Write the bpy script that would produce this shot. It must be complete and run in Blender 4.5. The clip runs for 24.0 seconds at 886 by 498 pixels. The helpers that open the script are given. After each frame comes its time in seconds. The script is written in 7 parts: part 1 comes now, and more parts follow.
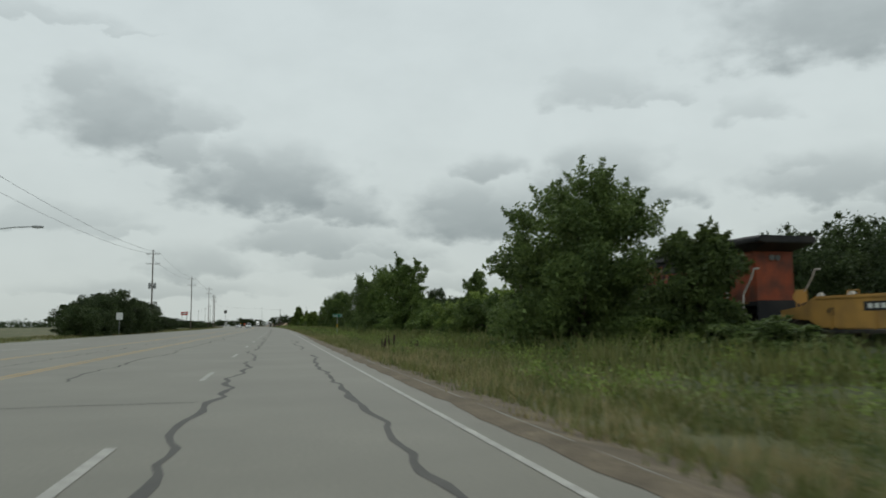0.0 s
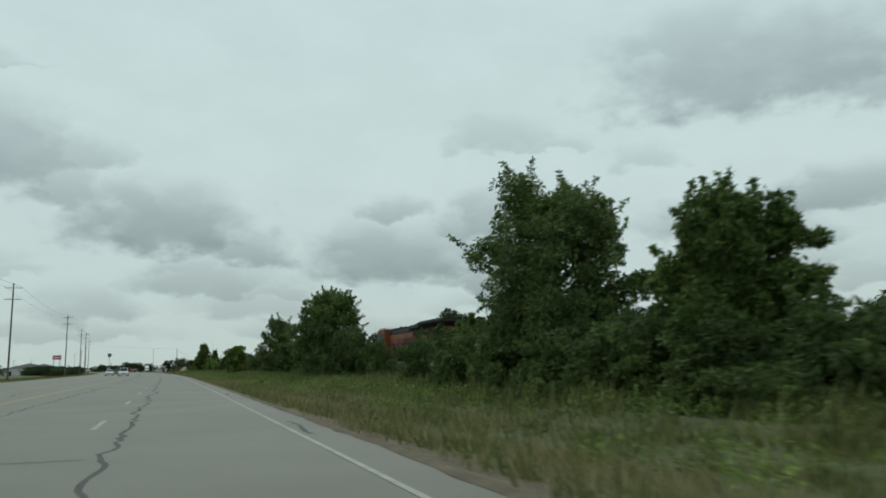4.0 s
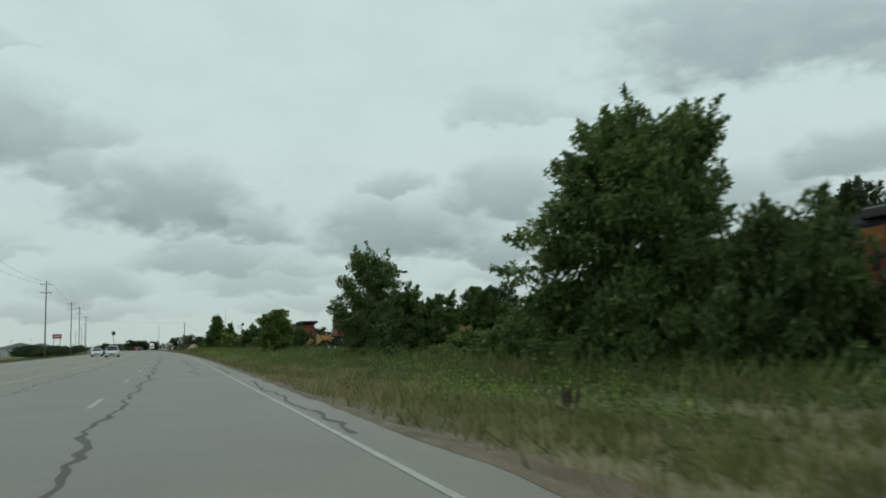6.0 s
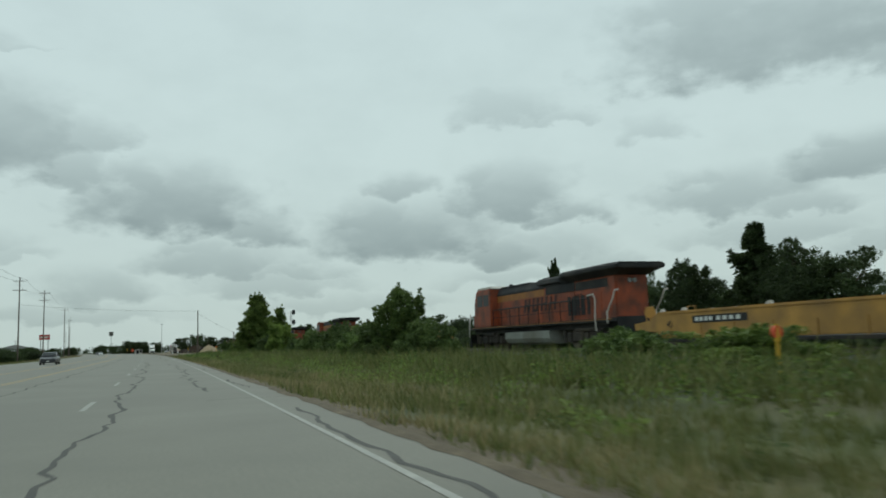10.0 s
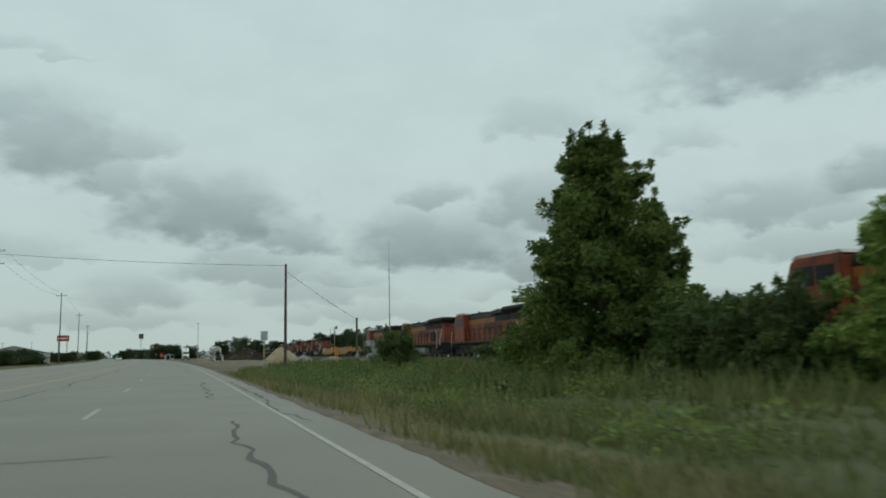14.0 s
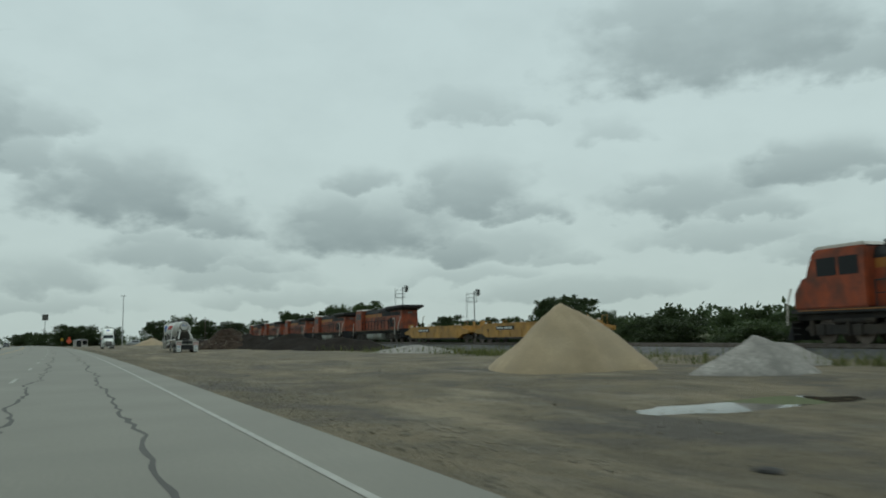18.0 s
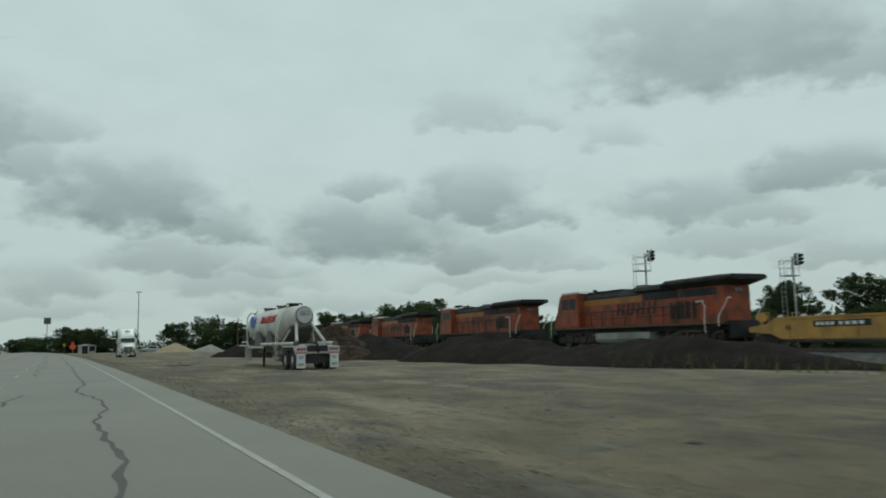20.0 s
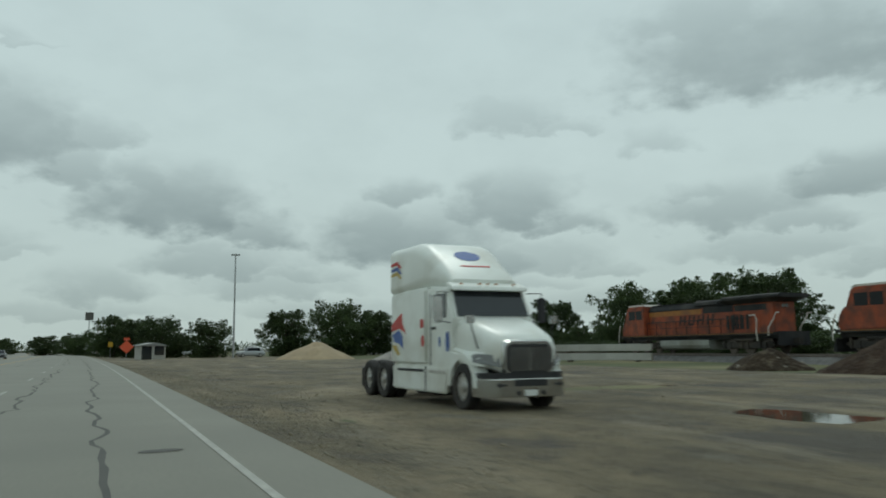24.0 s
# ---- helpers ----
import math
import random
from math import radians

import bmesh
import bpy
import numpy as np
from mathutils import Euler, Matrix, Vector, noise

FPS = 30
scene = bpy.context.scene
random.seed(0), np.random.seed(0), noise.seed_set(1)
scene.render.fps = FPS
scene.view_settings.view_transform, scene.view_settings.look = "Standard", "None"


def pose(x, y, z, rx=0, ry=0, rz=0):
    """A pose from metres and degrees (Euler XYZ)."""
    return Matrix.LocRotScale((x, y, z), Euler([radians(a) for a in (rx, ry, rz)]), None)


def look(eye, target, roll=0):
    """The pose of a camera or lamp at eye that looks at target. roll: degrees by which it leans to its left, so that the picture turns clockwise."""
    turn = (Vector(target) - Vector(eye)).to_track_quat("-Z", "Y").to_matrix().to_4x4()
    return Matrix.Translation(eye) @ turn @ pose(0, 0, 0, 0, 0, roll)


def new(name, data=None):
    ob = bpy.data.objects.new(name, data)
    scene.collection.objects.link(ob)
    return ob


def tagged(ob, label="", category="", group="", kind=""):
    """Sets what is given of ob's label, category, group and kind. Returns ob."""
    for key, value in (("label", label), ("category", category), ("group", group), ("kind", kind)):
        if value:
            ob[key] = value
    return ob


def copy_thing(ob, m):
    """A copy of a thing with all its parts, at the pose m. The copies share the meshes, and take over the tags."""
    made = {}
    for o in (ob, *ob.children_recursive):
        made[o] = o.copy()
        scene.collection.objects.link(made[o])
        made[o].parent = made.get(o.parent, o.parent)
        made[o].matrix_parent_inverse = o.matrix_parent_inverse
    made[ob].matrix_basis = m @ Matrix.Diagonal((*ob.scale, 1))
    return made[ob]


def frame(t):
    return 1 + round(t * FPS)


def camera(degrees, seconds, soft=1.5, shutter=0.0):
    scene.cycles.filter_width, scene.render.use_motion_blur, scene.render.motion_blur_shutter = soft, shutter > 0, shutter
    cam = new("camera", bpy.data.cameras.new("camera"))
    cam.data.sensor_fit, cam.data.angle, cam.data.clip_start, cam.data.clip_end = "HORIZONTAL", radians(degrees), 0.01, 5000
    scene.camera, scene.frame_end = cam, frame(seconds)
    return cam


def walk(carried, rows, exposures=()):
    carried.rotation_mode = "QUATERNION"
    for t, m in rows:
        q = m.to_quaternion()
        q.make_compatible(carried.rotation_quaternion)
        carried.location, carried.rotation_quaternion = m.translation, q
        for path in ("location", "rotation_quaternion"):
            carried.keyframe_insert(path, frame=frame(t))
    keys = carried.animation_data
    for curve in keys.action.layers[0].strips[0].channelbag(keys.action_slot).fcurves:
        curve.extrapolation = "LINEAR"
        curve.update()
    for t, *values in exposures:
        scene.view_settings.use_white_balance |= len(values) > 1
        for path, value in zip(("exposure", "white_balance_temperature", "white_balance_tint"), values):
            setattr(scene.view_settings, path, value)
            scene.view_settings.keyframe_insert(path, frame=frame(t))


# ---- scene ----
EXPOSURES = [(0.0, 0.0, 6500, 10), (1.5, 0.0, 6450, 8), (3.5, 0.0, 6200, 1), (10.0, 0.0, 6200, 0), (13.0, -0.1, 6200, 0), (24.0, -0.12, 6200, 0)]
# the camera, carried by a car at about 88 km/h
cam = camera(61.1, 24.0, soft=1.8, shutter=0.19)
WALK = [
    (0, pose(-0.03, 0.00, 1.20, 95.66, 0.42, -12.46)),
    (0.5, pose(-0.05, 12.15, 1.20, 95.81, 1.51, -12.65)),
    (1, pose(-0.06, 24.30, 1.20, 95.83, 1.25, -13.75)),
    (1.5, pose(-0.08, 36.46, 1.20, 97.70, 1.35, -17.72)),
    (3.5, pose(-0.08, 85.17, 1.20, 99.72, 1.59, -20.07)),
    (4, pose(-0.04, 97.35, 1.20, 98.72, 1.13, -19.69)),
    (4.5, pose(0.00, 109.52, 1.20, 98.17, 1.97, -19.48)),
    (5, pose(0.03, 121.70, 1.20, 97.38, 2.48, -19.31)),
    (5.5, pose(0.09, 133.87, 1.20, 96.99, 2.52, -19.30)),
    (6, pose(0.13, 146.04, 1.20, 96.73, 2.06, -19.27)),
    (6.5, pose(0.16, 158.21, 1.20, 96.78, 1.67, -19.23)),
    (7, pose(0.17, 170.39, 1.20, 97.25, 2.44, -19.07)),
    (7.5, pose(0.06, 182.55, 1.20, 97.44, 2.63, -19.01)),
    (8, pose(-0.07, 194.72, 1.20, 97.49, 2.94, -19.51)),
    (8.5, pose(-0.23, 206.89, 1.20, 97.26, 1.40, -19.65)),
    (9, pose(-0.42, 219.06, 1.20, 97.06, 1.16, -19.28)),
    (9.5, pose(-0.64, 231.24, 1.20, 97.04, 1.65, -19.07)),
    (10, pose(-0.90, 243.43, 1.20, 96.92, 2.09, -18.93)),
    (10.5, pose(-1.14, 255.65, 1.20, 97.06, 2.08, -18.98)),
    (12.5, pose(-2.48, 304.71, 1.20, 96.32, 1.94, -18.13)),
    (13, pose(-2.90, 317.04, 1.20, 96.40, 1.94, -17.80)),
    (13.5, pose(-3.36, 329.39, 1.20, 97.07, 1.19, -17.10)),
    (14, pose(-3.86, 341.77, 1.20, 97.69, 1.27, -16.54)),
    (14.5, pose(-4.45, 354.17, 1.20, 98.39, 1.04, -18.56)),
    (15, pose(-5.07, 366.60, 1.20, 98.40, 2.52, -18.74)),
    (15.5, pose(-5.72, 379.04, 1.20, 97.95, 2.74, -18.94)),
    (16, pose(-6.38, 391.49, 1.20, 97.06, 2.18, -19.20)),
    (16.5, pose(-7.06, 403.94, 1.20, 96.78, 1.86, -20.63)),
    (17, pose(-7.78, 416.39, 1.20, 96.82, 2.40, -21.76)),
    (17.5, pose(-8.52, 428.84, 1.20, 96.58, 1.43, -21.81)),
    (19.5, pose(-11.76, 478.64, 1.20, 96.45, 1.20, -22.71)),
    (20, pose(-12.64, 491.07, 1.20, 96.99, 1.17, -21.90)),
    (20.5, pose(-13.56, 503.49, 1.20, 97.18, 0.16, -20.84)),
    (21, pose(-14.50, 515.91, 1.20, 97.36, 0.31, -20.66)),
    (21.5, pose(-15.49, 528.32, 1.20, 97.21, 0.74, -20.31)),
    (22, pose(-16.51, 540.74, 1.20, 97.30, 1.35, -19.80)),
    (22.5, pose(-17.58, 553.15, 1.20, 97.41, 1.49, -19.23)),
    (23, pose(-18.68, 565.56, 1.20, 97.46, 1.76, -18.88)),
    (23.5, pose(-19.83, 577.97, 1.20, 97.45, 1.84, -19.09)),
    (24, pose(-21.02, 590.38, 1.20, 97.43, 0.62, -19.13)),
]
walk(cam, WALK, EXPOSURES)

# ---- light: overcast sky with broken grey cloud ----
def sky():
    w = bpy.data.worlds.new("overcast_sky")
    scene.world = w
    w.use_nodes = True
    nt = w.node_tree
    nt.nodes.clear()
    N, L = nt.nodes, nt.links

    def node(kind, **kw):
        n = N.new(kind)
        for k, val in kw.items():
            if k == "op":
                n.operation = val
        return n

    def mth(op, a, b=None, c=None, clamp=False):
        n = N.new("ShaderNodeMath")
        n.operation = op
        n.use_clamp = clamp
        for i, v in enumerate((a, b, c)):
            if v is None:
                continue
            if isinstance(v, (int, float)):
                n.inputs[i].default_value = v
            else:
                L.new(v, n.inputs[i])
        return n.outputs[0]

    tc = N.new("ShaderNodeTexCoord")
    sep = N.new("ShaderNodeSeparateXYZ")
    L.new(tc.outputs["Generated"], sep.inputs[0])
    x, y, z = sep.outputs
    az = mth("MULTIPLY", mth("ARCTAN2", x, y), 57.2958)
    el = mth("MULTIPLY", mth("ARCSINE", z), 57.2958)
    comb = N.new("ShaderNodeCombineXYZ")
    L.new(mth("MULTIPLY", az, 0.13), comb.inputs[0])
    L.new(mth("MULTIPLY", el, 0.22), comb.inputs[1])
    n1 = N.new("ShaderNodeTexNoise")
    n1.inputs["Scale"].default_value = 1.1
    n1.inputs["Detail"].default_value = 4
    n1.inputs["Roughness"].default_value = 0.55
    L.new(comb.outputs[0], n1.inputs["Vector"])
    n2 = N.new("ShaderNodeTexNoise")
    n2.inputs["Scale"].default_value = 2.8
    n2.inputs["Detail"].default_value = 4
    n2.inputs["Roughness"].default_value = 0.5
    L.new(comb.outputs[0], n2.inputs["Vector"])
    n3 = N.new("ShaderNodeTexNoise")
    n3.inputs["Scale"].default_value = 2.1
    n3.inputs["Detail"].default_value = 4
    n3.inputs["Roughness"].default_value = 0.5
    off = N.new("ShaderNodeVectorMath")
    off.operation = "ADD"
    off.inputs[1].default_value = (31.0, 17.0, 0)
    L.new(comb.outputs[0], off.inputs[0])
    L.new(off.outputs[0], n3.inputs["Vector"])
    az = mth("ADD", az, mth("MULTIPLY", mth("SUBTRACT", n3.outputs["Fac"], 0.5), 8.0))
    wob = mth("SUBTRACT", n2.outputs["Fac"], 0.5)
    el_true = el
    el = mth("ADD", el, mth("MULTIPLY", wob, 2.6))
    big = mth("SUBTRACT", n1.outputs["Fac"], 0.5)
    jag = mth("MULTIPLY", mth("ADD", wob, big), 0.7)

    # one lump of cloud: round above, flat below
    grp = bpy.data.node_groups.new("cloud_lump", "ShaderNodeTree")
    names = ("az", "el", "jag", "tex", "a0", "e0", "wa", "up", "dn", "k")
    for q in names:
        grp.interface.new_socket(q, in_out="INPUT", socket_type="NodeSocketFloat")
    grp.interface.new_socket("dark", in_out="OUTPUT", socket_type="NodeSocketFloat")
    gi, go = grp.nodes.new("NodeGroupInput"), grp.nodes.new("NodeGroupOutput")
    world_nodes, N, L = (N, L), grp.nodes, grp.links
    v = {q: gi.outputs[q] for q in names}
    da = mth("DIVIDE", mth("SUBTRACT", v["az"], v["a0"]), v["wa"])
    de = mth("SUBTRACT", v["el"], v["e0"])
    up = mth("DIVIDE", mth("MAXIMUM", de, 0.0), v["up"])
    dn = mth("DIVIDE", mth("MINIMUM", de, 0.0), v["dn"])
    r = mth("SQRT", mth("ADD", mth("MULTIPLY", da, da), mth("ADD", mth("MULTIPLY", up, up), mth("MULTIPLY", dn, dn))))
    m = mth("ADD", mth("SUBTRACT", 1.12, r), v["jag"])
    m = mth("MULTIPLY", m, 1.25, clamp=True)
    m = mth("MULTIPLY", mth("MULTIPLY", m, m), mth("SUBTRACT", 3.0, mth("MULTIPLY", m, 2.0)))
    shade = mth("SUBTRACT", 1.0, mth("MULTIPLY", up, 0.62), clamp=True)
    shade = mth("MULTIPLY", shade, mth("MULTIPLY_ADD", v["tex"], 0.7, 0.6))
    L.new(mth("MULTIPLY", mth("MULTIPLY", m, shade), v["k"]), go.inputs["dark"])
    N, L = world_nodes

    lumps = []
    for a0, e0, wa, we, k in CLOUDS:
        lumps.append((a0, e0, wa, we, k))
        if -20 < a0 < 60 and wa > 4.4 and e0 > 5:
            lumps.append((a0 + wa * 0.75, e0 - we * 0.3, wa * 0.6, we * 0.5, k * 0.85))
            lumps.append((a0 - wa * 0.35, e0 + we * 0.5, wa * 0.5, we * 0.55, k * 0.75))
    total = None
    for a0, e0, wa, we, k in lumps:
        g = N.new("ShaderNodeGroup")
        g.node_tree = grp
        for q, sock in (("az", az), ("el", el), ("jag", jag), ("tex", n2.outputs["Fac"])):
            L.new(sock, g.inputs[q])
        for q, val in (("a0", a0), ("e0", e0), ("wa", wa * 1.2), ("up", we * 1.2), ("dn", we * 0.42), ("k", k * 0.95)):
            g.inputs[q].default_value = val
        total = g.outputs["dark"] if total is None else mth("MAXIMUM", total, g.outputs["dark"])
    veil = mth("MULTIPLY", mth("MULTIPLY_ADD", n1.outputs["Fac"], 2.4, -0.95, clamp=True), 0.13)
    dark = mth("MAXIMUM", total, veil)
    # pale haze towards the horizon, blue-grey overhead
    high = mth("MULTIPLY", mth("MAXIMUM", el_true, 0.0), 1 / 40.0, clamp=True)
    base = N.new("ShaderNodeValToRGB")
    cr = base.color_ramp
    cr.elements[0].position, cr.elements[0].color = 0.0, (0.61, 0.672, 0.645, 1)
    cr.elements[1].position, cr.elements[1].color = 1.0, (0.68, 0.77, 0.792, 1)
    mid = cr.elements.new(0.35)
    mid.color = (0.70, 0.78, 0.772, 1)
    L.new(high, base.inputs["Fac"])
    mix = N.new("ShaderNodeMix")
    mix.data_type = "RGBA"
    L.new(dark, mix.inputs["Factor"])
    L.new(base.outputs["Color"], mix.inputs["A"])
    mix.inputs["B"].default_value = (0.30, 0.35, 0.355, 1)
    nish = N.new("ShaderNodeTexSky")
    nish.sky_type = "NISHITA"
    nish.sun_disc = False
    nish.sun_elevation = radians(SUN_EL)
    nish.sun_rotation = radians(SUN_AZ)
    bg1 = N.new("ShaderNodeBackground")
    bg1.inputs["Strength"].default_value = 0.92
    L.new(mix.outputs["Result"], bg1.inputs["Color"])
    bg2 = N.new("ShaderNodeBackground")
    bg2.inputs["Strength"].default_value = 0.05
    L.new(nish.outputs["Color"], bg2.inputs["Color"])
    blend = N.new("ShaderNodeMixShader")
    blend.inputs[0].default_value = 0.94
    L.new(bg2.outputs[0], blend.inputs[1])
    L.new(bg1.outputs[0], blend.inputs[2])
    out = N.new("ShaderNodeOutputWorld")
    L.new(blend.outputs[0], out.inputs[0])


# azimuth, elevation, half widths in degrees, density
CLOUDS = [
    (-11.2, 13.5, 5.2, 5.3, 0.75),
    (-6.5, 14.5, 3.4, 2.1, 0.5),
    (-0.6, 9.4, 6.8, 4.4, 0.9),
    (3.1, 5.8, 6.2, 2.3, 0.65),
    (17.0, 7.2, 7.8, 3.8, 0.9),
    (24.6, 9.9, 5.6, 3.4, 0.8),
    (16.0, 11.3, 2.7, 1.7, 0.6),
    (24.8, 16.7, 4.5, 2.3, 0.4),
    (35.7, 14.3, 2.9, 1.9, 0.35),
    (40.4, 9.0, 6.0, 2.8, 0.65),
    (49.6, 10.7, 6.0, 2.4, 0.75),
    (44.3, 19.1, 12.5, 6.0, 0.72),
    (-5.8, 4.0, 3.9, 2.2, 0.55),
    (27.6, 6.0, 5.1, 2.2, 0.5),
    (6.2, 4.1, 6.5, 1.9, 0.5),
    (-15.9, 20.6, 5.5, 0.9, 0.3),
    (44.2, 6.2, 7.8, 1.9, 0.5),
    (-8.0, 2.3, 9.0, 1.1, 0.45),
    (12.0, 2.6, 9.0, 1.2, 0.4),
    (33.0, 3.0, 9.0, 1.3, 0.45),
    (-14.5, 7.0, 5.0, 1.6, 0.4),
    (52.0, 5.0, 7.0, 1.5, 0.5),
    (24.0, 4.2, 6.0, 1.2, 0.4),
    (72.4, 8.7, 9.2, 2.5, 0.6),
    (93.7, 16.4, 13.3, 4.4, 0.6),
    (123.7, 11.8, 10.3, 2.8, 0.6),
    (140.7, 8.8, 7.7, 4.8, 0.6),
    (170.3, 27.0, 12.4, 2.6, 0.6),
    (-171.9, 22.3, 11.9, 4.6, 0.6),
    (-143.2, 8.3, 10.8, 4.0, 0.6),
    (-123.9, 10.6, 9.8, 2.3, 0.6),
    (-96.7, 28.5, 10.4, 2.9, 0.6),
    (-73.9, 20.9, 13.1, 4.5, 0.6),
]
SUN_EL, SUN_AZ = 58.0, 20.0
sky()
sun = new("sun", bpy.data.lights.new("sun", "SUN"))
sun.data.energy, sun.data.angle, sun.data.color = 0.8, radians(25), (1.0, 0.96, 0.9)
sun.matrix_basis = look(
    (math.sin(radians(SUN_AZ)) * 50, math.cos(radians(SUN_AZ)) * 50, math.tan(radians(SUN_EL)) * 50 + 30), (0, 0, 30))

# ---- plan: the road's line as a function of distance along it ----
BEND_S = [-3000, 0, 100, 200, 300, 400, 500, 600, 700, 900, 6000]
BEND_A = [0, 0, -0.1, 0.49, 1.95, 3.15, 4.25, 5.69, 7.1, 9.5, 9.5]
_S = np.arange(-1500.0, 5000.0, 1.0)
_A = np.interp(_S, BEND_S, BEND_A)
_A = np.convolve(np.pad(_A, 30, mode="edge"), np.ones(61) / 61, "valid")
_X = np.cumsum(-np.sin(np.radians(_A)))
_Y = np.cumsum(np.cos(np.radians(_A)))
_X -= _X[1500]
_Y -= _Y[1500]
RAIL_X = 21.5


def P(s, d, z=0.0):
    """World place at distance s along the road, d to its right."""
    a = radians(float(np.interp(s, _S, _A)))
    return Vector((float(np.interp(s, _S, _X)) + d * math.cos(a), float(np.interp(s, _S, _Y)) + d * math.sin(a), z))


def heading(s):
    return float(np.interp(s, _S, _A))


def road_shift(s):
    k = min(max((s - 430) / 170, 0), 1)
    return -0.55 * k * k * (3 - 2 * k)


def smooth(a, b, v):
    k = np.clip((v - a) / (b - a), 0, 1)
    return k * k * (3 - 2 * k)


LOT_D = [3.0, 4.8, 5.5, 6.8, 7.5, 9.0, 12.0, 17.0, 33.0]
LOT_S = [396, 402, 412, 417, 421, 425, 429, 433, 432]


def lot(s, d):
    """1 inside the bare lot beside the road."""
    edge = np.interp(d, LOT_D, LOT_S)
    return smooth(-1.2, 1.2, s - edge) * smooth(2.0, 3.2, d)


def ground_z(s, d):
    k = lot(s, d)
    z = -0.05 - 0.18 * smooth(2.8, 5.0, d) * (1 - smooth(8, 12, d)) * (1 - k)
    z = z - 0.15 * k * smooth(3, 6, d)
    return z - 0.3 * smooth(22, 30, -d)


# ---- mesh helpers ----
class Geo:
    """Collects faces of one part."""

    def __init__(self):
        self.v, self.f = [], []

    def add(self, verts, faces):
        n = len(self.v)
        self.v += [tuple(p) for p in verts]
        self.f += [tuple(n + i for i in fc) for fc in faces]
        return self

    def box(self, x0, x1, y0, y1, z0, z1, m=None):
        vs = [Vector((x, y, z)) for z in (z0, z1) for y in (y0, y1) for x in (x0, x1)]
        if m is not None:
            vs = [m @ p for p in vs]
        return self.add(vs, [(0, 2, 3, 1), (4, 5, 7, 6), (0, 1, 5, 4), (2, 6, 7, 3), (0, 4, 6, 2), (1, 3, 7, 5)])

    def cyl(self, p0, p1, r0, r1=None, n=12, caps=True):
        r1 = r0 if r1 is None else r1
        p0, p1 = Vector(p0), Vector(p1)
        q = (p1 - p0).to_track_quat("Z", "Y")
        ring = [Vector((math.cos(2 * math.pi * i / n), math.sin(2 * math.pi * i / n), 0)) for i in range(n)]
        vs = [p0 + q @ (c * r0) for c in ring] + [p1 + q @ (c * r1) for c in ring]
        fs = [(i, (i + 1) % n, n + (i + 1) % n, n + i) for i in range(n)]
        if caps:
            fs += [tuple(range(n - 1, -1, -1)), tuple(range(n, 2 * n))]
        return self.add(vs, fs)

    def tube(self, pts, r, n=8):
        """One bent pipe through the points."""
        pts = [Vector(p) for p in pts]
        rings = []
        for i, p in enumerate(pts):
            t = (pts[min(i + 1, len(pts) - 1)] - pts[max(i - 1, 0)]).normalized()
            side = t.cross(Vector((0.31, 0.2, 0.93))).normalized()
            up = side.cross(t)
            rings.append([p + (side * math.cos(2 * math.pi * k / n) + up * math.sin(2 * math.pi * k / n)) * r for k in range(n)])
        return self.loft(rings)

    def prism(self, prof, x0, x1):
        """A (y, z) outline drawn out along x."""
        n = len(prof)
        vs = [(x0, y, z) for y, z in prof] + [(x1, y, z) for y, z in prof]
        return self.add(vs, [(i, (i + 1) % n, n + (i + 1) % n, n + i) for i in range(n)]
                        + [tuple(range(n - 1, -1, -1)), tuple(range(n, 2 * n))])

    def prism_y(self, prof, y0, y1):
        """An (x, z) outline drawn out along y."""
        n = len(prof)
        vs = [(x, y0, z) for x, z in prof] + [(x, y1, z) for x, z in prof]
        return self.add(vs, [(i, n + i, n + (i + 1) % n, (i + 1) % n) for i in range(n)]
                        + [tuple(range(n)), tuple(range(2 * n - 1, n - 1, -1))])

    def loft(self, rings, caps=True):
        n = len(rings[0])
        vs = [p for r in rings for p in r]
        fs = []
        for k in range(len(rings) - 1):
            fs += [(k * n + i, k * n + (i + 1) % n, (k + 1) * n + (i + 1) % n, (k + 1) * n + i) for i in range(n)]
        if caps:
            fs += [tuple(range(n - 1, -1, -1)), tuple(range((len(rings) - 1) * n, len(rings) * n))]
        return self.add(vs, fs)


def mesh_of(name, geo, bevel=0.0, flat=True, angle=35):
    me = bpy.data.meshes.new(name)
    me.from_pydata(geo.v, [], geo.f)
    bm = bmesh.new()
    bm.from_mesh(me)
    bmesh.ops.recalc_face_normals(bm, faces=bm.faces)
    if bevel:
        es = [e for e in bm.edges if len(e.link_faces) == 2 and e.calc_face_angle(0) > 0.6]
        bmesh.ops.bevel(bm, geom=es, offset=bevel, segments=2, affect="EDGES", clamp_overlap=True)
    if not flat:
        for f in bm.faces:
            f.smooth = True
        for e in bm.edges:
            e.smooth = len(e.link_faces) == 2 and e.calc_face_angle(0) < radians(angle)
    bm.to_mesh(me)
    bm.free()
    return me


def part(name, geo, material, parent=None, label="", bevel=0.0, flat=True, at=None):
    me = geo if isinstance(geo, bpy.types.Mesh) else mesh_of(name, geo, bevel, flat)
    if not me.materials:
        me.materials.append(material)
    ob = new(name, me)
    if parent is not None:
        ob.parent = parent
    if at is not None:
        ob.matrix_basis = at
    return tagged(ob, label) if label else ob


def thing(name, m, label, category, group="", kind=""):
    ob = new(name)
    ob.empty_display_size = 0.3
    ob.matrix_basis = m
    return tagged(ob, label, category, group, kind)


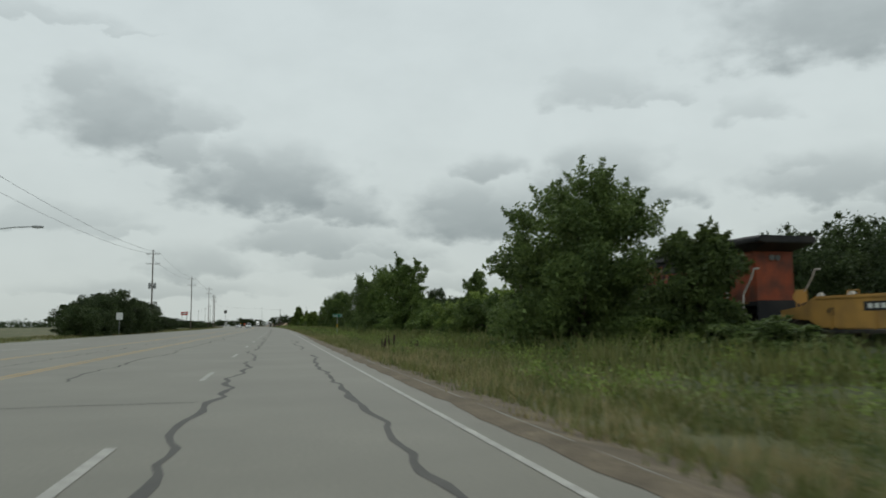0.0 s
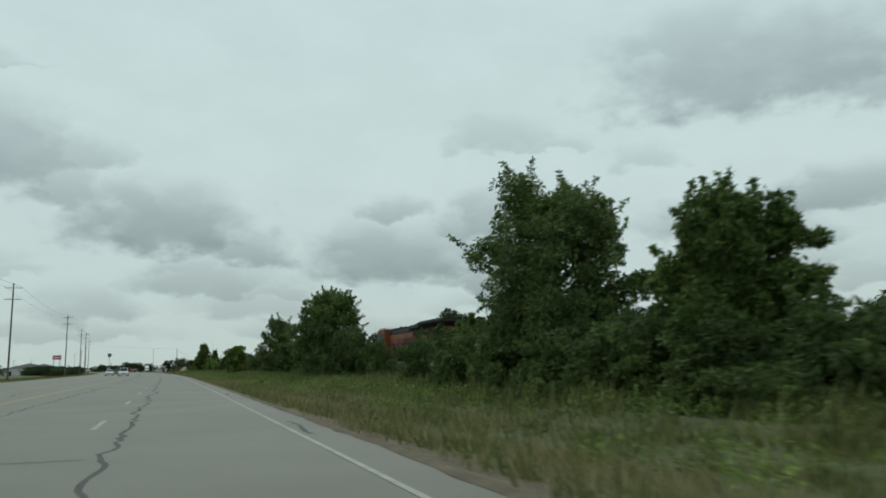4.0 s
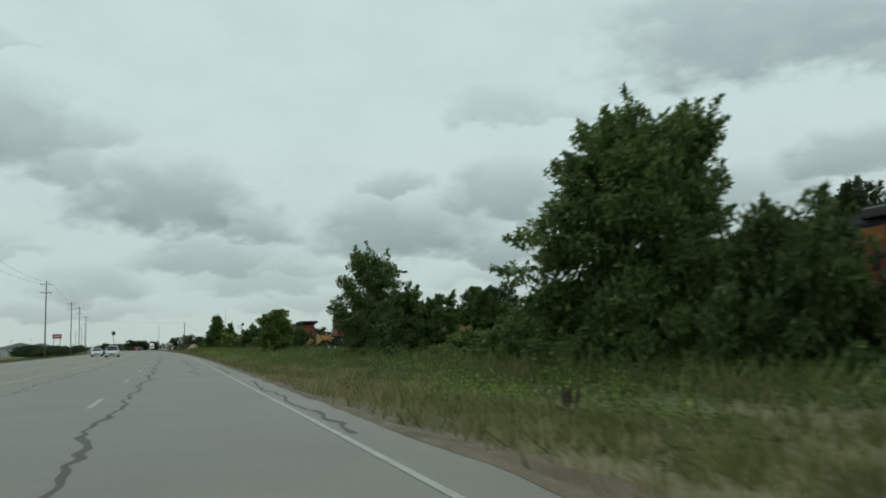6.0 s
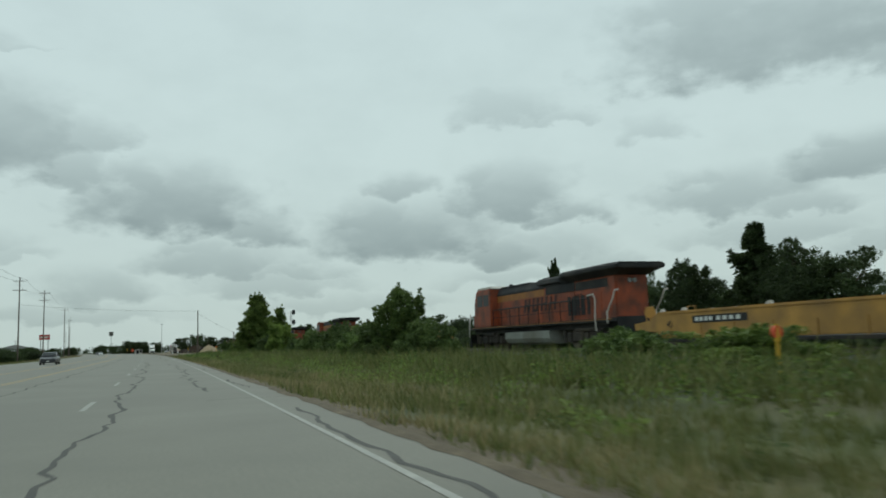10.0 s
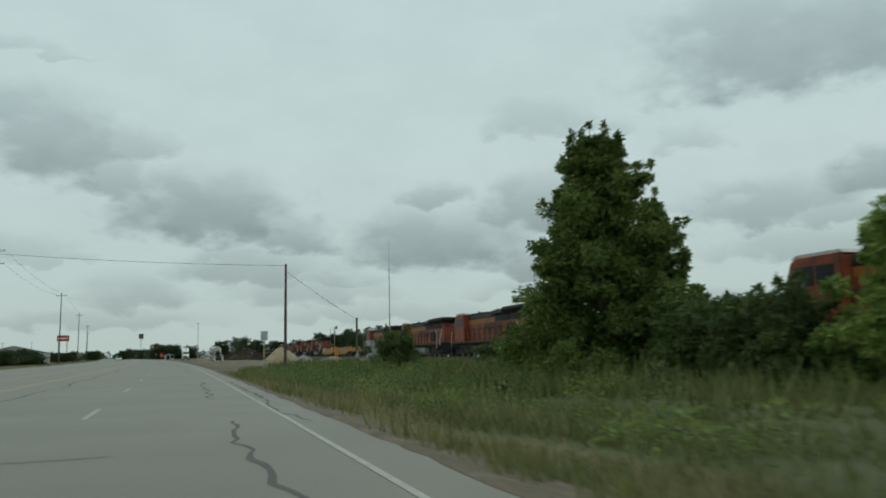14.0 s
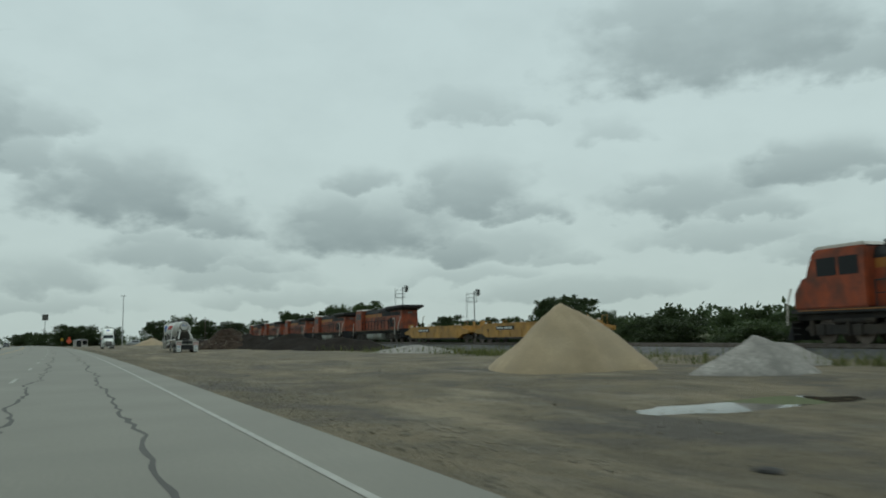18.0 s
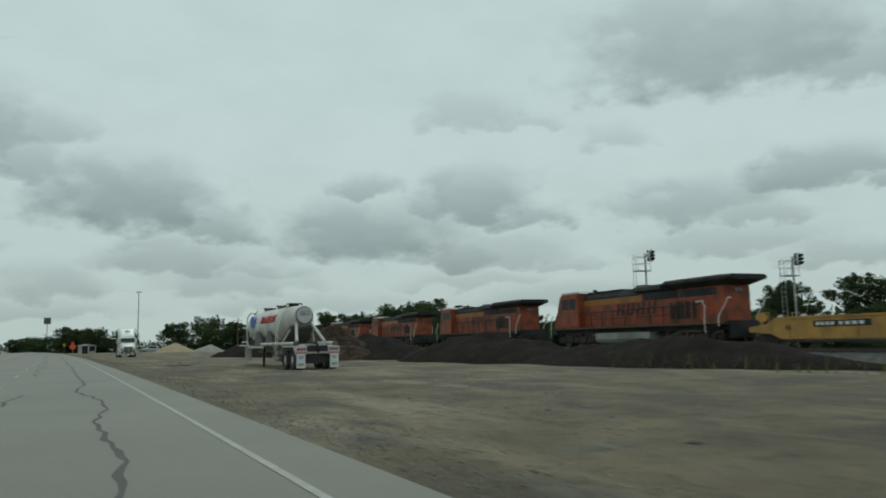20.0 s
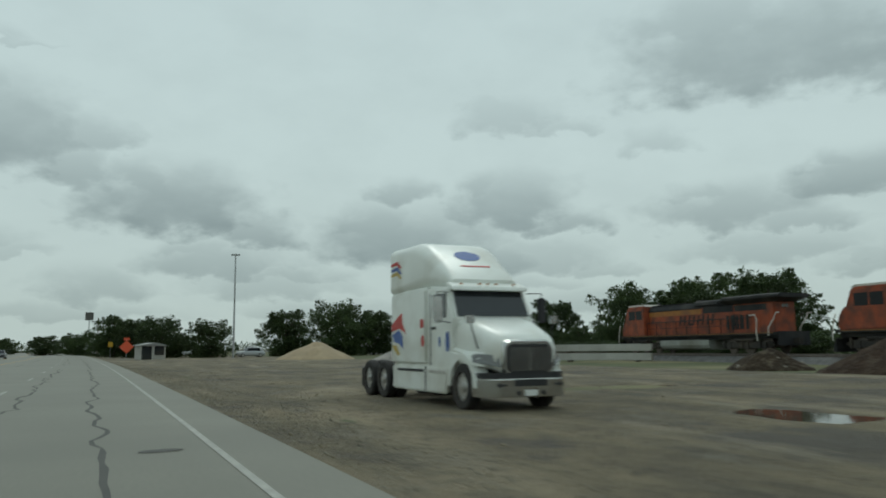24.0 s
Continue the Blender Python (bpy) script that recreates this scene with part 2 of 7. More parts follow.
def words(name, text, size, material, parent, m, depth=0.004, slant=0.0):
    cu = bpy.data.curves.new(name, "FONT")
    cu.body, cu.size, cu.extrude = text, size, depth
    cu.align_x = cu.align_y = "CENTER"
    ob = new("lettering_draft", cu)
    me = bpy.data.meshes.new_from_object(ob)
    bpy.data.objects.remove(ob)
    me.name = name
    me.materials.clear()
    lean = Matrix.Identity(4)
    lean[0][1] = slant
    me.transform(lean)
    return part(name, me, material, parent, at=m)


def raw_mesh(name, verts, faces):
    """A mesh from numpy arrays; faces of one size."""
    me = bpy.data.meshes.new(name)
    n, k = faces.shape
    me.vertices.add(len(verts))
    me.vertices.foreach_set("co", np.asarray(verts, dtype=np.float32).ravel())
    me.loops.add(n * k)
    me.loops.foreach_set("vertex_index", faces.astype(np.int32).ravel())
    me.polygons.add(n)
    me.polygons.foreach_set("loop_start", np.arange(0, n * k, k, dtype=np.int32))
    me.polygons.foreach_set("loop_total", np.full(n, k, dtype=np.int32))
    me.update(calc_edges=True)
    return me


# ---- materials ----
def mat(name, base, rough=0.7, metal=0.0, var=0.25, scale=3.0, fine=40.0, bump=0.0, dirt=None, dirt_amount=0.4,
        island=0.0, spec=0.4, dirt_scale=0.6, coat=0.0):
    """Base colour with broad stains, fine grain and relief, all in metres."""
    m = bpy.data.materials.new(name)
    m.use_nodes = True
    nt = m.node_tree
    N, L = nt.nodes, nt.links
    b = N["Principled BSDF"]
    b.inputs["Roughness"].default_value, b.inputs["Metallic"].default_value = rough, metal
    b.inputs["Specular IOR Level"].default_value = spec
    b.inputs["Coat Weight"].default_value = coat
    tc = N.new("ShaderNodeTexCoord")

    def noise_tex(sc, detail=5):
        n = N.new("ShaderNodeTexNoise")
        n.inputs["Scale"].default_value, n.inputs["Detail"].default_value = sc, detail
        L.new(tc.outputs["Object"], n.inputs["Vector"])
        return n.outputs["Fac"]

    def mix(fac, a, bb, kind="MIX"):
        n = N.new("ShaderNodeMix")
        n.data_type, n.blend_type = "RGBA", kind
        for sock, v in (("Factor", fac), ("A", a), ("B", bb)):
            if isinstance(v, (int, float, tuple)):
                n.inputs[sock].default_value = v
            else:
                L.new(v, n.inputs[sock])
        return n.outputs["Result"]

    def ramp(v, lo, hi):
        n = N.new("ShaderNodeMapRange")
        n.inputs["From Min"].default_value, n.inputs["From Max"].default_value = lo, hi
        L.new(v, n.inputs["Value"])
        return n.outputs["Result"]

    c = (*base, 1)
    dark = tuple(v * (1 - var) for v in base) + (1,)
    lite = tuple(min(1, v * (1 + var * 0.8)) for v in base) + (1,)
    col = mix(ramp(noise_tex(scale), 0.3, 0.7), dark, lite)
    grain = noise_tex(fine, 3)
    col = mix(ramp(grain, 0.35, 0.65), col, mix(0.7, col, dark), "MIX")
    if dirt:
        col = mix(ramp(noise_tex(dirt_scale, 7), 0.62 - dirt_amount * 0.5, 0.75), col, (*dirt, 1))
    if island:
        g = N.new("ShaderNodeNewGeometry")
        col = mix(ramp(g.outputs["Random Per Island"], 0, 1), mix(island, col, (0, 0, 0, 1)), mix(island * 0.5, col, (min(1, base[0] * 2.6), min(1, base[1] * 2.2), base[2], 1)))
    L.new(col, b.inputs["Base Color"])
    if bump:
        bn = N.new("ShaderNodeBump")
        bn.inputs["Strength"].default_value, bn.inputs["Distance"].default_value = min(1, bump * 8), bump
        L.new(grain, bn.inputs["Height"])
        L.new(bn.outputs[0], b.inputs["Normal"])
    return m


def leaf_mat(name, base, tip):
    m = bpy.data.materials.new(name)
    m.use_nodes = True
    nt = m.node_tree
    N, L = nt.nodes, nt.links
    b = N["Principled BSDF"]
    b.inputs["Roughness"].default_value = 0.6
    b.inputs["Specular IOR Level"].default_value = 0.25
    g = N.new("ShaderNodeNewGeometry")
    o = N.new("ShaderNodeObjectInfo")
    tc = N.new("ShaderNodeTexCoord")
    ns = N.new("ShaderNodeTexNoise")
    ns.inputs["Scale"].default_value = 0.7
    L.new(tc.outputs["Object"], ns.inputs["Vector"])
    mx = N.new("ShaderNodeMix")
    mx.data_type = "RGBA"
    mx.inputs["A"].default_value, mx.inputs["B"].default_value = (*base, 1), (*tip, 1)
    ad = N.new("ShaderNodeMath")
    ad.operation = "MULTIPLY_ADD"
    ad.inputs[1].default_value, ad.inputs[2].default_value = 0.75, -0.1
    ad2 = N.new("ShaderNodeMath")
    ad2.operation = "ADD"
    ad2.use_clamp = True
    L.new(g.outputs["Random Per Island"], ad.inputs[0])
    mr = N.new("ShaderNodeMapRange")
    mr.inputs["From Min"].default_value, mr.inputs["From Max"].default_value = 0.35, 0.7
    mr.inputs["To Max"].default_value = 0.55
    L.new(ns.outputs["Fac"], mr.inputs["Value"])
    L.new(ad.outputs[0], ad2.inputs[0])
    L.new(mr.outputs[0], ad2.inputs[1])
    L.new(ad2.outputs[0], mx.inputs["Factor"])
    hs = N.new("ShaderNodeHueSaturation")
    mr2 = N.new("ShaderNodeMapRange")
    mr2.inputs["To Min"].default_value, mr2.inputs["To Max"].default_value = 0.75, 1.2
    L.new(o.outputs["Random"], mr2.inputs["Value"])
    L.new(mr2.outputs[0], hs.inputs["Value"])
    L.new(mx.outputs["Result"], hs.inputs["Color"])
    L.new(hs.outputs[0], b.inputs["Base Color"])
    tr = N.new("ShaderNodeBsdfTranslucent")
    L.new(hs.outputs[0], tr.inputs["Color"])
    ms = N.new("ShaderNodeMixShader")
    ms.inputs[0].default_value = 0.3
    L.new(b.outputs[0], ms.inputs[1])
    L.new(tr.outputs[0], ms.inputs[2])
    L.new(ms.outputs[0], N["Material Output"].inputs["Surface"])
    return m


CONCRETE = mat("old_concrete_road", (0.162, 0.155, 0.119), 0.55, var=0.2, scale=0.35, fine=18, bump=0.01, dirt=(0.128, 0.122, 0.094), dirt_scale=0.12, dirt_amount=0.25)
TAR = mat("crack_sealant", (0.06, 0.058, 0.05), 0.7, var=0.25, scale=1.5)
LINE_WHITE = mat("worn_white_paint", (0.41, 0.405, 0.36), 0.7, var=0.25, scale=4, dirt=(0.27, 0.265, 0.24), dirt_amount=0.6, dirt_scale=3)
LINE_YELLOW = mat("worn_yellow_paint", (0.5, 0.3, 0.07), 0.7, var=0.25, scale=3, dirt=(0.33, 0.29, 0.2), dirt_amount=0.7, dirt_scale=0.8)
SOIL = mat("grassy_soil", (0.086, 0.097, 0.038), 0.95, var=0.4, scale=0.25, fine=9, bump=0.04, dirt=(0.2, 0.17, 0.09), dirt_scale=0.09, dirt_amount=0.3)
SHOULDER = mat("brown_soil_edge", (0.165, 0.132, 0.086), 0.95, var=0.45, scale=1.6, fine=14, bump=0.05, dirt=(0.085, 0.066, 0.042), dirt_scale=1.1, dirt_amount=0.45)


def dirt_mat():
    """Bare lot soil: tan crust, wet dark patches, grey gravel, ruts along the road."""
    m = bpy.data.materials.new("bare_lot_dirt")
    m.use_nodes = True
    nt = m.node_tree
    N, L = nt.nodes, nt.links
    b = N["Principled BSDF"]
    tc = N.new("ShaderNodeTexCoord")

    def tex(scale, stretch, detail=7, rough=0.6):
        mp = N.new("ShaderNodeMapping")
        mp.inputs["Scale"].default_value = (1.0, stretch, 1.0)
        L.new(tc.outputs["Object"], mp.inputs["Vector"])
        n = N.new("ShaderNodeTexNoise")
        n.inputs["Scale"].default_value, n.inputs["Detail"].default_value, n.inputs["Roughness"].default_value = scale, detail, rough
        L.new(mp.outputs[0], n.inputs["Vector"])
        return n.outputs["Fac"]

    def rng(v, lo, hi):
        n = N.new("ShaderNodeMapRange")
        n.inputs["From Min"].default_value, n.inputs["From Max"].default_value = lo, hi
        L.new(v, n.inputs["Value"])
        return n.outputs["Result"]

    def mix(f, a, c):
        n = N.new("ShaderNodeMix")
        n.data_type = "RGBA"
        L.new(f, n.inputs["Factor"])
        for k, v in (("A", a), ("B", c)):
            if isinstance(v, tuple):
                n.inputs[k].default_value = (*v, 1)
            else:
                L.new(v, n.inputs[k])
        return n.outputs["Result"]

    col = mix(rng(tex(0.35, 0.7), 0.35, 0.65), (0.098, 0.081, 0.049), (0.215, 0.174, 0.106))
    col = mix(rng(tex(0.8, 0.6), 0.52, 0.68), col, (0.15, 0.132, 0.098))
    wet = rng(tex(0.22, 0.8, 10, 0.7), 0.5, 0.6)
    col = mix(wet, col, (0.062, 0.05, 0.033))
    col = mix(rng(tex(0.42, 0.22, 7, 0.65), 0.54, 0.7), col, (0.085, 0.07, 0.046))
    col = mix(rng(tex(0.3, 0.2), 0.56, 0.7), col, (0.262, 0.216, 0.138))
    col = mix(rng(tex(0.34, 0.3, 7, 0.65), 0.56, 0.74), col, (0.3, 0.255, 0.172))
    clod = tex(2.6, 0.9, 9, 0.75)
    col = mix(rng(clod, 0.52, 0.7), col, (0.06, 0.051, 0.034))
    col = mix(rng(tex(5.0, 1.0, 8, 0.75), 0.58, 0.74), col, (0.21, 0.185, 0.13))
    fine = tex(14, 1, 4)
    col = mix(rng(fine, 0.62, 0.8), col, (0.2, 0.185, 0.15))
    L.new(col, b.inputs["Base Color"])
    r = N.new("ShaderNodeMapRange")
    r.inputs["To Min"].default_value, r.inputs["To Max"].default_value = 0.95, 0.78
    L.new(wet, r.inputs["Value"])
    L.new(r.outputs[0], b.inputs["Roughness"])
    bp = N.new("ShaderNodeBump")
    bp.inputs["Strength"].default_value, bp.inputs["Distance"].default_value = 0.6, 0.06
    L.new(fine, bp.inputs["Height"])
    b2 = N.new("ShaderNodeBump")
    b2.inputs["Strength"].default_value, b2.inputs["Distance"].default_value = 0.7, 0.25
    L.new(clod, b2.inputs["Height"])
    L.new(bp.outputs[0], b2.inputs["Normal"])
    L.new(b2.outputs[0], b.inputs["Normal"])
    return m


DIRT = dirt_mat()
BALLAST = mat("grey_ballast", (0.14, 0.135, 0.13), 0.95, var=0.45, scale=2, fine=14, bump=0.05)
STEEL = mat("rail_steel", (0.2, 0.17, 0.15), 0.5, 0.7, var=0.3)
TIE = mat("weathered_tie", (0.12, 0.1, 0.08), 0.9, var=0.4)
BARK = mat("bark", (0.1, 0.08, 0.06), 0.95, var=0.4, scale=4, fine=30, bump=0.02)
LEAF_DARK = leaf_mat("dark_leaves", (0.056, 0.09, 0.029), (0.155, 0.212, 0.062))
LEAF_MID = leaf_mat("green_leaves", (0.053, 0.094, 0.024), (0.17, 0.235, 0.06))
LEAF_LIGHT = leaf_mat("bright_leaves", (0.07, 0.122, 0.027), (0.27, 0.345, 0.084))
LEAF_FAR = leaf_mat("far_leaves", (0.03, 0.05, 0.02), (0.07, 0.1, 0.04))
LEAF_BACK = leaf_mat("dark_far_leaves", (0.026, 0.044, 0.016), (0.07, 0.1, 0.032))
BLADE_GREEN = leaf_mat("green_grass", (0.083, 0.11, 0.031), (0.235, 0.238, 0.088))
BLADE_DRY = leaf_mat("dry_grass", (0.175, 0.15, 0.07), (0.335, 0.29, 0.145))


# ---- ground, road, rails ----
def sheet(name, ss, ds, zf, material, label, kind="structure", shift=False, category="ground"):
    v = []
    for s in ss:
        o = road_shift(s) if shift else 0.0
        for d in ds:
            p = P(s, d + o)
            v.append((p.x, p.y, zf(s, d)))
    n = len(ds)
    f = [(i * n + j, i * n + j + 1, (i + 1) * n + j + 1, (i + 1) * n + j) for i in range(len(ss) - 1) for j in range(n - 1)]
    me = bpy.data.meshes.new(name)
    me.from_pydata(v, [], f)
    me.materials.append(material)
    for pl in me.polygons:
        pl.use_smooth = True
    return tagged(new(name, me), label, category, kind=kind)


near_s = list(range(-60, 760, 3))
far_s = [-1400, -900, -500, -300, -180, -110] + near_s + [800, 860, 950, 1100, 1300, 1600, 2000, 2500, 3100, 3800, 4600]
lat = [-3000, -1500, -700, -350, -180, -100, -60, -40, -30, -24, -20.5, -18, -9, 0, 2.4, 3.2, 4, 5, 6, 7.5, 9, 11, 13, 16, 20, 26, 34, 44, 60, 90, 140, 250, 450, 800, 1600, 3000]


def rough_z(s, d):
    z = float(ground_z(s, d)) - 0.05
    if d > 3 or d < -20:
        z += 0.06 * noise.noise((s * 0.13, d * 0.2, 0)) * min(1, (abs(d) - 3) / 4)
    return z


sheet("ground", far_s, lat, rough_z, SOIL, "grassy flat ground reaching to the horizon")
road_s = [-1400, -700, -300, -120] + list(range(-60, 900, 6)) + [1000, 1150, 1400, 1800, 2400, 3200]
sheet("road", road_s, [-19.5, -17, -9.6, -6.0, -1.6, 2.1, 2.95], lambda s, d: 0.0, CONCRETE, "worn grey concrete highway with sealed cracks", shift=True, category="road")


def stripe(name, d, w, s0, s1, material, label, step=8, z=0.005):
    ss = list(np.arange(s0, s1 + 0.01, step))
    ob = sheet(name, ss, [d - w / 2, d + w / 2], lambda s, dd: z, material, label, shift=True, category="road marking")
    return ob


def soil_edge():
    """Bare soil strip; its ragged inner edge laps over the concrete."""
    v, f = [], []
    ss = np.arange(-60, 397.5, 0.7)
    for s in ss:
        lap = 0.12 + 0.32 * (1 - float(smooth(40, 90, s))) + 0.12 * noise.noise((s * 0.5, 2, 0)) + 0.1 * noise.noise((s * 1.7, 5, 0))
        for j, d in enumerate((2.95 - lap, 3.05 - lap * 0.5, 3.3, 3.8, 4.5)):
            z = (0.004, 0.02)[j] if j < 2 else float(ground_z(s, d)) - (0.0, 0.02, 0.09)[j - 2] + 0.03 * noise.noise((s * 0.8, d * 2, 1))
            p = P(s, d)
            v.append((p.x, p.y, z))
    f = [(i * 5 + j, i * 5 + j + 1, i * 5 + j + 6, i * 5 + j + 5) for i in range(len(ss) - 1) for j in range(4)]
    me = bpy.data.meshes.new("soil_edge")
    me.from_pydata(v, [], f)
    me.materials.append(SHOULDER)
    tagged(new("soil_edge", me), "bare brown soil strip along the road edge", "ground", kind="structure")


soil_edge()
stripe("edge_line", 2.1, 0.09, -60, 1200, LINE_WHITE, "faded white edge line painted on the highway")
for yd in (-6.15, -6.4, -9.7, -9.95):
    stripe("yellow_line", yd, 0.11, -60, 1200, LINE_YELLOW, "faded yellow centre line painted on the highway")
stripe("edge_line", -17.2, 0.12, -60, 1200, LINE_WHITE, "faded white edge line painted on the highway")
for k in range(-3, 75):
    s0 = 5.0 + 12.19 * k
    for d in (-1.6, -13.4):
        ob = sheet("lane_dash", [s0, s0 + 1.5, s0 + 3.05], [d - 0.06, d + 0.06], lambda s, dd: 0.005, LINE_WHITE, "worn white lane dash on the highway", shift=True, category="road marking")
        ob["group"] = "lane dashes"


# ---- bare lot ----
# rain puddles: along, right, half length, half width
PUDDLES = [(428.5, 10.2, 1.6, 1.4), (431, 12.0, 0.9, 1.6), (551.4, 7.8, 2.2, 1.25), (558.9, 9.8, 1.7, 1.4), (563.5, 8.4, 0.8, 0.7), (566, 10.5, 1.2, 1.8),
           (601.8, 13.6, 1.3, 0.9), (575.8, 11.3, 1.3, 1.5), (590, 15.4, 0.8, 2.2), (612, 17, 0.8, 3.0), (452, 12, 0.8, 2.6)]


def lot_z(s, d):
    """The lot's uneven surface, with ruts along the road and a dip at each puddle."""
    z = float(ground_z(s, d)) + 0.02
    z += (0.045 * noise.noise((s * 0.25, d * 0.3, 4)) + 0.03 * noise.noise((s * 0.12, d * 1.1, 6)) + 0.018 * noise.noise((s * 0.5, d * 1.9, 8))) * min(1, (d - 2.5) / 3)
    for ps, pd, rs, rd in PUDDLES:
        if abs(s - ps) < rs * 2 + 1 and abs(d - pd) < rd * 2 + 1:
            q = math.hypot((s - ps) / (rs + 0.3), (d - pd) / (rd + 0.3))
            q += 0.3 * noise.noise((s * 0.8, d * 0.8, 3)) + 0.15 * noise.noise((s * 2.1, d * 2.1, 7))
            z -= 0.12 * float(smooth(-1.2, -0.55, -q))
    return z


def lot_sheet():
    ss = list(np.arange(395, 416, 1.0)) + list(np.arange(416, 640, 0.6)) + list(np.arange(640, 760, 2.0))
    v, f = [], []
    n = 64
    for s in ss:
        d1 = float(np.interp(s, LOT_S[:-1] + [434.5], LOT_D[:-1] + [31.0]))
        wob = 0.5 * noise.noise((s * 0.3, 3, 0)) + 0.3 * noise.noise((s * 0.9, 9, 0))
        for j in range(n):
            d = 2.5 + (d1 + (wob if d1 < 30.5 else 0) - 2.5) * j / (n - 1)
            p = P(s, d + road_shift(s))
            z = lot_z(s, d)
            if d < 3.2:
                z = -0.015
            v.append((p.x, p.y, z))
    for i in range(len(ss) - 1):
        for j in range(n - 1):
            f.append((i * n + j, i * n + j + 1, (i + 1) * n + j + 1, (i + 1) * n + j))
    me = bpy.data.meshes.new("dirt_lot")
    me.from_pydata(v, [], f)
    me.materials.append(DIRT)
    for pl in me.polygons:
        pl.use_smooth = True
    tagged(new("dirt_lot", me), "bare rutted brown dirt lot beside the highway", "ground", kind="structure")


lot_sheet()


def pebbles(name, count, seed, material, label, s0, s1, d0, d1, r0, r1):
    rng = np.random.default_rng(seed)
    s = rng.uniform(s0, s1, count)
    d = d0 + (d1 - d0) * rng.random(count) ** 1.6
    k = lot(s, d) > 0.6
    s, d = s[k], d[k]
    n = len(s)
    a = np.radians(np.interp(s, _S, _A))
    sh = np.array([road_shift(v) for v in s])
    c = np.stack([np.interp(s, _S, _X) + (d + sh) * np.cos(a), np.interp(s, _S, _Y) + (d + sh) * np.sin(a), ground_z(s, d) + 0.03], 1)
    r = rng.uniform(r0, r1, n) * (0.4 + rng.random(n))
    base = np.array([(1, 0, 0), (0, 1, 0), (-1, 0, 0), (0, -1, 0), (0, 0, 0.7), (0, 0, -0.7)], dtype=float)
    v = c[:, None, :] + base[None] * r[:, None, None] * rng.uniform(0.6, 1.3, (n, 6, 1))
    f = np.array([(0, 1, 4), (1, 2, 4), (2, 3, 4), (3, 0, 4), (1, 0, 5), (2, 1, 5), (3, 2, 5), (0, 3, 5)])
    ob = part(name, raw_mesh(name, v.reshape(-1, 3), (f[None] + 6 * np.arange(n)[:, None, None]).reshape(-1, 3)), material, None, label)
    ob["kind"] = "stuff"
    ob["category"] = "gravel"


PEBBLE = mat("lot_pebble", (0.2, 0.18, 0.145), 0.9, var=0.4, scale=2, island=0.4)
PEBBLE_GREY = mat("grey_pebble", (0.26, 0.25, 0.225), 0.9, var=0.4, scale=2, island=0.4)
pebbles("lot_gravel", 20000, 71, PEBBLE, "loose grey and tan gravel on the lot", 400, 660, 2.8, 14, 0.01, 0.022)
pebbles("lot_gravel", 34000, 73, PEBBLE_GREY, "fine grey gravel along the road edge of the lot", 430, 660, 2.6, 5.2, 0.008, 0.018)
pebbles("lot_gravel", 1600, 72, PEBBLE, "scattered stones and clods on the lot", 400, 660, 3.0, 26, 0.015, 0.04)


# ---- vehicle and railway paints ----
ORANGE = mat("faded_orange_paint", (0.37, 0.076, 0.026), 0.55, var=0.36, scale=1.1, dirt=(0.07, 0.036, 0.027), dirt_amount=0.5, dirt_scale=1.3)
ROOF_BLACK = mat("sooty_black_paint", (0.018, 0.019, 0.021), 0.75, var=0.4, scale=1.5, dirt=(0.05, 0.045, 0.04))
EMBLEM_DARK = mat("dark_red_brown_lettering", (0.05, 0.02, 0.016), 0.6, var=0.3, scale=2)
GLASS_SOOT = mat("dusty_cab_glass", (0.012, 0.014, 0.016), 0.35, var=0.2, spec=0.25)
GOLD = mat("faded_yellow_stripe", (0.42, 0.17, 0.03), 0.6, var=0.25, scale=2, dirt=(0.2, 0.09, 0.04), dirt_amount=0.5)
UNDER = mat("grimy_running_gear", (0.03, 0.028, 0.026), 0.75, var=0.45, scale=3, dirt=(0.07, 0.055, 0.04))
TANK_GREY = mat("grey_fuel_tank_paint", (0.30, 0.31, 0.28), 0.6, var=0.2, dirt=(0.16, 0.15, 0.12), dirt_amount=0.4)
PALE_RAIL = mat("white_grab_rail_paint", (0.6, 0.56, 0.5), 0.5, var=0.2)
CAR_YELLOW = mat("mustard_yellow_paint", (0.5, 0.275, 0.066), 0.6, var=0.2, scale=0.8, dirt=(0.22, 0.13, 0.05), dirt_amount=0.45, dirt_scale=0.7)
GLASS_DARK = mat("dark_tinted_glass", (0.02, 0.024, 0.027), 0.08, var=0.1, spec=0.6)
WHITE_PAINT = mat("white_vehicle_paint", (0.79, 0.81, 0.76), 0.28, var=0.06, scale=1.0, dirt=(0.5, 0.48, 0.4), dirt_amount=0.25, spec=0.5)
TANK_WHITE = mat("dusty_white_tank_paint", (0.62, 0.62, 0.58), 0.42, var=0.14, scale=0.9, dirt=(0.36, 0.34, 0.3), dirt_amount=0.55, dirt_scale=0.8)
HOPPER_GREY = mat("dull_steel_and_hopper_shade", (0.12, 0.115, 0.105), 0.6, var=0.3, scale=2)
CHROME = mat("dull_chrome", (0.55, 0.55, 0.53), 0.2, 1.0, var=0.12)
RUBBER = mat("dusty_tyre_rubber", (0.028, 0.027, 0.026), 0.85, var=0.3, scale=4, dirt=(0.07, 0.06, 0.05))
ALU = mat("aluminium_wheel", (0.72, 0.71, 0.68), 0.28, 0.85, var=0.2)
LOGO_RED = mat("red_decal", (0.5, 0.05, 0.04), 0.5, var=0.1)
LOGO_BLUE = mat("blue_decal", (0.07, 0.13, 0.36), 0.5, var=0.15)
LOGO_GOLD = mat("yellow_decal", (0.5, 0.36, 0.08), 0.5, var=0.1)
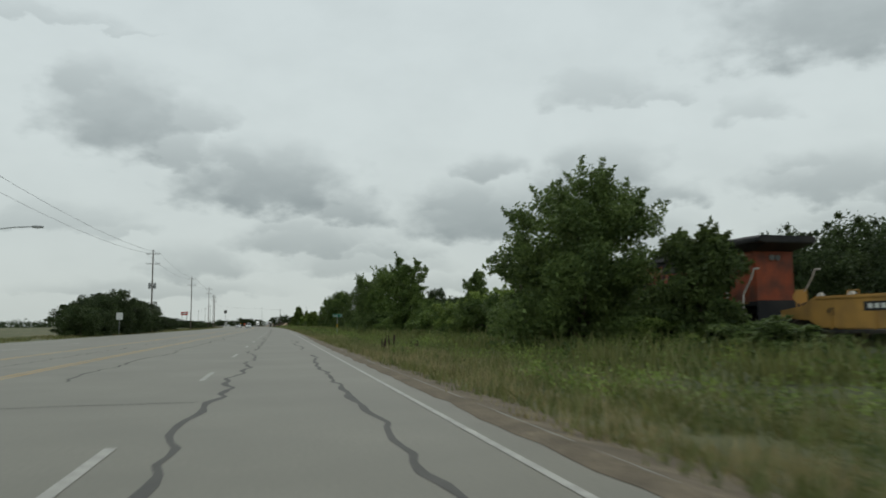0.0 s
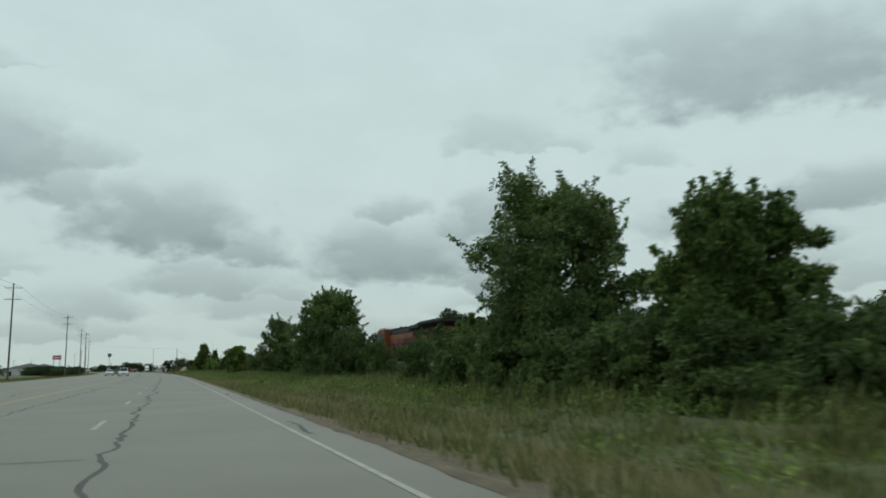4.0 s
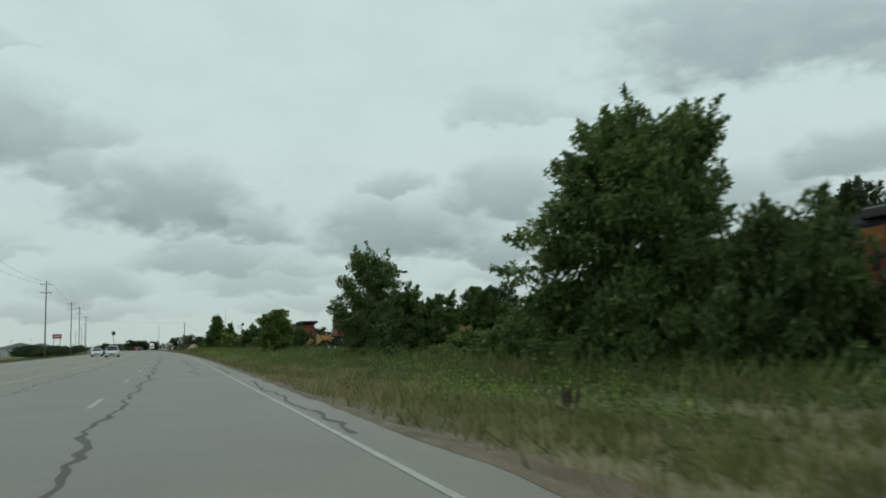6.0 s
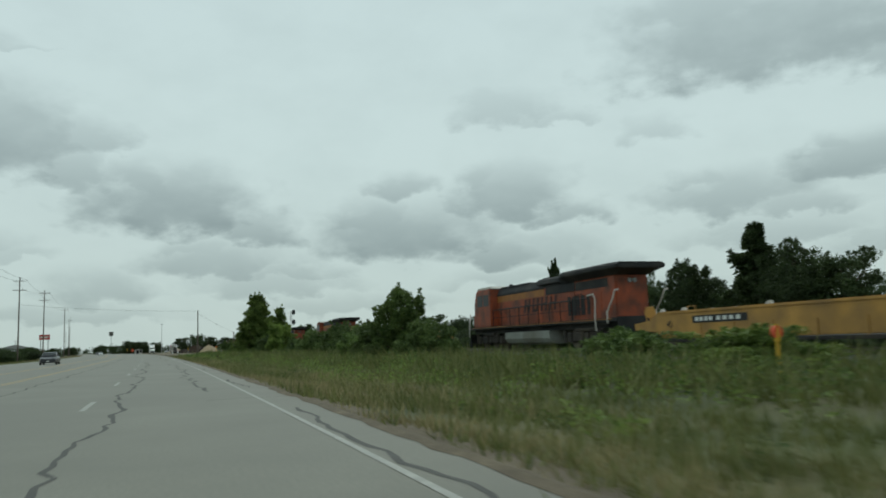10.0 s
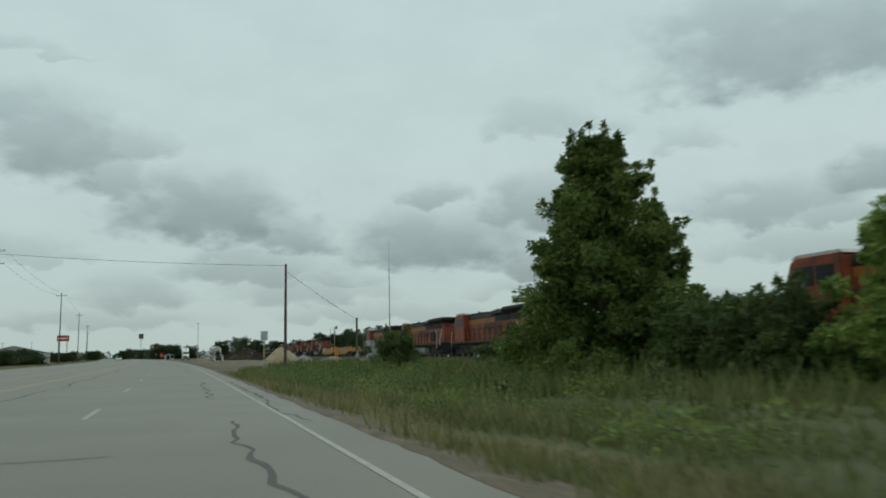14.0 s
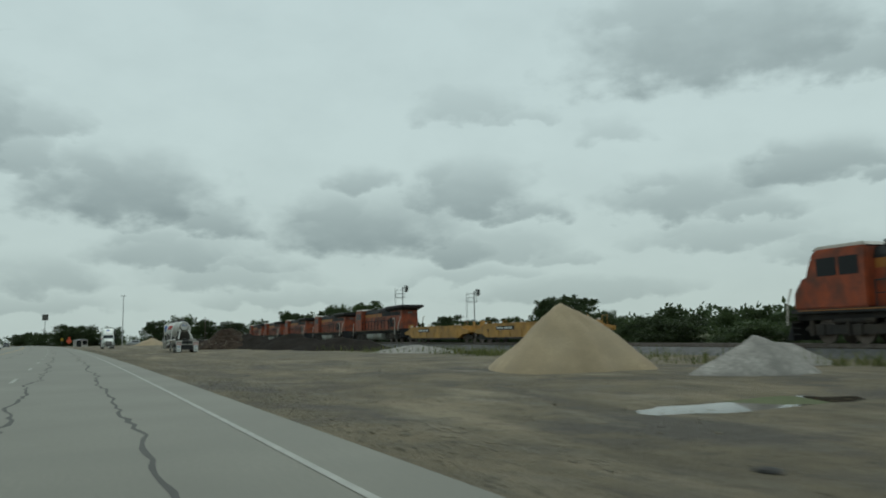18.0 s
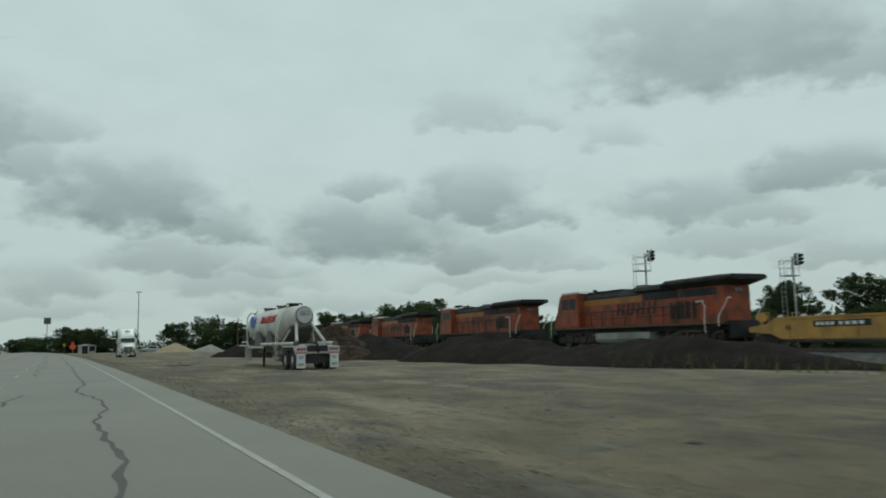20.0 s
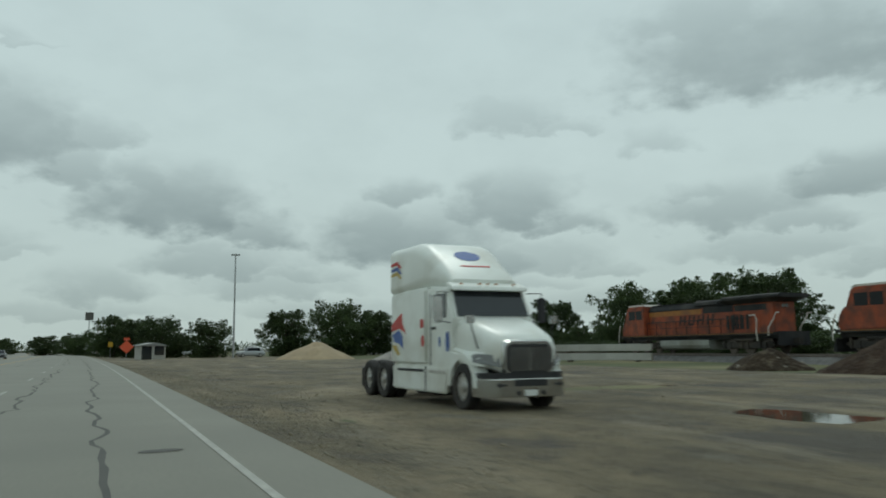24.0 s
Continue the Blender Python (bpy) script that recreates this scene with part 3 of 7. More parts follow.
BLACK_TRIM = mat("black_plastic_trim", (0.03, 0.03, 0.032), 0.6, var=0.2)
LAMP_GLASS = mat("headlamp_glass", (0.16, 0.165, 0.16), 0.12, var=0.1, spec=0.7)
RED_LENS = mat("red_tail_lens", (0.3, 0.02, 0.02), 0.3, var=0.1)
AMBER = mat("amber_lens", (0.5, 0.2, 0.03), 0.3, var=0.1)
SIGN_WHITE = mat("white_sign_sheeting", (0.7, 0.71, 0.68), 0.5, var=0.06)
SIGN_BLACK = mat("black_sign_ink", (0.02, 0.02, 0.02), 0.6, var=0.1)


def wheel_mesh(r, w, rim):
    """Tyre and rim meshes lying along x."""
    t = Geo()
    prof = [(-w / 2, r * 0.62), (-w / 2, r * 0.9), (-w / 2 + 0.03, r * 0.98), (-w / 4, r), (w / 4, r), (w / 2 - 0.03, r * 0.98), (w / 2, r * 0.9), (w / 2, r * 0.62)]
    n = 28
    rings = [[(x, math.cos(2 * math.pi * i / n) * q, math.sin(2 * math.pi * i / n) * q) for x, q in prof] for i in range(n)]
    m = len(prof)
    vs = [p for rg in rings for p in rg]
    fs = [(i * m + j, ((i + 1) % n) * m + j, ((i + 1) % n) * m + (j + 1) % m, i * m + (j + 1) % m) for i in range(n) for j in range(m)]
    t.add(vs, fs)
    g = Geo()
    g.cyl((-w * 0.3, 0, 0), (w * 0.3, 0, 0), r * 0.63, n=24)
    g.cyl((-w * 0.46, 0, 0), (w * 0.46, 0, 0), r * 0.3, r * 0.24, n=16)
    g.cyl((-w * 0.54, 0, 0), (w * 0.54, 0, 0), r * 0.16, n=12)
    for i in range(8):
        a = i * math.pi / 4
        g.cyl((-w * 0.4, math.cos(a) * r * 0.46, math.sin(a) * r * 0.46), (w * 0.4, math.cos(a) * r * 0.46, math.sin(a) * r * 0.46), r * 0.045, n=6)
    return mesh_of("tyre", t, flat=False), mesh_of("rim", g, flat=False)


def locomotive():
    """Modern six-axle diesel; y points forward, the rear coupler at y = 0, rail top at z = 0."""
    lo = thing("locomotive", Matrix(), "orange and black diesel locomotive with yellow stripes on the railway", "locomotive", "locomotives")
    L = 22.3
    fr = Geo()
    fr.box(-1.5, 1.5, 0.7, L - 0.7, 1.28, 1.46)
    fr.box(-1.1, 1.1, 0.7, L - 0.7, 1.02, 1.28)
    part("underframe", fr, ROOF_BLACK, lo, bevel=0.02)
    part("sill_stripe", Geo().box(-1.52, -1.5, 1.2, L - 1.2, 1.385, 1.425), GOLD, lo)
    part("sill_stripe", Geo().box(1.5, 1.52, 1.2, L - 1.2, 1.385, 1.425), GOLD, lo)
    # fuel tank with rounded lower edges
    prof = [(-1.4, 1.02), (-1.4, 0.62), (-1.25, 0.38), (-0.9, 0.28), (0.9, 0.28), (1.25, 0.38), (1.4, 0.62), (1.4, 1.02)]
    part("fuel_tank", Geo().prism_y(prof, 8.5, 15.2), TANK_GREY, lo, "dull grey fuel tank", bevel=0.03)
    # trucks
    for y in (4.3, L - 4.1):
        truck = part("truck", Geo().box(-0.62, 0.62, y - 2.5, y + 2.5, 0.6, 0.9), UNDER, lo, bevel=0.015)
        for x in (-1.12, 1.12):
            tk = Geo()
            tk.prism([(y - 2.9, 0.62), (y - 2.5, 0.4), (y + 2.5, 0.4), (y + 2.9, 0.62), (y + 2.5, 0.86), (y + 0.9, 0.78), (y - 0.9, 0.78), (y - 2.5, 0.86)], x - 0.08, x + 0.08)
            for dy in (-1.95, 0, 1.95):
                tk.box(x - 0.16, x + 0.16, y + dy - 0.22, y + dy + 0.22, 0.36, 0.8)
                tk.cyl((x * 1.12, y + dy + 0.45, 0.35), (x * 1.12, y + dy + 0.45, 0.98), 0.11, n=8)
            tk.cyl((x * 1.1, y - 0.9, 0.95), (x * 1.1, y + 1.2, 0.95), 0.1, n=8)
            part("side_frame", tk, UNDER, truck, bevel=0.015)
        for dy in (-1.95, 0, 1.95):
            w = Geo()
            w.cyl((-0.8, y + dy, 0.53), (-0.68, y + dy, 0.53), 0.53, n=28)
            w.cyl((0.68, y + dy, 0.53), (0.8, y + dy, 0.53), 0.53, n=28)
            w.cyl((-0.8, y + dy, 0.53), (0.8, y + dy, 0.53), 0.1, n=10)
            part("wheelset", w, STEEL, truck, flat=False)
    # long hood
    hood = Geo()
    hood.prism_y([(-0.92, 1.46), (-0.92, 3.5), (-0.72, 3.78), (0.72, 3.78), (0.92, 3.5), (0.92, 1.46)], 5.6, 17.6)
    hd = part("engine_hood", hood, ORANGE, lo, bevel=0.03)
    part("hood_roof", Geo().prism_y([(-0.96, 3.42), (-0.74, 3.84), (0.74, 3.84), (0.96, 3.42)], 5.5, 17.6), ROOF_BLACK, lo, "sooty black hood roof", bevel=0.02)
    for sx in (-1, 1):
        part("yellow_stripe", Geo().box(sx * 0.925 - 0.006, sx * 0.925 + 0.006, 9.9, 17.35, 2.98, 3.36), GOLD, lo)
        for k in range(8):
            y0 = 6.0 + k * 1.42
            part("hood_door", Geo().box(sx * 0.93 - 0.012, sx * 0.93 + 0.012, y0, y0 + 1.3, 1.55, 2.62 if k % 2 else 2.95), ORANGE, hd, bevel=0.01)
        for k in range(5):
            part("hood_grille", Geo().box(sx * 1.03 - 0.02, sx * 1.03 + 0.02, 4.1 + k * 0.56, 4.42 + k * 0.56, 1.72, 2.72), ROOF_BLACK, lo, "black hood louvre", bevel=0.01)
        part("intake_grille", Geo().box(sx * 0.95 - 0.014, sx * 0.95 + 0.014, 5.9, 9.6, 3.0, 3.42), ROOF_BLACK, lo, "black air intake grille", bevel=0.01)
        part("soot_band", Geo().box(sx * 0.935 - 0.006, sx * 0.935 + 0.006, 9.9, 17.5, 3.37, 3.5), ROOF_BLACK, lo)
    # emblem as plain slanted bars
    for sx in (-1, 1):
        x = sx * 0.956
        for k in range(4):
            y0 = 12.9 - k * 1.22
            for a, b, z0, z1 in ((0, 0.24, 2.14, 2.92), (0.62, 0.86, 2.14, 2.92), (0.24, 0.62, 2.46 if k != 1 else 2.14, 2.6 if k != 1 else 2.3)):
                e = 0.28
                part("emblem_bar", Geo().prism([(y0 - a - e * (z0 - 2.14), z0), (y0 - b - e * (z0 - 2.14), z0), (y0 - b - e * (z1 - 2.14), z1), (y0 - a - e * (z1 - 2.14), z1)], x - 0.006, x + 0.006), EMBLEM_DARK, lo)
    # radiator section with flared wings
    rad = Geo().prism_y([(-1.0, 1.46), (-1.0, 3.42), (-1.05, 3.5), (1.05, 3.5), (1.0, 3.42), (1.0, 1.46)], 1.5, 5.8)
    rs = part("radiator_section", rad, ORANGE, lo, bevel=0.03)
    wing = Geo().loft([[(-1.02, y, zb), (-w, y, max(zb, 3.78)), (-w, y, zt - 0.1), (-w + 0.2, y, zt), (w - 0.2, y, zt), (w, y, zt - 0.1), (w, y, max(zb, 3.78)), (1.02, y, zb)]
                       for y, w, zb, zt in ((0.45, 1.46, 3.74, 4.02), (1.5, 1.5, 3.48, 4.05), (6.6, 1.5, 3.48, 4.04), (7.6, 1.12, 3.5, 3.94))])
    part("radiator_roof", wing, ROOF_BLACK, lo, "black flared radiator roof", bevel=0.03)
    part("roof_step", Geo().prism_y([(-1.12, 3.6), (-1.05, 3.86), (-0.85, 3.95), (0.85, 3.95), (1.05, 3.86), (1.12, 3.6)], 7.4, 10.6), ROOF_BLACK, lo, bevel=0.03)
    part("exhaust_stack", Geo().box(-0.35, 0.35, 10.3, 11.2, 3.84, 4.08), ROOF_BLACK, lo, bevel=0.04)
    part("dynamic_brake_box", Geo().box(-0.8, 0.8, 12.4, 17.0, 3.84, 3.94), ROOF_BLACK, lo, bevel=0.04)
    for sx in (-1, 1):
        for k in range(4):
            part("radiator_door", Geo().box(sx * 1.015 - 0.018, sx * 1.015 + 0.018, 1.95 + k * 0.95, 2.75 + k * 0.95, 1.65, 2.75), ORANGE, rs, bevel=0.012)
        part("radiator_screen", Geo().box(sx * 1.012 - 0.014, sx * 1.012 + 0.014, 2.2, 5.7, 2.98, 3.4), ROOF_BLACK, rs, "black radiator screen", bevel=0.01)
        for k in range(3):
            part("corner_post", Geo().box(sx * 1.02 - 0.02, sx * 1.02 + 0.02, 5.0 + k * 0.32, 5.14 + k * 0.32, 1.7, 2.8), ROOF_BLACK, rs)
    part("rear_face", Geo().box(-0.95, 0.95, 1.44, 1.5, 1.5, 3.3), ORANGE, lo, bevel=0.02)
    for sx in (-0.3, 0.3):
        part("rear_lamp", Geo().cyl((sx * 0.5, 1.36, 3.22), (sx * 0.5, 1.45, 3.22), 0.12, n=14), LAMP_GLASS, lo)
    # cab and nose
    cab = Geo()
    cab.prism([(17.4, 1.46), (20.6, 1.46), (20.6, 2.9), (20.2, 3.78), (19.9, 3.92), (17.4, 3.92)], -1.48, 1.48)
    cb = part("cab", cab, ORANGE, lo, bevel=0.06)
    part("cab_roof", Geo().prism([(17.3, 3.9), (20.25, 3.9), (19.9, 4.06), (17.5, 4.06)], -1.4, 1.4), PALE_RAIL, lo, "pale cab roof", bevel=0.03)
    for sx in (-1, 1):
        part("cab_window", Geo().box(sx * 1.485 - 0.01, sx * 1.485 + 0.01, 17.75, 18.75, 2.8, 3.55), GLASS_SOOT, cb, bevel=0.01)
        part("cab_window", Geo().box(sx * 1.485 - 0.01, sx * 1.485 + 0.01, 18.88, 19.95, 2.8, 3.55), GLASS_SOOT, cb, bevel=0.01)
        wn = Geo()
        wn.add([(sx * 0.12, 20.53, 3.08), (sx * 1.3, 20.53, 3.08), (sx * 1.3, 20.26, 3.68), (sx * 0.12, 20.26, 3.68),
                (sx * 0.12, 20.5, 3.06), (sx * 1.3, 20.5, 3.06), (sx * 1.3, 20.23, 3.66), (sx * 0.12, 20.23, 3.66)],
               [(0, 1, 2, 3), (4, 7, 6, 5), (0, 4, 5, 1), (1, 5, 6, 2), (2, 6, 7, 3), (3, 7, 4, 0)])
        part("windshield", wn, GLASS_SOOT, cb)
    nose = Geo().prism([(20.5, 1.46), (21.7, 1.46), (21.65, 2.2), (21.2, 2.75), (20.5, 3.0)], -1.15, 1.15)
    part("nose", nose, ORANGE, lo, bevel=0.08)
    part("nose_door", Geo().box(-0.28, 0.28, 21.6, 21.72, 1.5, 2.15), GOLD, lo, bevel=0.02)
    part("horn", Geo().cyl((0.3, 17.2, 4.1), (0.3, 17.7, 4.12), 0.05, 0.1, n=10).cyl((0.3, 17.2, 3.9), (0.3, 17.2, 4.1), 0.03, n=6), ROOF_BLACK, lo)
    # handrails
    for sx in (-1.46, 1.46):
        for k in range(9):
            y = 5.4 + k * 1.45
            part("stanchion", Geo().cyl((sx, y, 1.44), (sx, y, 2.5), 0.034, n=6), ROOF_BLACK, lo)
        part("handrail", Geo().tube([(sx, 3.4, 2.48), (sx, 17.0, 2.48)], 0.034, 6), ROOF_BLACK, lo)
        part("handrail", Geo().tube([(sx, 3.4, 1.98), (sx, 17.0, 1.98)], 0.02, 6), ROOF_BLACK, lo)
    for sx in (-1.5, 1.5):
        part("grab_rail", Geo().tube([(sx, 3.55, 2.62), (sx, 2.95, 2.66), (sx, 2.75, 2.35), (sx, 2.85, 1.6), (sx, 2.8, 0.85)], 0.045, 8), PALE_RAIL, lo, "white corner grab rail")
        part("grab_rail", Geo().tube([(sx, 0.45, 2.72), (sx, 0.75, 2.72), (sx, 1.0, 2.35), (sx, 1.6, 1.75), (sx, 1.62, 1.2)], 0.045, 8), PALE_RAIL, lo, "white corner grab rail")
        part("grab_rail", Geo().tube([(sx * 0.97, L - 0.8, 2.4), (sx * 0.97, L - 0.5, 1.7), (sx * 0.97, L - 0.45, 0.8)], 0.04, 8), PALE_RAIL, lo, "white corner grab rail")
        for k in range(4):
            for y in (1.7, L - 1.3):
                part("step", Geo().box(sx - 0.14, sx + 0.14, y, y + 0.6, 0.4 + 0.26 * k, 0.43 + 0.26 * k), UNDER, lo)
    pl = Geo().prism([(L - 0.75, 0.15), (L - 0.35, 0.15), (L - 0.7, 1.02)], -1.45, 1.45)
    part("snow_plough", pl, ROOF_BLACK, lo, bevel=0.02)
    for y0, y1 in ((0.0, 0.8), (L - 0.8, L)):
        part("coupler", Geo().box(-0.14, 0.14, y0, y1, 0.72, 1.02).box(-0.2, 0.2, y0 if y0 < 1 else y1 - 0.3, y0 + 0.3 if y0 < 1 else y1, 0.66, 1.06), UNDER, lo, bevel=0.03)
    part("end_sheet", Geo().box(-1.48, 1.48, 0.66, 0.74, 0.55, 1.5), ROOF_BLACK, lo, bevel=0.02)
    part("hose", Geo().tube([(0.5, 0.6, 1.0), (0.52, 0.35, 0.6), (0.5, 0.05, 0.75)], 0.03, 6), BLACK_TRIM, lo)
    return lo


def well_car():
    """Empty yellow container well car, 19.6 m; the front coupler at y = 0, running back to y = -19.6."""
    wc = thing("well_car", Matrix(), "empty mustard-yellow container well car standing on the railway", "freight car", "well cars behind the locomotives")
    for sx in (-1, 1):
        side = Geo()
        x0, x1 = sx * 1.36, sx * 1.44
        prof = [(-2.3, 0.8), (-3.0, 0.5), (-16.6, 0.5), (-17.3, 0.8), (-18.9, 0.9), (-18.9, 1.2), (-17.6, 1.35), (-17.0, 1.66), (-2.6, 1.66), (-2.0, 1.35), (-0.7, 1.2), (-0.7, 0.9)]
        side.prism(prof, min(x0, x1), max(x0, x1))
        sd = part("side_wall", side, CAR_YELLOW, wc, bevel=0.02)
        part("top_chord", Geo().box(sx * 1.4 - 0.09, sx * 1.4 + 0.09, -16.8, -2.8, 1.58, 1.7), CAR_YELLOW, wc, bevel=0.02)
        part("bottom_chord", Geo().box(sx * 1.42 - 0.1, sx * 1.42 + 0.1, -16.5, -3.1, 0.32, 0.46), UNDER, wc, bevel=0.02)
        part("number_panel", Geo().box(sx * 1.45 - 0.006, sx * 1.45 + 0.006, -8.6, -5.2, 1.12, 1.44), SIGN_BLACK, wc, "black panel with white lettering bars")
        for k, (a, b) in enumerate(((-8.2, -7.95), (-7.8, -7.55), (-7.4, -7.15), (-7.0, -6.78), (-6.5, -6.3), (-6.2, -6.0), (-5.9, -5.7), (-5.6, -5.4))):
            part("lettering_bar", Geo().box(sx * 1.457 - 0.005, sx * 1.457 + 0.005, a, b, 1.2, 1.37), SIGN_WHITE, wc)
        for k in range(7):
            y = -3.6 - k * 2.1
            part("side_post", Geo().box(sx * 1.46 - 0.02, sx * 1.46 + 0.02, y - 0.05, y + 0.05, 0.46, 1.1), CAR_YELLOW, sd, bevel=0.01)
        for y in (-3.0, -4.6, -9.8, -15.6, -16.8):
            part("corner_guide", Geo().prism([(y - 0.2, 1.68), (y + 0.2, 1.68), (y + 0.08, 1.82), (y - 0.1, 1.84)], sx * 1.4 - 0.06, sx * 1.4 + 0.06), PALE_RAIL, wc, "white container guide", bevel=0.02)
        words("car_number", "40", 0.42, SIGN_BLACK, wc, Matrix.Translation((sx * 1.452, -3.55, 1.1)) @ Matrix.Rotation(radians(-90 * -sx), 4, "Z") @ Matrix.Rotation(radians(90), 4, "X"))
    part("well_floor", Geo().box(-1.3, 1.3, -16.4, -3.2, 0.4, 0.46), UNDER, wc)
    for y in (-4.0, -9.8, -15.6):
        part("cross_member", Geo().box(-1.36, 1.36, y - 0.25, y + 0.25, 0.46, 0.62), CAR_YELLOW, wc, bevel=0.02)
    for e in (0, 1):
        f = (lambda y: y) if e == 0 else (lambda y: -19.6 - y)

        def ext(a, b):
            return (min(f(a), f(b)), max(f(a), f(b)))
        y0, y1 = ext(-3.0, -0.7)
        pt = part("end_platform", Geo().box(-1.2, 1.2, y0, y1, 0.98, 1.16).box(-0.5, 0.5, *ext(-3.2, -0.5), 0.8, 0.98), CAR_YELLOW, wc, bevel=0.03)
        part("end_bulkhead", Geo().box(-1.36, 1.36, *ext(-3.15, -3.0), 0.5, 1.6), CAR_YELLOW, wc, bevel=0.02)
        part("brake_wheel", Geo().cyl((-0.7, f(-1.0), 1.16), (-0.7, f(-1.0), 1.9), 0.03, n=6).cyl((-0.72, f(-1.02), 1.75), (-0.68, f(-0.98), 1.75), 0.28, n=16), CAR_YELLOW, wc)
        part("end_ladder", Geo().tube([(-1.2, f(-1.4), 1.16), (-1.2, f(-1.4), 2.0), (-1.2, f(-2.0), 2.0), (-1.2, f(-2.0), 1.16)], 0.03, 6), CAR_YELLOW, wc)
        part("end_rail", Geo().tube([(1.2, f(-1.4), 1.16), (1.2, f(-1.4), 2.0), (1.2, f(-2.0), 2.0), (1.2, f(-2.0), 1.16)], 0.03, 6), CAR_YELLOW, wc)
        yc = f(-1.75)
        truck = part("truck", Geo().box(-0.9, 0.9, yc - 0.2, yc + 0.2, 0.42, 0.72), UNDER, wc, bevel=0.01)
        for x in (-1.0, 1.0):
            tk = Geo()
            tk.prism([(yc - 1.15, 0.45), (yc - 0.5, 0.3), (yc + 0.5, 0.3), (yc + 1.15, 0.45), (yc + 1.15, 0.6), (yc + 0.4, 0.82), (yc - 0.4, 0.82), (yc - 1.15, 0.6)], x - 0.07, x + 0.07)
            for k in (-0.2, 0, 0.2):
                tk.cyl((x, yc + k, 0.36), (x, yc + k, 0.72), 0.07, n=8)
            part("side_frame", tk, UNDER, truck, bevel=0.01)
        for dy in (-0.85, 0.85):
            w = Geo()
            for a, b in ((-0.8, -0.68), (0.68, 0.8)):
                w.cyl((a, yc + dy, 0.45), (b, yc + dy, 0.45), 0.45, n=24)
            w.cyl((-0.8, yc + dy, 0.45), (0.8, yc + dy, 0.45), 0.08, n=8)
            part("wheelset", w, STEEL, truck, flat=False)
        part("coupler", Geo().box(-0.13, 0.13, *ext(-0.8, 0.0), 0.7, 0.98), UNDER, wc, bevel=0.03)
    return wc


# the train stands in several cuts along the track: rear of each locomotive
LOCO_H = 1.11
lo0, wc0 = locomotive(), well_car()
LOCO_REAR = (27.8, 153.2, 228.0, 276.2, 348.5, 397.2, 421.7, 447.0, 525.7, 552.4, 580.6, 607.6, 633.6)
CARS = (1, 2, 2, 1, 2, 1, 0, 0, 2, 0, 0, 0, 0)
for k, (y, n) in enumerate(zip(LOCO_REAR, CARS)):
    m = Matrix.Translation((RAIL_X, y, 0.42)) @ Matrix.Diagonal((1, 1, LOCO_H, 1))
    if k == 0:
        lo0.matrix_basis = m
    else:
        copy_thing(lo0, Matrix.Translation((RAIL_X, y, 0.42)))
    for j in range(n):
        m = Matrix.Translation((RAIL_X, y - 0.05 - 19.65 * j, 0.42))
        if k == 0 and j == 0:
            wc0.matrix_basis = m
        else:
            copy_thing(wc0, m)


def ring(y, hw, z0, z1, r, n=4):
    """Rounded rectangle across the vehicle at y."""
    pts = []
    for cx, cz, a0 in ((hw - r, z1 - r, 0), (-hw + r, z1 - r, 90), (-hw + r, z0 + r, 180), (hw - r, z0 + r, 270)):
        for i in range(n + 1):
            a = radians(a0 + 90 * i / n)
            pts.append((cx + r * math.cos(a), y, cz + r * math.sin(a)))
    return pts


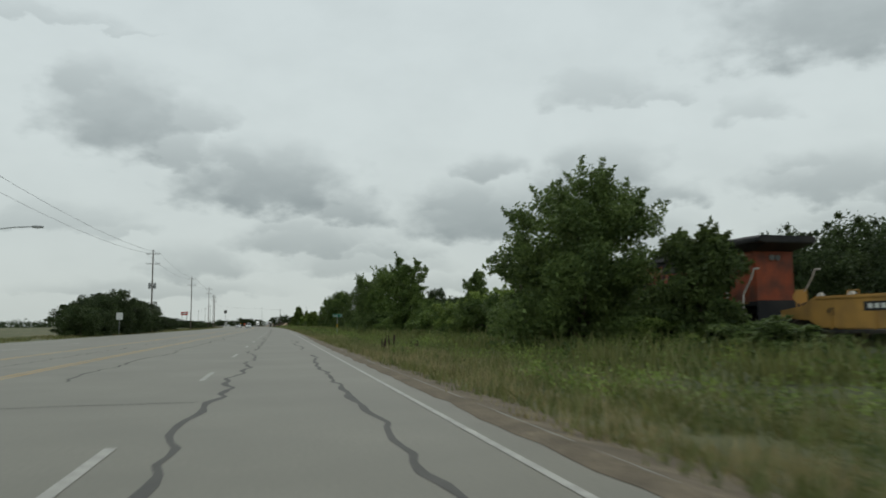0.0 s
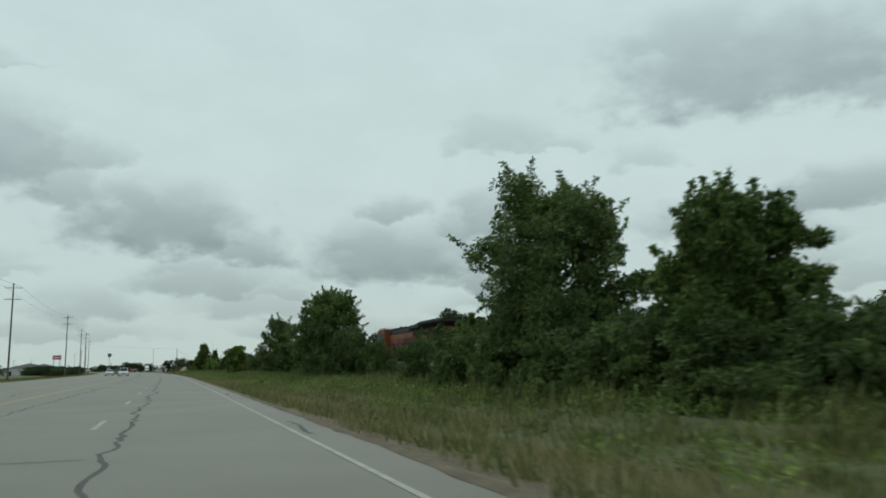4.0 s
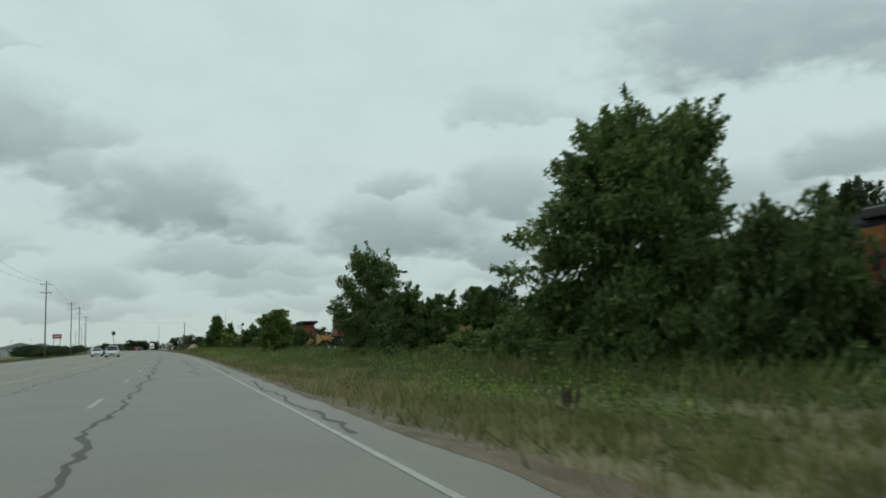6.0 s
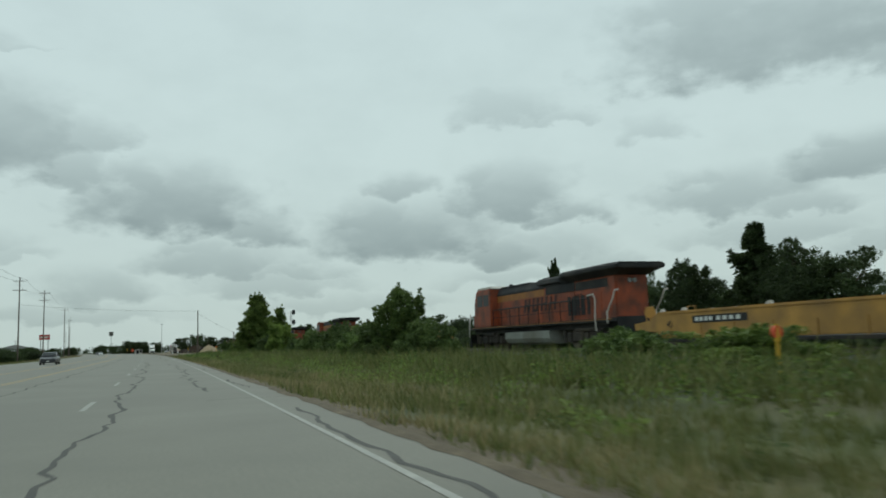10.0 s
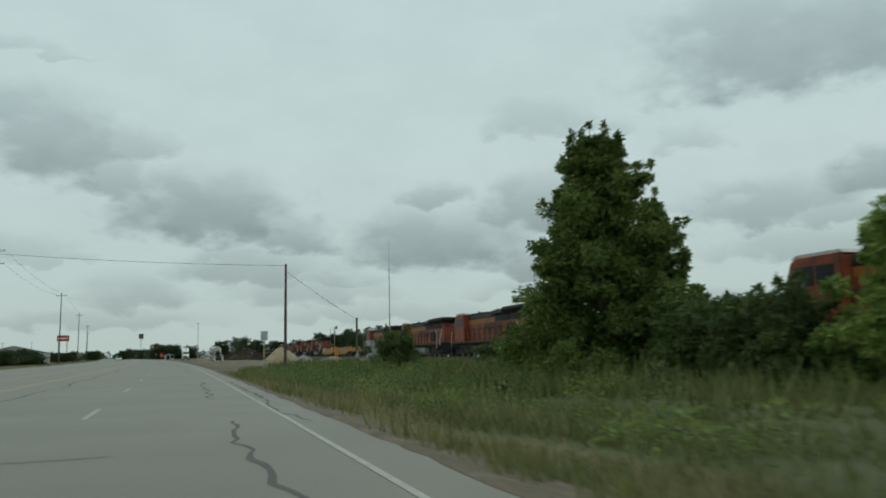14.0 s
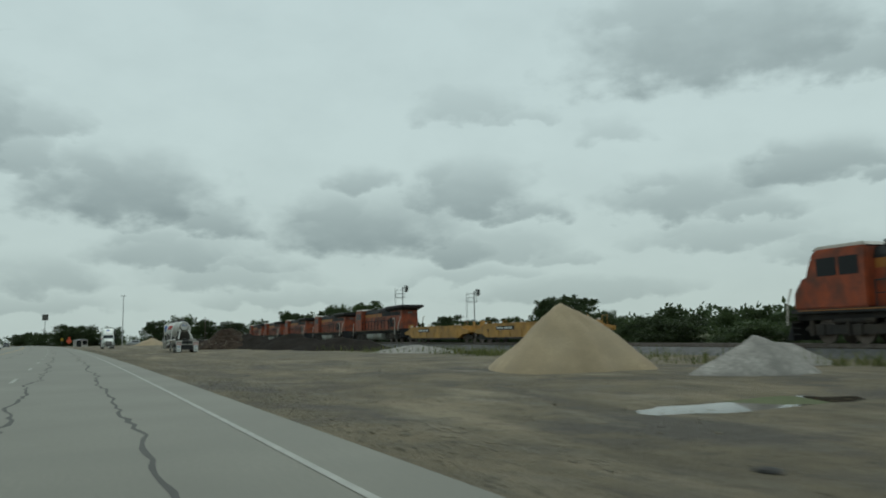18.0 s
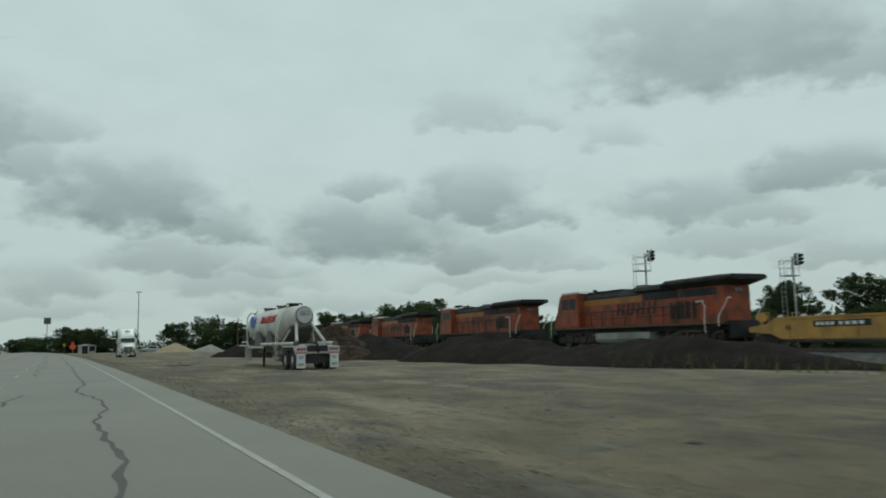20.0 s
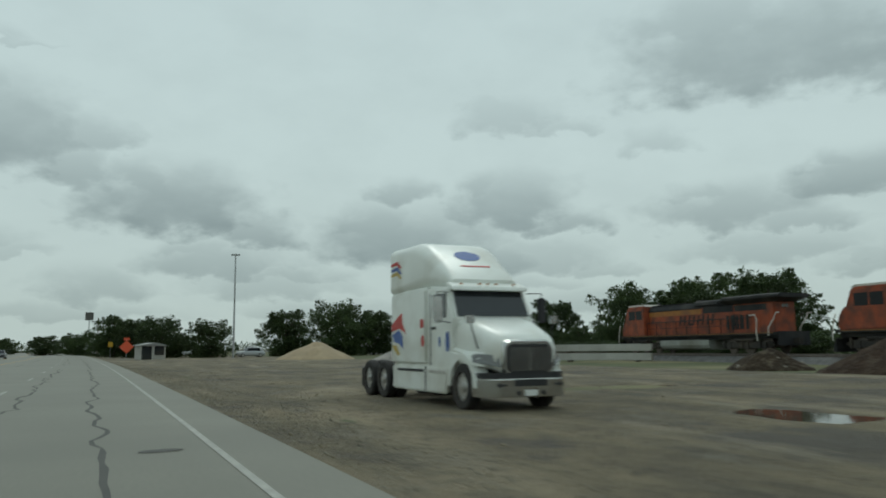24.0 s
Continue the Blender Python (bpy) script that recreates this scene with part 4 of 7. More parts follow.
def road_tractor(m):
    """White sleeper-cab tractor; y points forward, front axle at y = 0, ground at z = 0."""
    tr = thing("semi_truck", m, "white sleeper-cab semi tractor with coloured decals parked on the dirt lot", "truck")
    part("chassis", Geo().box(-0.45, -0.36, -7.0, 0.9, 0.62, 0.88).box(0.36, 0.45, -7.0, 0.9, 0.62, 0.88).box(-0.45, 0.45, -7.0, -6.9, 0.62, 0.88).box(-0.45, 0.45, -3.0, -2.8, 0.62, 0.88), BLACK_TRIM, tr, bevel=0.01)
    hood = Geo().loft([ring(-0.55, 0.98, 0.95, 2.08, 0.3), ring(0.1, 0.95, 0.92, 1.95, 0.34), ring(0.75, 0.86, 0.85, 1.72, 0.32), ring(1.0, 0.74, 0.8, 1.56, 0.26), ring(1.08, 0.62, 0.84, 1.45, 0.2)])
    part("hood", hood, WHITE_PAINT, tr, flat=False)
    cab = part("cab", Geo().prism([(-2.0, 0.62), (-0.45, 0.62), (-0.42, 2.05), (-0.82, 2.8), (-2.0, 2.9)], -1.05, 1.05), WHITE_PAINT, tr, bevel=0.07)
    part("cab_visor", Geo().prism([(-0.85, 2.76), (-0.55, 2.7), (-0.6, 2.8), (-0.95, 2.93)], -1.0, 1.0), WHITE_PAINT, tr, bevel=0.02)
    for x in (-0.7, -0.22, 0, 0.22, 0.7):
        part("roof_marker", Geo().box(x - 0.03, x + 0.03, -0.75, -0.68, 2.86, 2.895), AMBER, tr, bevel=0.01)
    ws = Geo()
    ws.add([(-0.93, -0.41, 2.1), (0.93, -0.41, 2.1), (0.9, -0.72, 2.7), (-0.9, -0.72, 2.7), (-0.93, -0.46, 2.1), (0.93, -0.46, 2.1), (0.9, -0.77, 2.7), (-0.9, -0.77, 2.7)],
           [(0, 1, 2, 3), (4, 7, 6, 5), (0, 4, 5, 1), (1, 5, 6, 2), (2, 6, 7, 3), (3, 7, 4, 0)])
    part("windshield", ws, GLASS_DARK, cab, "dark windshield")
    part("sleeper", Geo().prism([(-4.45, 0.95), (-1.95, 0.95), (-1.95, 2.88), (-4.45, 2.88)], -1.1, 1.1), WHITE_PAINT, tr, bevel=0.08)
    fair = Geo().loft([ring(-4.45, 1.1, 2.8, 4.08, 0.2, 6), ring(-2.75, 1.08, 2.8, 4.08, 0.3, 6), ring(-2.3, 1.04, 2.8, 3.96, 0.36, 6), ring(-1.6, 0.96, 2.8, 3.515, 0.3, 6), ring(-1.2, 0.9, 2.8, 3.26, 0.2, 6), ring(-0.9, 0.86, 2.8, 3.0, 0.08, 6)])
    fr = part("roof_fairing", fair, WHITE_PAINT, tr, flat=False)
    n = 24
    lg = Geo()
    ell = [(0.35 * math.cos(2 * math.pi * i / n), 0.16 * math.sin(2 * math.pi * i / n)) for i in range(n)]
    q = Matrix.Translation((0, -1.84, 3.668)) @ Matrix.Rotation(radians(-32.5), 4, "X")
    lg.add([q @ Vector((x, y * 1.6, 0.012)) for x, y in ell] + [q @ Vector((x, y * 1.6, -0.02)) for x, y in ell], [tuple(range(n))] + [(i, n + i, n + (i + 1) % n, (i + 1) % n) for i in range(n)])
    part("roof_emblem", lg, LOGO_BLUE, fr, "blue oval emblem")
    q2 = Matrix.Translation((0, -1.36, 3.362)) @ Matrix.Rotation(radians(-32.5), 4, "X")
    part("roof_lettering", Geo().box(-0.4, 0.4, -0.03, 0.03, -0.01, 0.012, q2), LOGO_RED, fr, "red lettering bar")
    for sx in (-1, 1):
        part("side_window", Geo().box(sx * 1.055 - 0.01, sx * 1.055 + 0.01, -1.62, -0.82, 2.08, 2.65), GLASS_DARK, cab, bevel=0.01)
        part("door_seam", Geo().box(sx * 1.053 - 0.006, sx * 1.053 + 0.006, -1.78, -1.75, 0.95, 2.7), BLACK_TRIM, cab)
        part("door_handle", Geo().box(sx * 1.07 - 0.02, sx * 1.07 + 0.02, -1.65, -1.45, 1.82, 1.88), BLACK_TRIM, cab, bevel=0.01)
        part("side_fairing", Geo().prism([(-4.3, 0.32), (-0.8, 0.32), (-0.62, 0.95), (-4.3, 0.95)], sx * 1.04 - 0.06, sx * 1.04 + 0.06), WHITE_PAINT, tr, bevel=0.04)
        part("step_plate", Geo().box(sx * 1.09 - 0.03, sx * 1.09 + 0.03, -1.7, -0.8, 0.8, 0.86), ALU, tr)
        part("step_plate", Geo().box(sx * 1.09 - 0.03, sx * 1.09 + 0.03, -3.9, -2.1, 0.8, 0.86), BLACK_TRIM, tr)
        part("fairing_seam", Geo().box(sx * 1.104 - 0.004, sx * 1.104 + 0.004, -2.0, -1.95, 0.34, 0.94), BLACK_TRIM, tr)
        # wheel arch of the bonnet
        arch = Geo()
        n = 12
        rin, rout = 0.6, 0.74
        pts = [(math.cos(math.pi * i / n), math.sin(math.pi * i / n)) for i in range(n + 1)]
        vs = [(x, c * r0, 0.52 + s0 * r0) for x in (sx * 0.75, sx * 1.08) for r0 in (rin, rout) for c, s0 in pts]
        k = n + 1
        fs = []
        for i in range(n):
            fs += [(i, i + 1, 2 * k + i + 1, 2 * k + i), (k + i, 3 * k + i, 3 * k + i + 1, k + i + 1), (2 * k + i, 2 * k + i + 1, 3 * k + i + 1, 3 * k + i), (i, k + i, k + i + 1, i + 1)]
        arch.add(vs, fs)
        part("fender", arch, WHITE_PAINT, tr, flat=False)
        part("fender_cheek", Geo().loft([[(sx * 0.7, y, z) for y, z in ((-0.6, 1.05), (0.95, 1.0), (0.95, 1.35), (-0.6, 1.75))], [(sx * 1.06, y, z) for y, z in ((-0.6, 1.08), (0.72, 0.95), (0.6, 1.15), (-0.6, 1.32))]]), WHITE_PAINT, tr, bevel=0.04)
        hl = Geo().loft([[(sx * 0.64, 1.0, 0.96), (sx * 1.04, 0.5, 1.08), (sx * 1.02, 0.45, 1.24), (sx * 0.7, 0.9, 1.28)], [(sx * 0.64, 1.14, 0.95), (sx * 1.1, 0.64, 1.06), (sx * 1.08, 0.55, 1.2), (sx * 0.68, 1.03, 1.26)]])
        part("headlight", hl, LAMP_GLASS, tr, bevel=0.02)
        mir = part("mirror", Geo().box(sx * 1.38 - 0.1, sx * 1.38 + 0.1, -0.62, -0.5, 1.95, 2.55), CHROME if sx > 0 else BLACK_TRIM, tr, bevel=0.03)
        part("mirror_arm", Geo().tube([(sx * 1.04, -0.7, 2.66), (sx * 1.38, -0.56, 2.66), (sx * 1.38, -0.56, 2.0), (sx * 1.05, -0.6, 1.95)], 0.016, 6), BLACK_TRIM, mir)
        hm = part("hood_mirror", Geo().box(sx * 1.06 - 0.1, sx * 1.06 + 0.1, 0.42, 0.5, 1.9, 2.08), CHROME, tr, bevel=0.02)
        part("mirror_arm", Geo().tube([(sx * 0.9, 0.5, 1.35), (sx * 1.05, 0.46, 1.92)], 0.014, 6), BLACK_TRIM, hm)
        part("rear_fender", Geo().box(sx * 1.0 - 0.1, sx * 1.0 + 0.1, -7.05, -6.95, 0.25, 0.8), BLACK_TRIM, tr, bevel=0.02)
    # decals on both sleeper sides
    for sx in (-1, 1):
        x = sx * 1.106
        for z, mt in ((3.62, LOGO_RED), (3.47, LOGO_BLUE), (3.34, LOGO_GOLD)):
            part("decal_swoosh", Geo().prism([(-4.38, z + 0.06), (-3.9, z + 0.1), (-3.62, z - 0.1), (-3.7, z - 0.12), (-3.95, z + 0.0), (-4.38, z - 0.02)], x - 0.004, x + 0.004), mt, tr)
        part("decal_shape", Geo().prism([(-4.35, 2.0), (-3.9, 2.2), (-3.6, 2.3), (-3.55, 2.02), (-3.3, 1.75), (-3.75, 1.9), (-4.35, 1.82)], x - 0.004, x + 0.004), LOGO_RED, tr)
        part("decal_shape", Geo().prism([(-4.3, 1.74), (-3.8, 1.86), (-3.55, 1.7), (-3.5, 1.35), (-3.8, 1.5), (-4.2, 1.55)], x - 0.004, x + 0.004), LOGO_BLUE, tr)
        part("decal_shape", Geo().prism([(-4.3, 1.46), (-4.0, 1.45), (-3.75, 1.2), (-3.9, 1.18), (-4.25, 1.38)], x - 0.004, x + 0.004), LOGO_GOLD, tr)
        x = sx * 1.06
        nn = 16
        for yy, zz, ry, rz, mt in ((-0.75, 1.52, 0.11, 0.24, LOGO_BLUE), (-1.2, 1.52, 0.05, 0.12, LOGO_BLUE), (-2.2, 1.98, 0.12, 0.12, LOGO_RED), (-2.15, 1.55, 0.1, 0.14, LOGO_RED)):
            if yy < -2:
                xx = sx * 1.106
            else:
                xx = x
            part("decal_spot", Geo().prism([(yy + ry * math.cos(2 * math.pi * i / nn), zz + rz * math.sin(2 * math.pi * i / nn)) for i in range(nn)], xx - 0.004, xx + 0.004), mt, tr)
    # grille and bumper
    gs = part("grille_surround", Geo().loft([ring(1.02, 0.63, 0.76, 1.54, 0.18), ring(1.14, 0.59, 0.78, 1.5, 0.18)]), CHROME, tr, flat=False)
    part("grille_mesh", Geo().loft([ring(1.1, 0.53, 0.84, 1.44, 0.14), ring(1.152, 0.53, 0.84, 1.44, 0.14)]), BLACK_TRIM, gs)
    for k in range(13):
        x = -0.45 + 0.075 * k
        part("grille_bar", Geo().box(x - (0.026 if k == 6 else 0.013), x + (0.026 if k == 6 else 0.013), 1.145, 1.172, 0.88, 1.38), CHROME, gs)
    bp = Geo().loft([[(x, y, z) for x, y in ((-1.08, 0.5), (-1.05, 0.85), (-0.75, 1.2), (0.75, 1.2), (1.05, 0.85), (1.08, 0.5), (0.9, 0.5), (0.7, 1.0), (-0.7, 1.0), (-0.9, 0.5))] for z in (0.33, 0.72)])
    bump = part("bumper", bp, CHROME, tr, "dull chrome bumper", bevel=0.03)
    part("bumper_top", Geo().loft([[(x, y, z) for x, y in ((-1.05, 0.5), (-1.02, 0.83), (-0.74, 1.15), (0.74, 1.15), (1.02, 0.83), (1.05, 0.5), (0.9, 0.5), (0.7, 1.0), (-0.7, 1.0), (-0.9, 0.5))] for z in (0.72, 0.84)]), BLACK_TRIM, tr)
    part("bumper_slot", Geo().box(-0.4, 0.4, 1.18, 1.215, 0.56, 0.7), BLACK_TRIM, bump, bevel=0.01)
    part("blank_plate", Geo().box(-0.15, 0.15, 1.2, 1.222, 0.36, 0.48), SIGN_WHITE, bump)
    for sx in (-1, 1):
        part("fog_lamp", Geo().box(sx * 0.68 - 0.12, sx * 0.68 + 0.12, 1.13, 1.225, 0.54, 0.64), BLACK_TRIM, bump, bevel=0.03)
        part("tow_eye", Geo().cyl((sx * 0.3, 1.2, 0.42), (sx * 0.3, 1.215, 0.42), 0.05, n=12), BLACK_TRIM, bump)
    ty, rm = wheel_mesh(0.52, 0.28, 0.3)
    for x, y in ((-0.94, 0), (0.94, 0), (-0.97, -5.1), (0.97, -5.1), (-0.97, -6.4), (0.97, -6.4), (-0.64, -5.1), (0.64, -5.1), (-0.64, -6.4), (0.64, -6.4)):
        w = part("wheel", rm, ALU, tr, at=Matrix.Translation((x, y, 0.52)))
        part("tyre", ty, RUBBER, w)
    for y in (0, -5.1, -6.4):
        part("axle", Geo().cyl((-0.9, y, 0.52), (0.9, y, 0.52), 0.07, n=8), UNDER, tr)
    part("fifth_wheel", Geo().cyl((0, -5.6, 0.92), (0, -5.6, 1.02), 0.45, n=20), UNDER, tr)
    part("exhaust_stack", Geo().cyl((-0.9, -4.6, 0.9), (-0.9, -4.6, 3.4), 0.07, n=10), CHROME, tr)
    return tr


def bulk_trailer(m):
    """White dry-bulk tank trailer; y points forward, tail at y = 0, ground at z = 0."""
    tl = thing("tank_trailer", m, "dusty white tank trailer with red lettering on the dirt lot", "trailer")
    n = 32

    def circ(y, r, cz, rz=None):
        return [(r * math.cos(2 * math.pi * i / n), y, cz + (rz or r) * math.sin(2 * math.pi * i / n)) for i in range(n)]
    tank = Geo().loft([circ(2.55, 0.05, 3.02), circ(2.56, 0.46, 3.02), circ(2.66, 0.5, 3.02), circ(3.3, 0.74, 2.86), circ(4.3, 1.0, 2.62), circ(4.7, 1.04, 2.58),
                       circ(12.2, 1.04, 2.58), circ(12.7, 0.98, 2.6), circ(13.1, 0.82, 2.66), circ(13.3, 0.55, 2.7), circ(13.34, 0.05, 2.7)])
    tk = part("tank", tank, TANK_WHITE, tl, flat=False)
    part("tank_end_rim", Geo().loft([circ(2.5, 0.49, 3.02), circ(2.58, 0.52, 3.02)]), HOPPER_GREY, tk, flat=False)
    part("tank_end_plate", Geo().loft([circ(2.47, 0.44, 3.02), circ(2.5, 0.46, 3.02)]), TANK_WHITE, tk, flat=False)
    # hoppers; grey sloping blocks between them carry the gaps' shade as colour
    for y0, y1 in ((4.4, 6.4), (6.9, 9.2), (9.8, 12.4)):
        yc = (y0 + y1) / 2
        hp = Geo().loft([[(-0.98, y0, 2.3), (0.98, y0, 2.3), (0.98, y1, 2.3), (-0.98, y1, 2.3)], [(-0.22, yc - 0.22, 0.95), (0.22, yc - 0.22, 0.95), (0.22, yc + 0.22, 0.95), (-0.22, yc + 0.22, 0.95)]])
        part("hopper", hp, TANK_WHITE, tl, bevel=0.05)
        part("hopper_valve", Geo().cyl((0, yc, 0.7), (0, yc, 1.0), 0.16, n=12), HOPPER_GREY, tl)
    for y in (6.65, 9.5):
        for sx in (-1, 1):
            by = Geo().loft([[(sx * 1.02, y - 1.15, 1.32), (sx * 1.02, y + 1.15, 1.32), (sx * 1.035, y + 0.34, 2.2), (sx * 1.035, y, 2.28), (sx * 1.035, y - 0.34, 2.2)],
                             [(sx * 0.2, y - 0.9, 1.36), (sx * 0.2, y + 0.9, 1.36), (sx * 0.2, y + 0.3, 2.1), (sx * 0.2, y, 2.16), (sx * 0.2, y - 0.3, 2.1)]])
            part("hopper_bay", by, HOPPER_GREY, tl, "grey block coloured as the shade between hoppers", bevel=0.01)
    # same grey as shade colour under the tank's rear cone
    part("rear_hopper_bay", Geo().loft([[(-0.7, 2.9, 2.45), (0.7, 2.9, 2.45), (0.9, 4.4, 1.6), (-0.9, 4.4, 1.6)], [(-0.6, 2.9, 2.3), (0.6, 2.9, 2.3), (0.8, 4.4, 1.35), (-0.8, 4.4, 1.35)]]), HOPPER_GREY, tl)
    # lettering on both sides
    for sx in (-1, 1):
        for yy, zz, bb in ((10.9, 2.86, 0.62),):
            nn = 20
            g = Geo().prism([(yy + 0.66 * math.cos(2 * math.pi * i / nn), zz + 0.4 * math.sin(2 * math.pi * i / nn)) for i in range(nn)], sx * 0.9 - 0.175 * (sx < 0), sx * 0.9 + 0.175 * (sx > 0))
            part("round_emblem", g, LOGO_BLUE, tl, "blue round emblem")
        q = Matrix.Translation((sx * 1.02, 6.95, 2.9)) @ Matrix.Rotation(radians(90 * sx), 4, "Z") @ Matrix.Rotation(radians(90 - 17), 4, "X")
        words("lettering", "TRANSPORT", 0.66, LOGO_RED, tl, q, depth=0.02, slant=0.28)
    words("unit_number", "063", 0.36, LOGO_BLUE, tl, Matrix.Translation((0, 2.465, 3.1)) @ Matrix.Rotation(radians(90), 4, "X"), depth=0.004)
    # struts, frame and pipes
    for sx in (-1, 1):
        part("strut", Geo().cyl((sx * 0.42, 2.75, 2.62), (sx * 0.78, 1.35, 1.55), 0.085, n=12), TANK_WHITE, tl, flat=False)
        part("strut", Geo().cyl((sx * 0.5, 2.85, 2.62), (sx * 0.92, 3.8, 1.5), 0.07, n=12), TANK_WHITE, tl, flat=False)
        part("hose_tube", Geo().cyl((sx * 1.1, 0.5, 1.42), (sx * 1.1, 8.1, 1.42), 0.1, n=14), TANK_WHITE, tl, flat=False)
        part("tube_cap", Geo().cyl((sx * 1.1, 0.28, 1.42), (sx * 1.1, 0.6, 1.42), 0.12, n=14), HOPPER_GREY, tl, flat=False)
        for k in range(5):
            part("marker_lamp", Geo().box(sx * 1.21 - 0.01, sx * 1.21 + 0.01, 1.0 + k * 1.3, 1.22 + k * 1.3, 1.38, 1.45), RED_LENS if k % 2 else AMBER, tl)
        part("frame_rail", Geo().box(sx * 0.45 - 0.06, sx * 0.45 + 0.06, 0.3, 5.2, 1.05, 1.4).box(sx * 0.95 - 0.04, sx * 0.95 + 0.04, 8.0, 12.6, 1.2, 1.3), TANK_WHITE, tl, bevel=0.01)
        part("side_rail", Geo().tube([(sx * 1.0, 8.0, 1.22), (sx * 1.0, 12.2, 1.22), (sx * 1.0, 12.7, 1.6), (sx * 0.9, 14.9, 1.6)], 0.05, 8), TANK_WHITE, tl)
        fd = Geo()
        pts = [(0.15, 0.85), (0.3, 1.12), (0.55, 1.24), (2.7, 1.24), (2.95, 1.12), (3.1, 0.85)]
        for (a, za), (b, zb) in zip(pts, pts[1:]):
            fd.loft([[(sx * 0.55, a, za), (sx * 1.22, a, za), (sx * 1.22, a, za + 0.06), (sx * 0.55, a, za + 0.06)], [(sx * 0.55, b, zb), (sx * 1.22, b, zb), (sx * 1.22, b, zb + 0.06), (sx * 0.55, b, zb + 0.06)]])
        part("fender", fd, TANK_WHITE, tl)
        mf = part("mud_flap", Geo().box(sx * 0.92 - 0.24, sx * 0.92 + 0.24, 0.02, 0.05, 0.12, 0.86), SIGN_WHITE, tl, "white mud flap with dark lettering bars", bevel=0.008)
        for z, w in ((0.72, 0.14), (0.64, 0.1), (0.35, 0.16), (0.28, 0.16)):
            part("lettering_bar", Geo().box(sx * 0.92 - w, sx * 0.92 + w, 0.008, 0.018, z - 0.02, z + 0.02), LOGO_BLUE if z > 0.5 else HOPPER_GREY, mf)
        part("light_panel", Geo().box(sx * 0.9 - 0.32, sx * 0.9 + 0.32, 0.05, 0.14, 0.86, 1.28), TANK_WHITE, tl, bevel=0.01)
        for k in range(3):
            part("tail_light", Geo().cyl((sx * (0.72 + 0.17 * k), 0.0, 1.12), (sx * (0.72 + 0.17 * k), 0.06, 1.12), 0.06, n=14), RED_LENS, tl)
        part("reflector_tape", Geo().box(sx * 0.9 - 0.3, sx * 0.9 + 0.3, 0.04, 0.05, 0.9, 0.95), LOGO_RED, tl)
        part("landing_leg", Geo().box(sx * 0.62 - 0.07, sx * 0.62 + 0.07, 9.45, 9.6, 0.22, 1.25).box(sx * 0.62 - 0.05, sx * 0.62 + 0.05, 9.47, 9.58, 0.03, 0.25).box(sx * 0.62 - 0.12, sx * 0.62 + 0.12, 9.38, 9.67, 0.0, 0.04), UNDER, tl, bevel=0.01)
        part("front_flap", Geo().box(sx * 0.95 - 0.22, sx * 0.95 + 0.22, 12.55, 12.6, 0.35, 1.25), TANK_WHITE, tl, bevel=0.01)
    part("rear_bumper", Geo().box(-0.6, 0.6, 0.1, 0.3, 0.98, 1.3).box(-0.62, 0.62, 0.3, 0.4, 0.35, 1.0), BLACK_TRIM, tl, bevel=0.02)
    part("bumper_bar", Geo().box(-1.22, 1.22, 0.12, 0.24, 0.88, 1.0), TANK_WHITE, tl, bevel=0.02)
    part("hose", Geo().tube([(-0.4, 0.5, 1.5), (-0.1, 0.0, 1.45), (0.05, -0.05, 1.2), (0.05, 0.1, 0.95)], 0.07, 8), BLACK_TRIM, tl)
    part("coupling_plate", Geo().box(-1.1, 1.1, 12.4, 14.9, 1.3, 1.42), TANK_WHITE, tl, bevel=0.03)
    part("front_rail", Geo().tube([(-0.9, 13.2, 1.5), (-0.9, 13.4, 2.6), (-0.86, 13.3, 3.3), (-0.8, 12.6, 3.55), (-0.7, 12.0, 3.5)], 0.045, 8), TANK_WHITE, tl)
    part("front_rail", Geo().tube([(-0.4, 13.5, 1.5), (-0.4, 13.65, 2.7), (-0.4, 13.3, 3.45), (-0.4, 12.4, 3.66)], 0.045, 8), TANK_WHITE, tl)
    part("blower_box", Geo().box(-0.8, -0.1, 13.3, 13.9, 1.42, 1.75).cyl((-0.9, 14.6, 1.62), (-0.9, 14.2, 2.1), 0.05, n=8), HOPPER_GREY, tl, bevel=0.03)
    part("under_pipe", Geo().cyl((0.25, 3.6, 0.78), (0.25, 12.4, 0.78), 0.08, n=10).cyl((-0.45, 4.2, 0.95), (-0.45, 11.6, 0.95), 0.06, n=10), HOPPER_GREY, tl, flat=False)
    part("air_reservoir", Geo().cyl((-0.7, 4.4, 0.85), (-0.7, 6.2, 0.85), 0.17, n=14), HOPPER_GREY, tl, flat=False)
    for y in (7.2, 10.6):
        h = part("hatch", Geo().cyl((0, y, 3.58), (0, y, 3.74), 0.34, n=18).cyl((0, y, 3.74), (0, y, 3.78), 0.28, n=18), HOPPER_GREY, tl)
        part("hatch_clamp", Geo().box(-0.42, 0.42, y - 0.03, y + 0.03, 3.7, 3.8).box(-0.03, 0.03, y - 0.42, y + 0.42, 3.7, 3.8), BLACK_TRIM, h)
    wk = Geo()
    for sx in (-0.38, 0.38):
        wk.tube([(sx, 4.4, 3.5), (sx, 4.4, 3.78), (sx, 5.05, 3.78), (sx, 5.05, 3.5)], 0.025, 6)
    wk.tube([(-0.38, 4.4, 3.78), (0.38, 4.4, 3.78)], 0.025, 6).tube([(-0.38, 5.05, 3.78), (0.38, 5.05, 3.78)], 0.025, 6).cyl((0, 4.7, 3.6), (0, 4.7, 3.76), 0.3, n=16)
    part("top_guard", wk, UNDER, tl)
    lad = Geo()
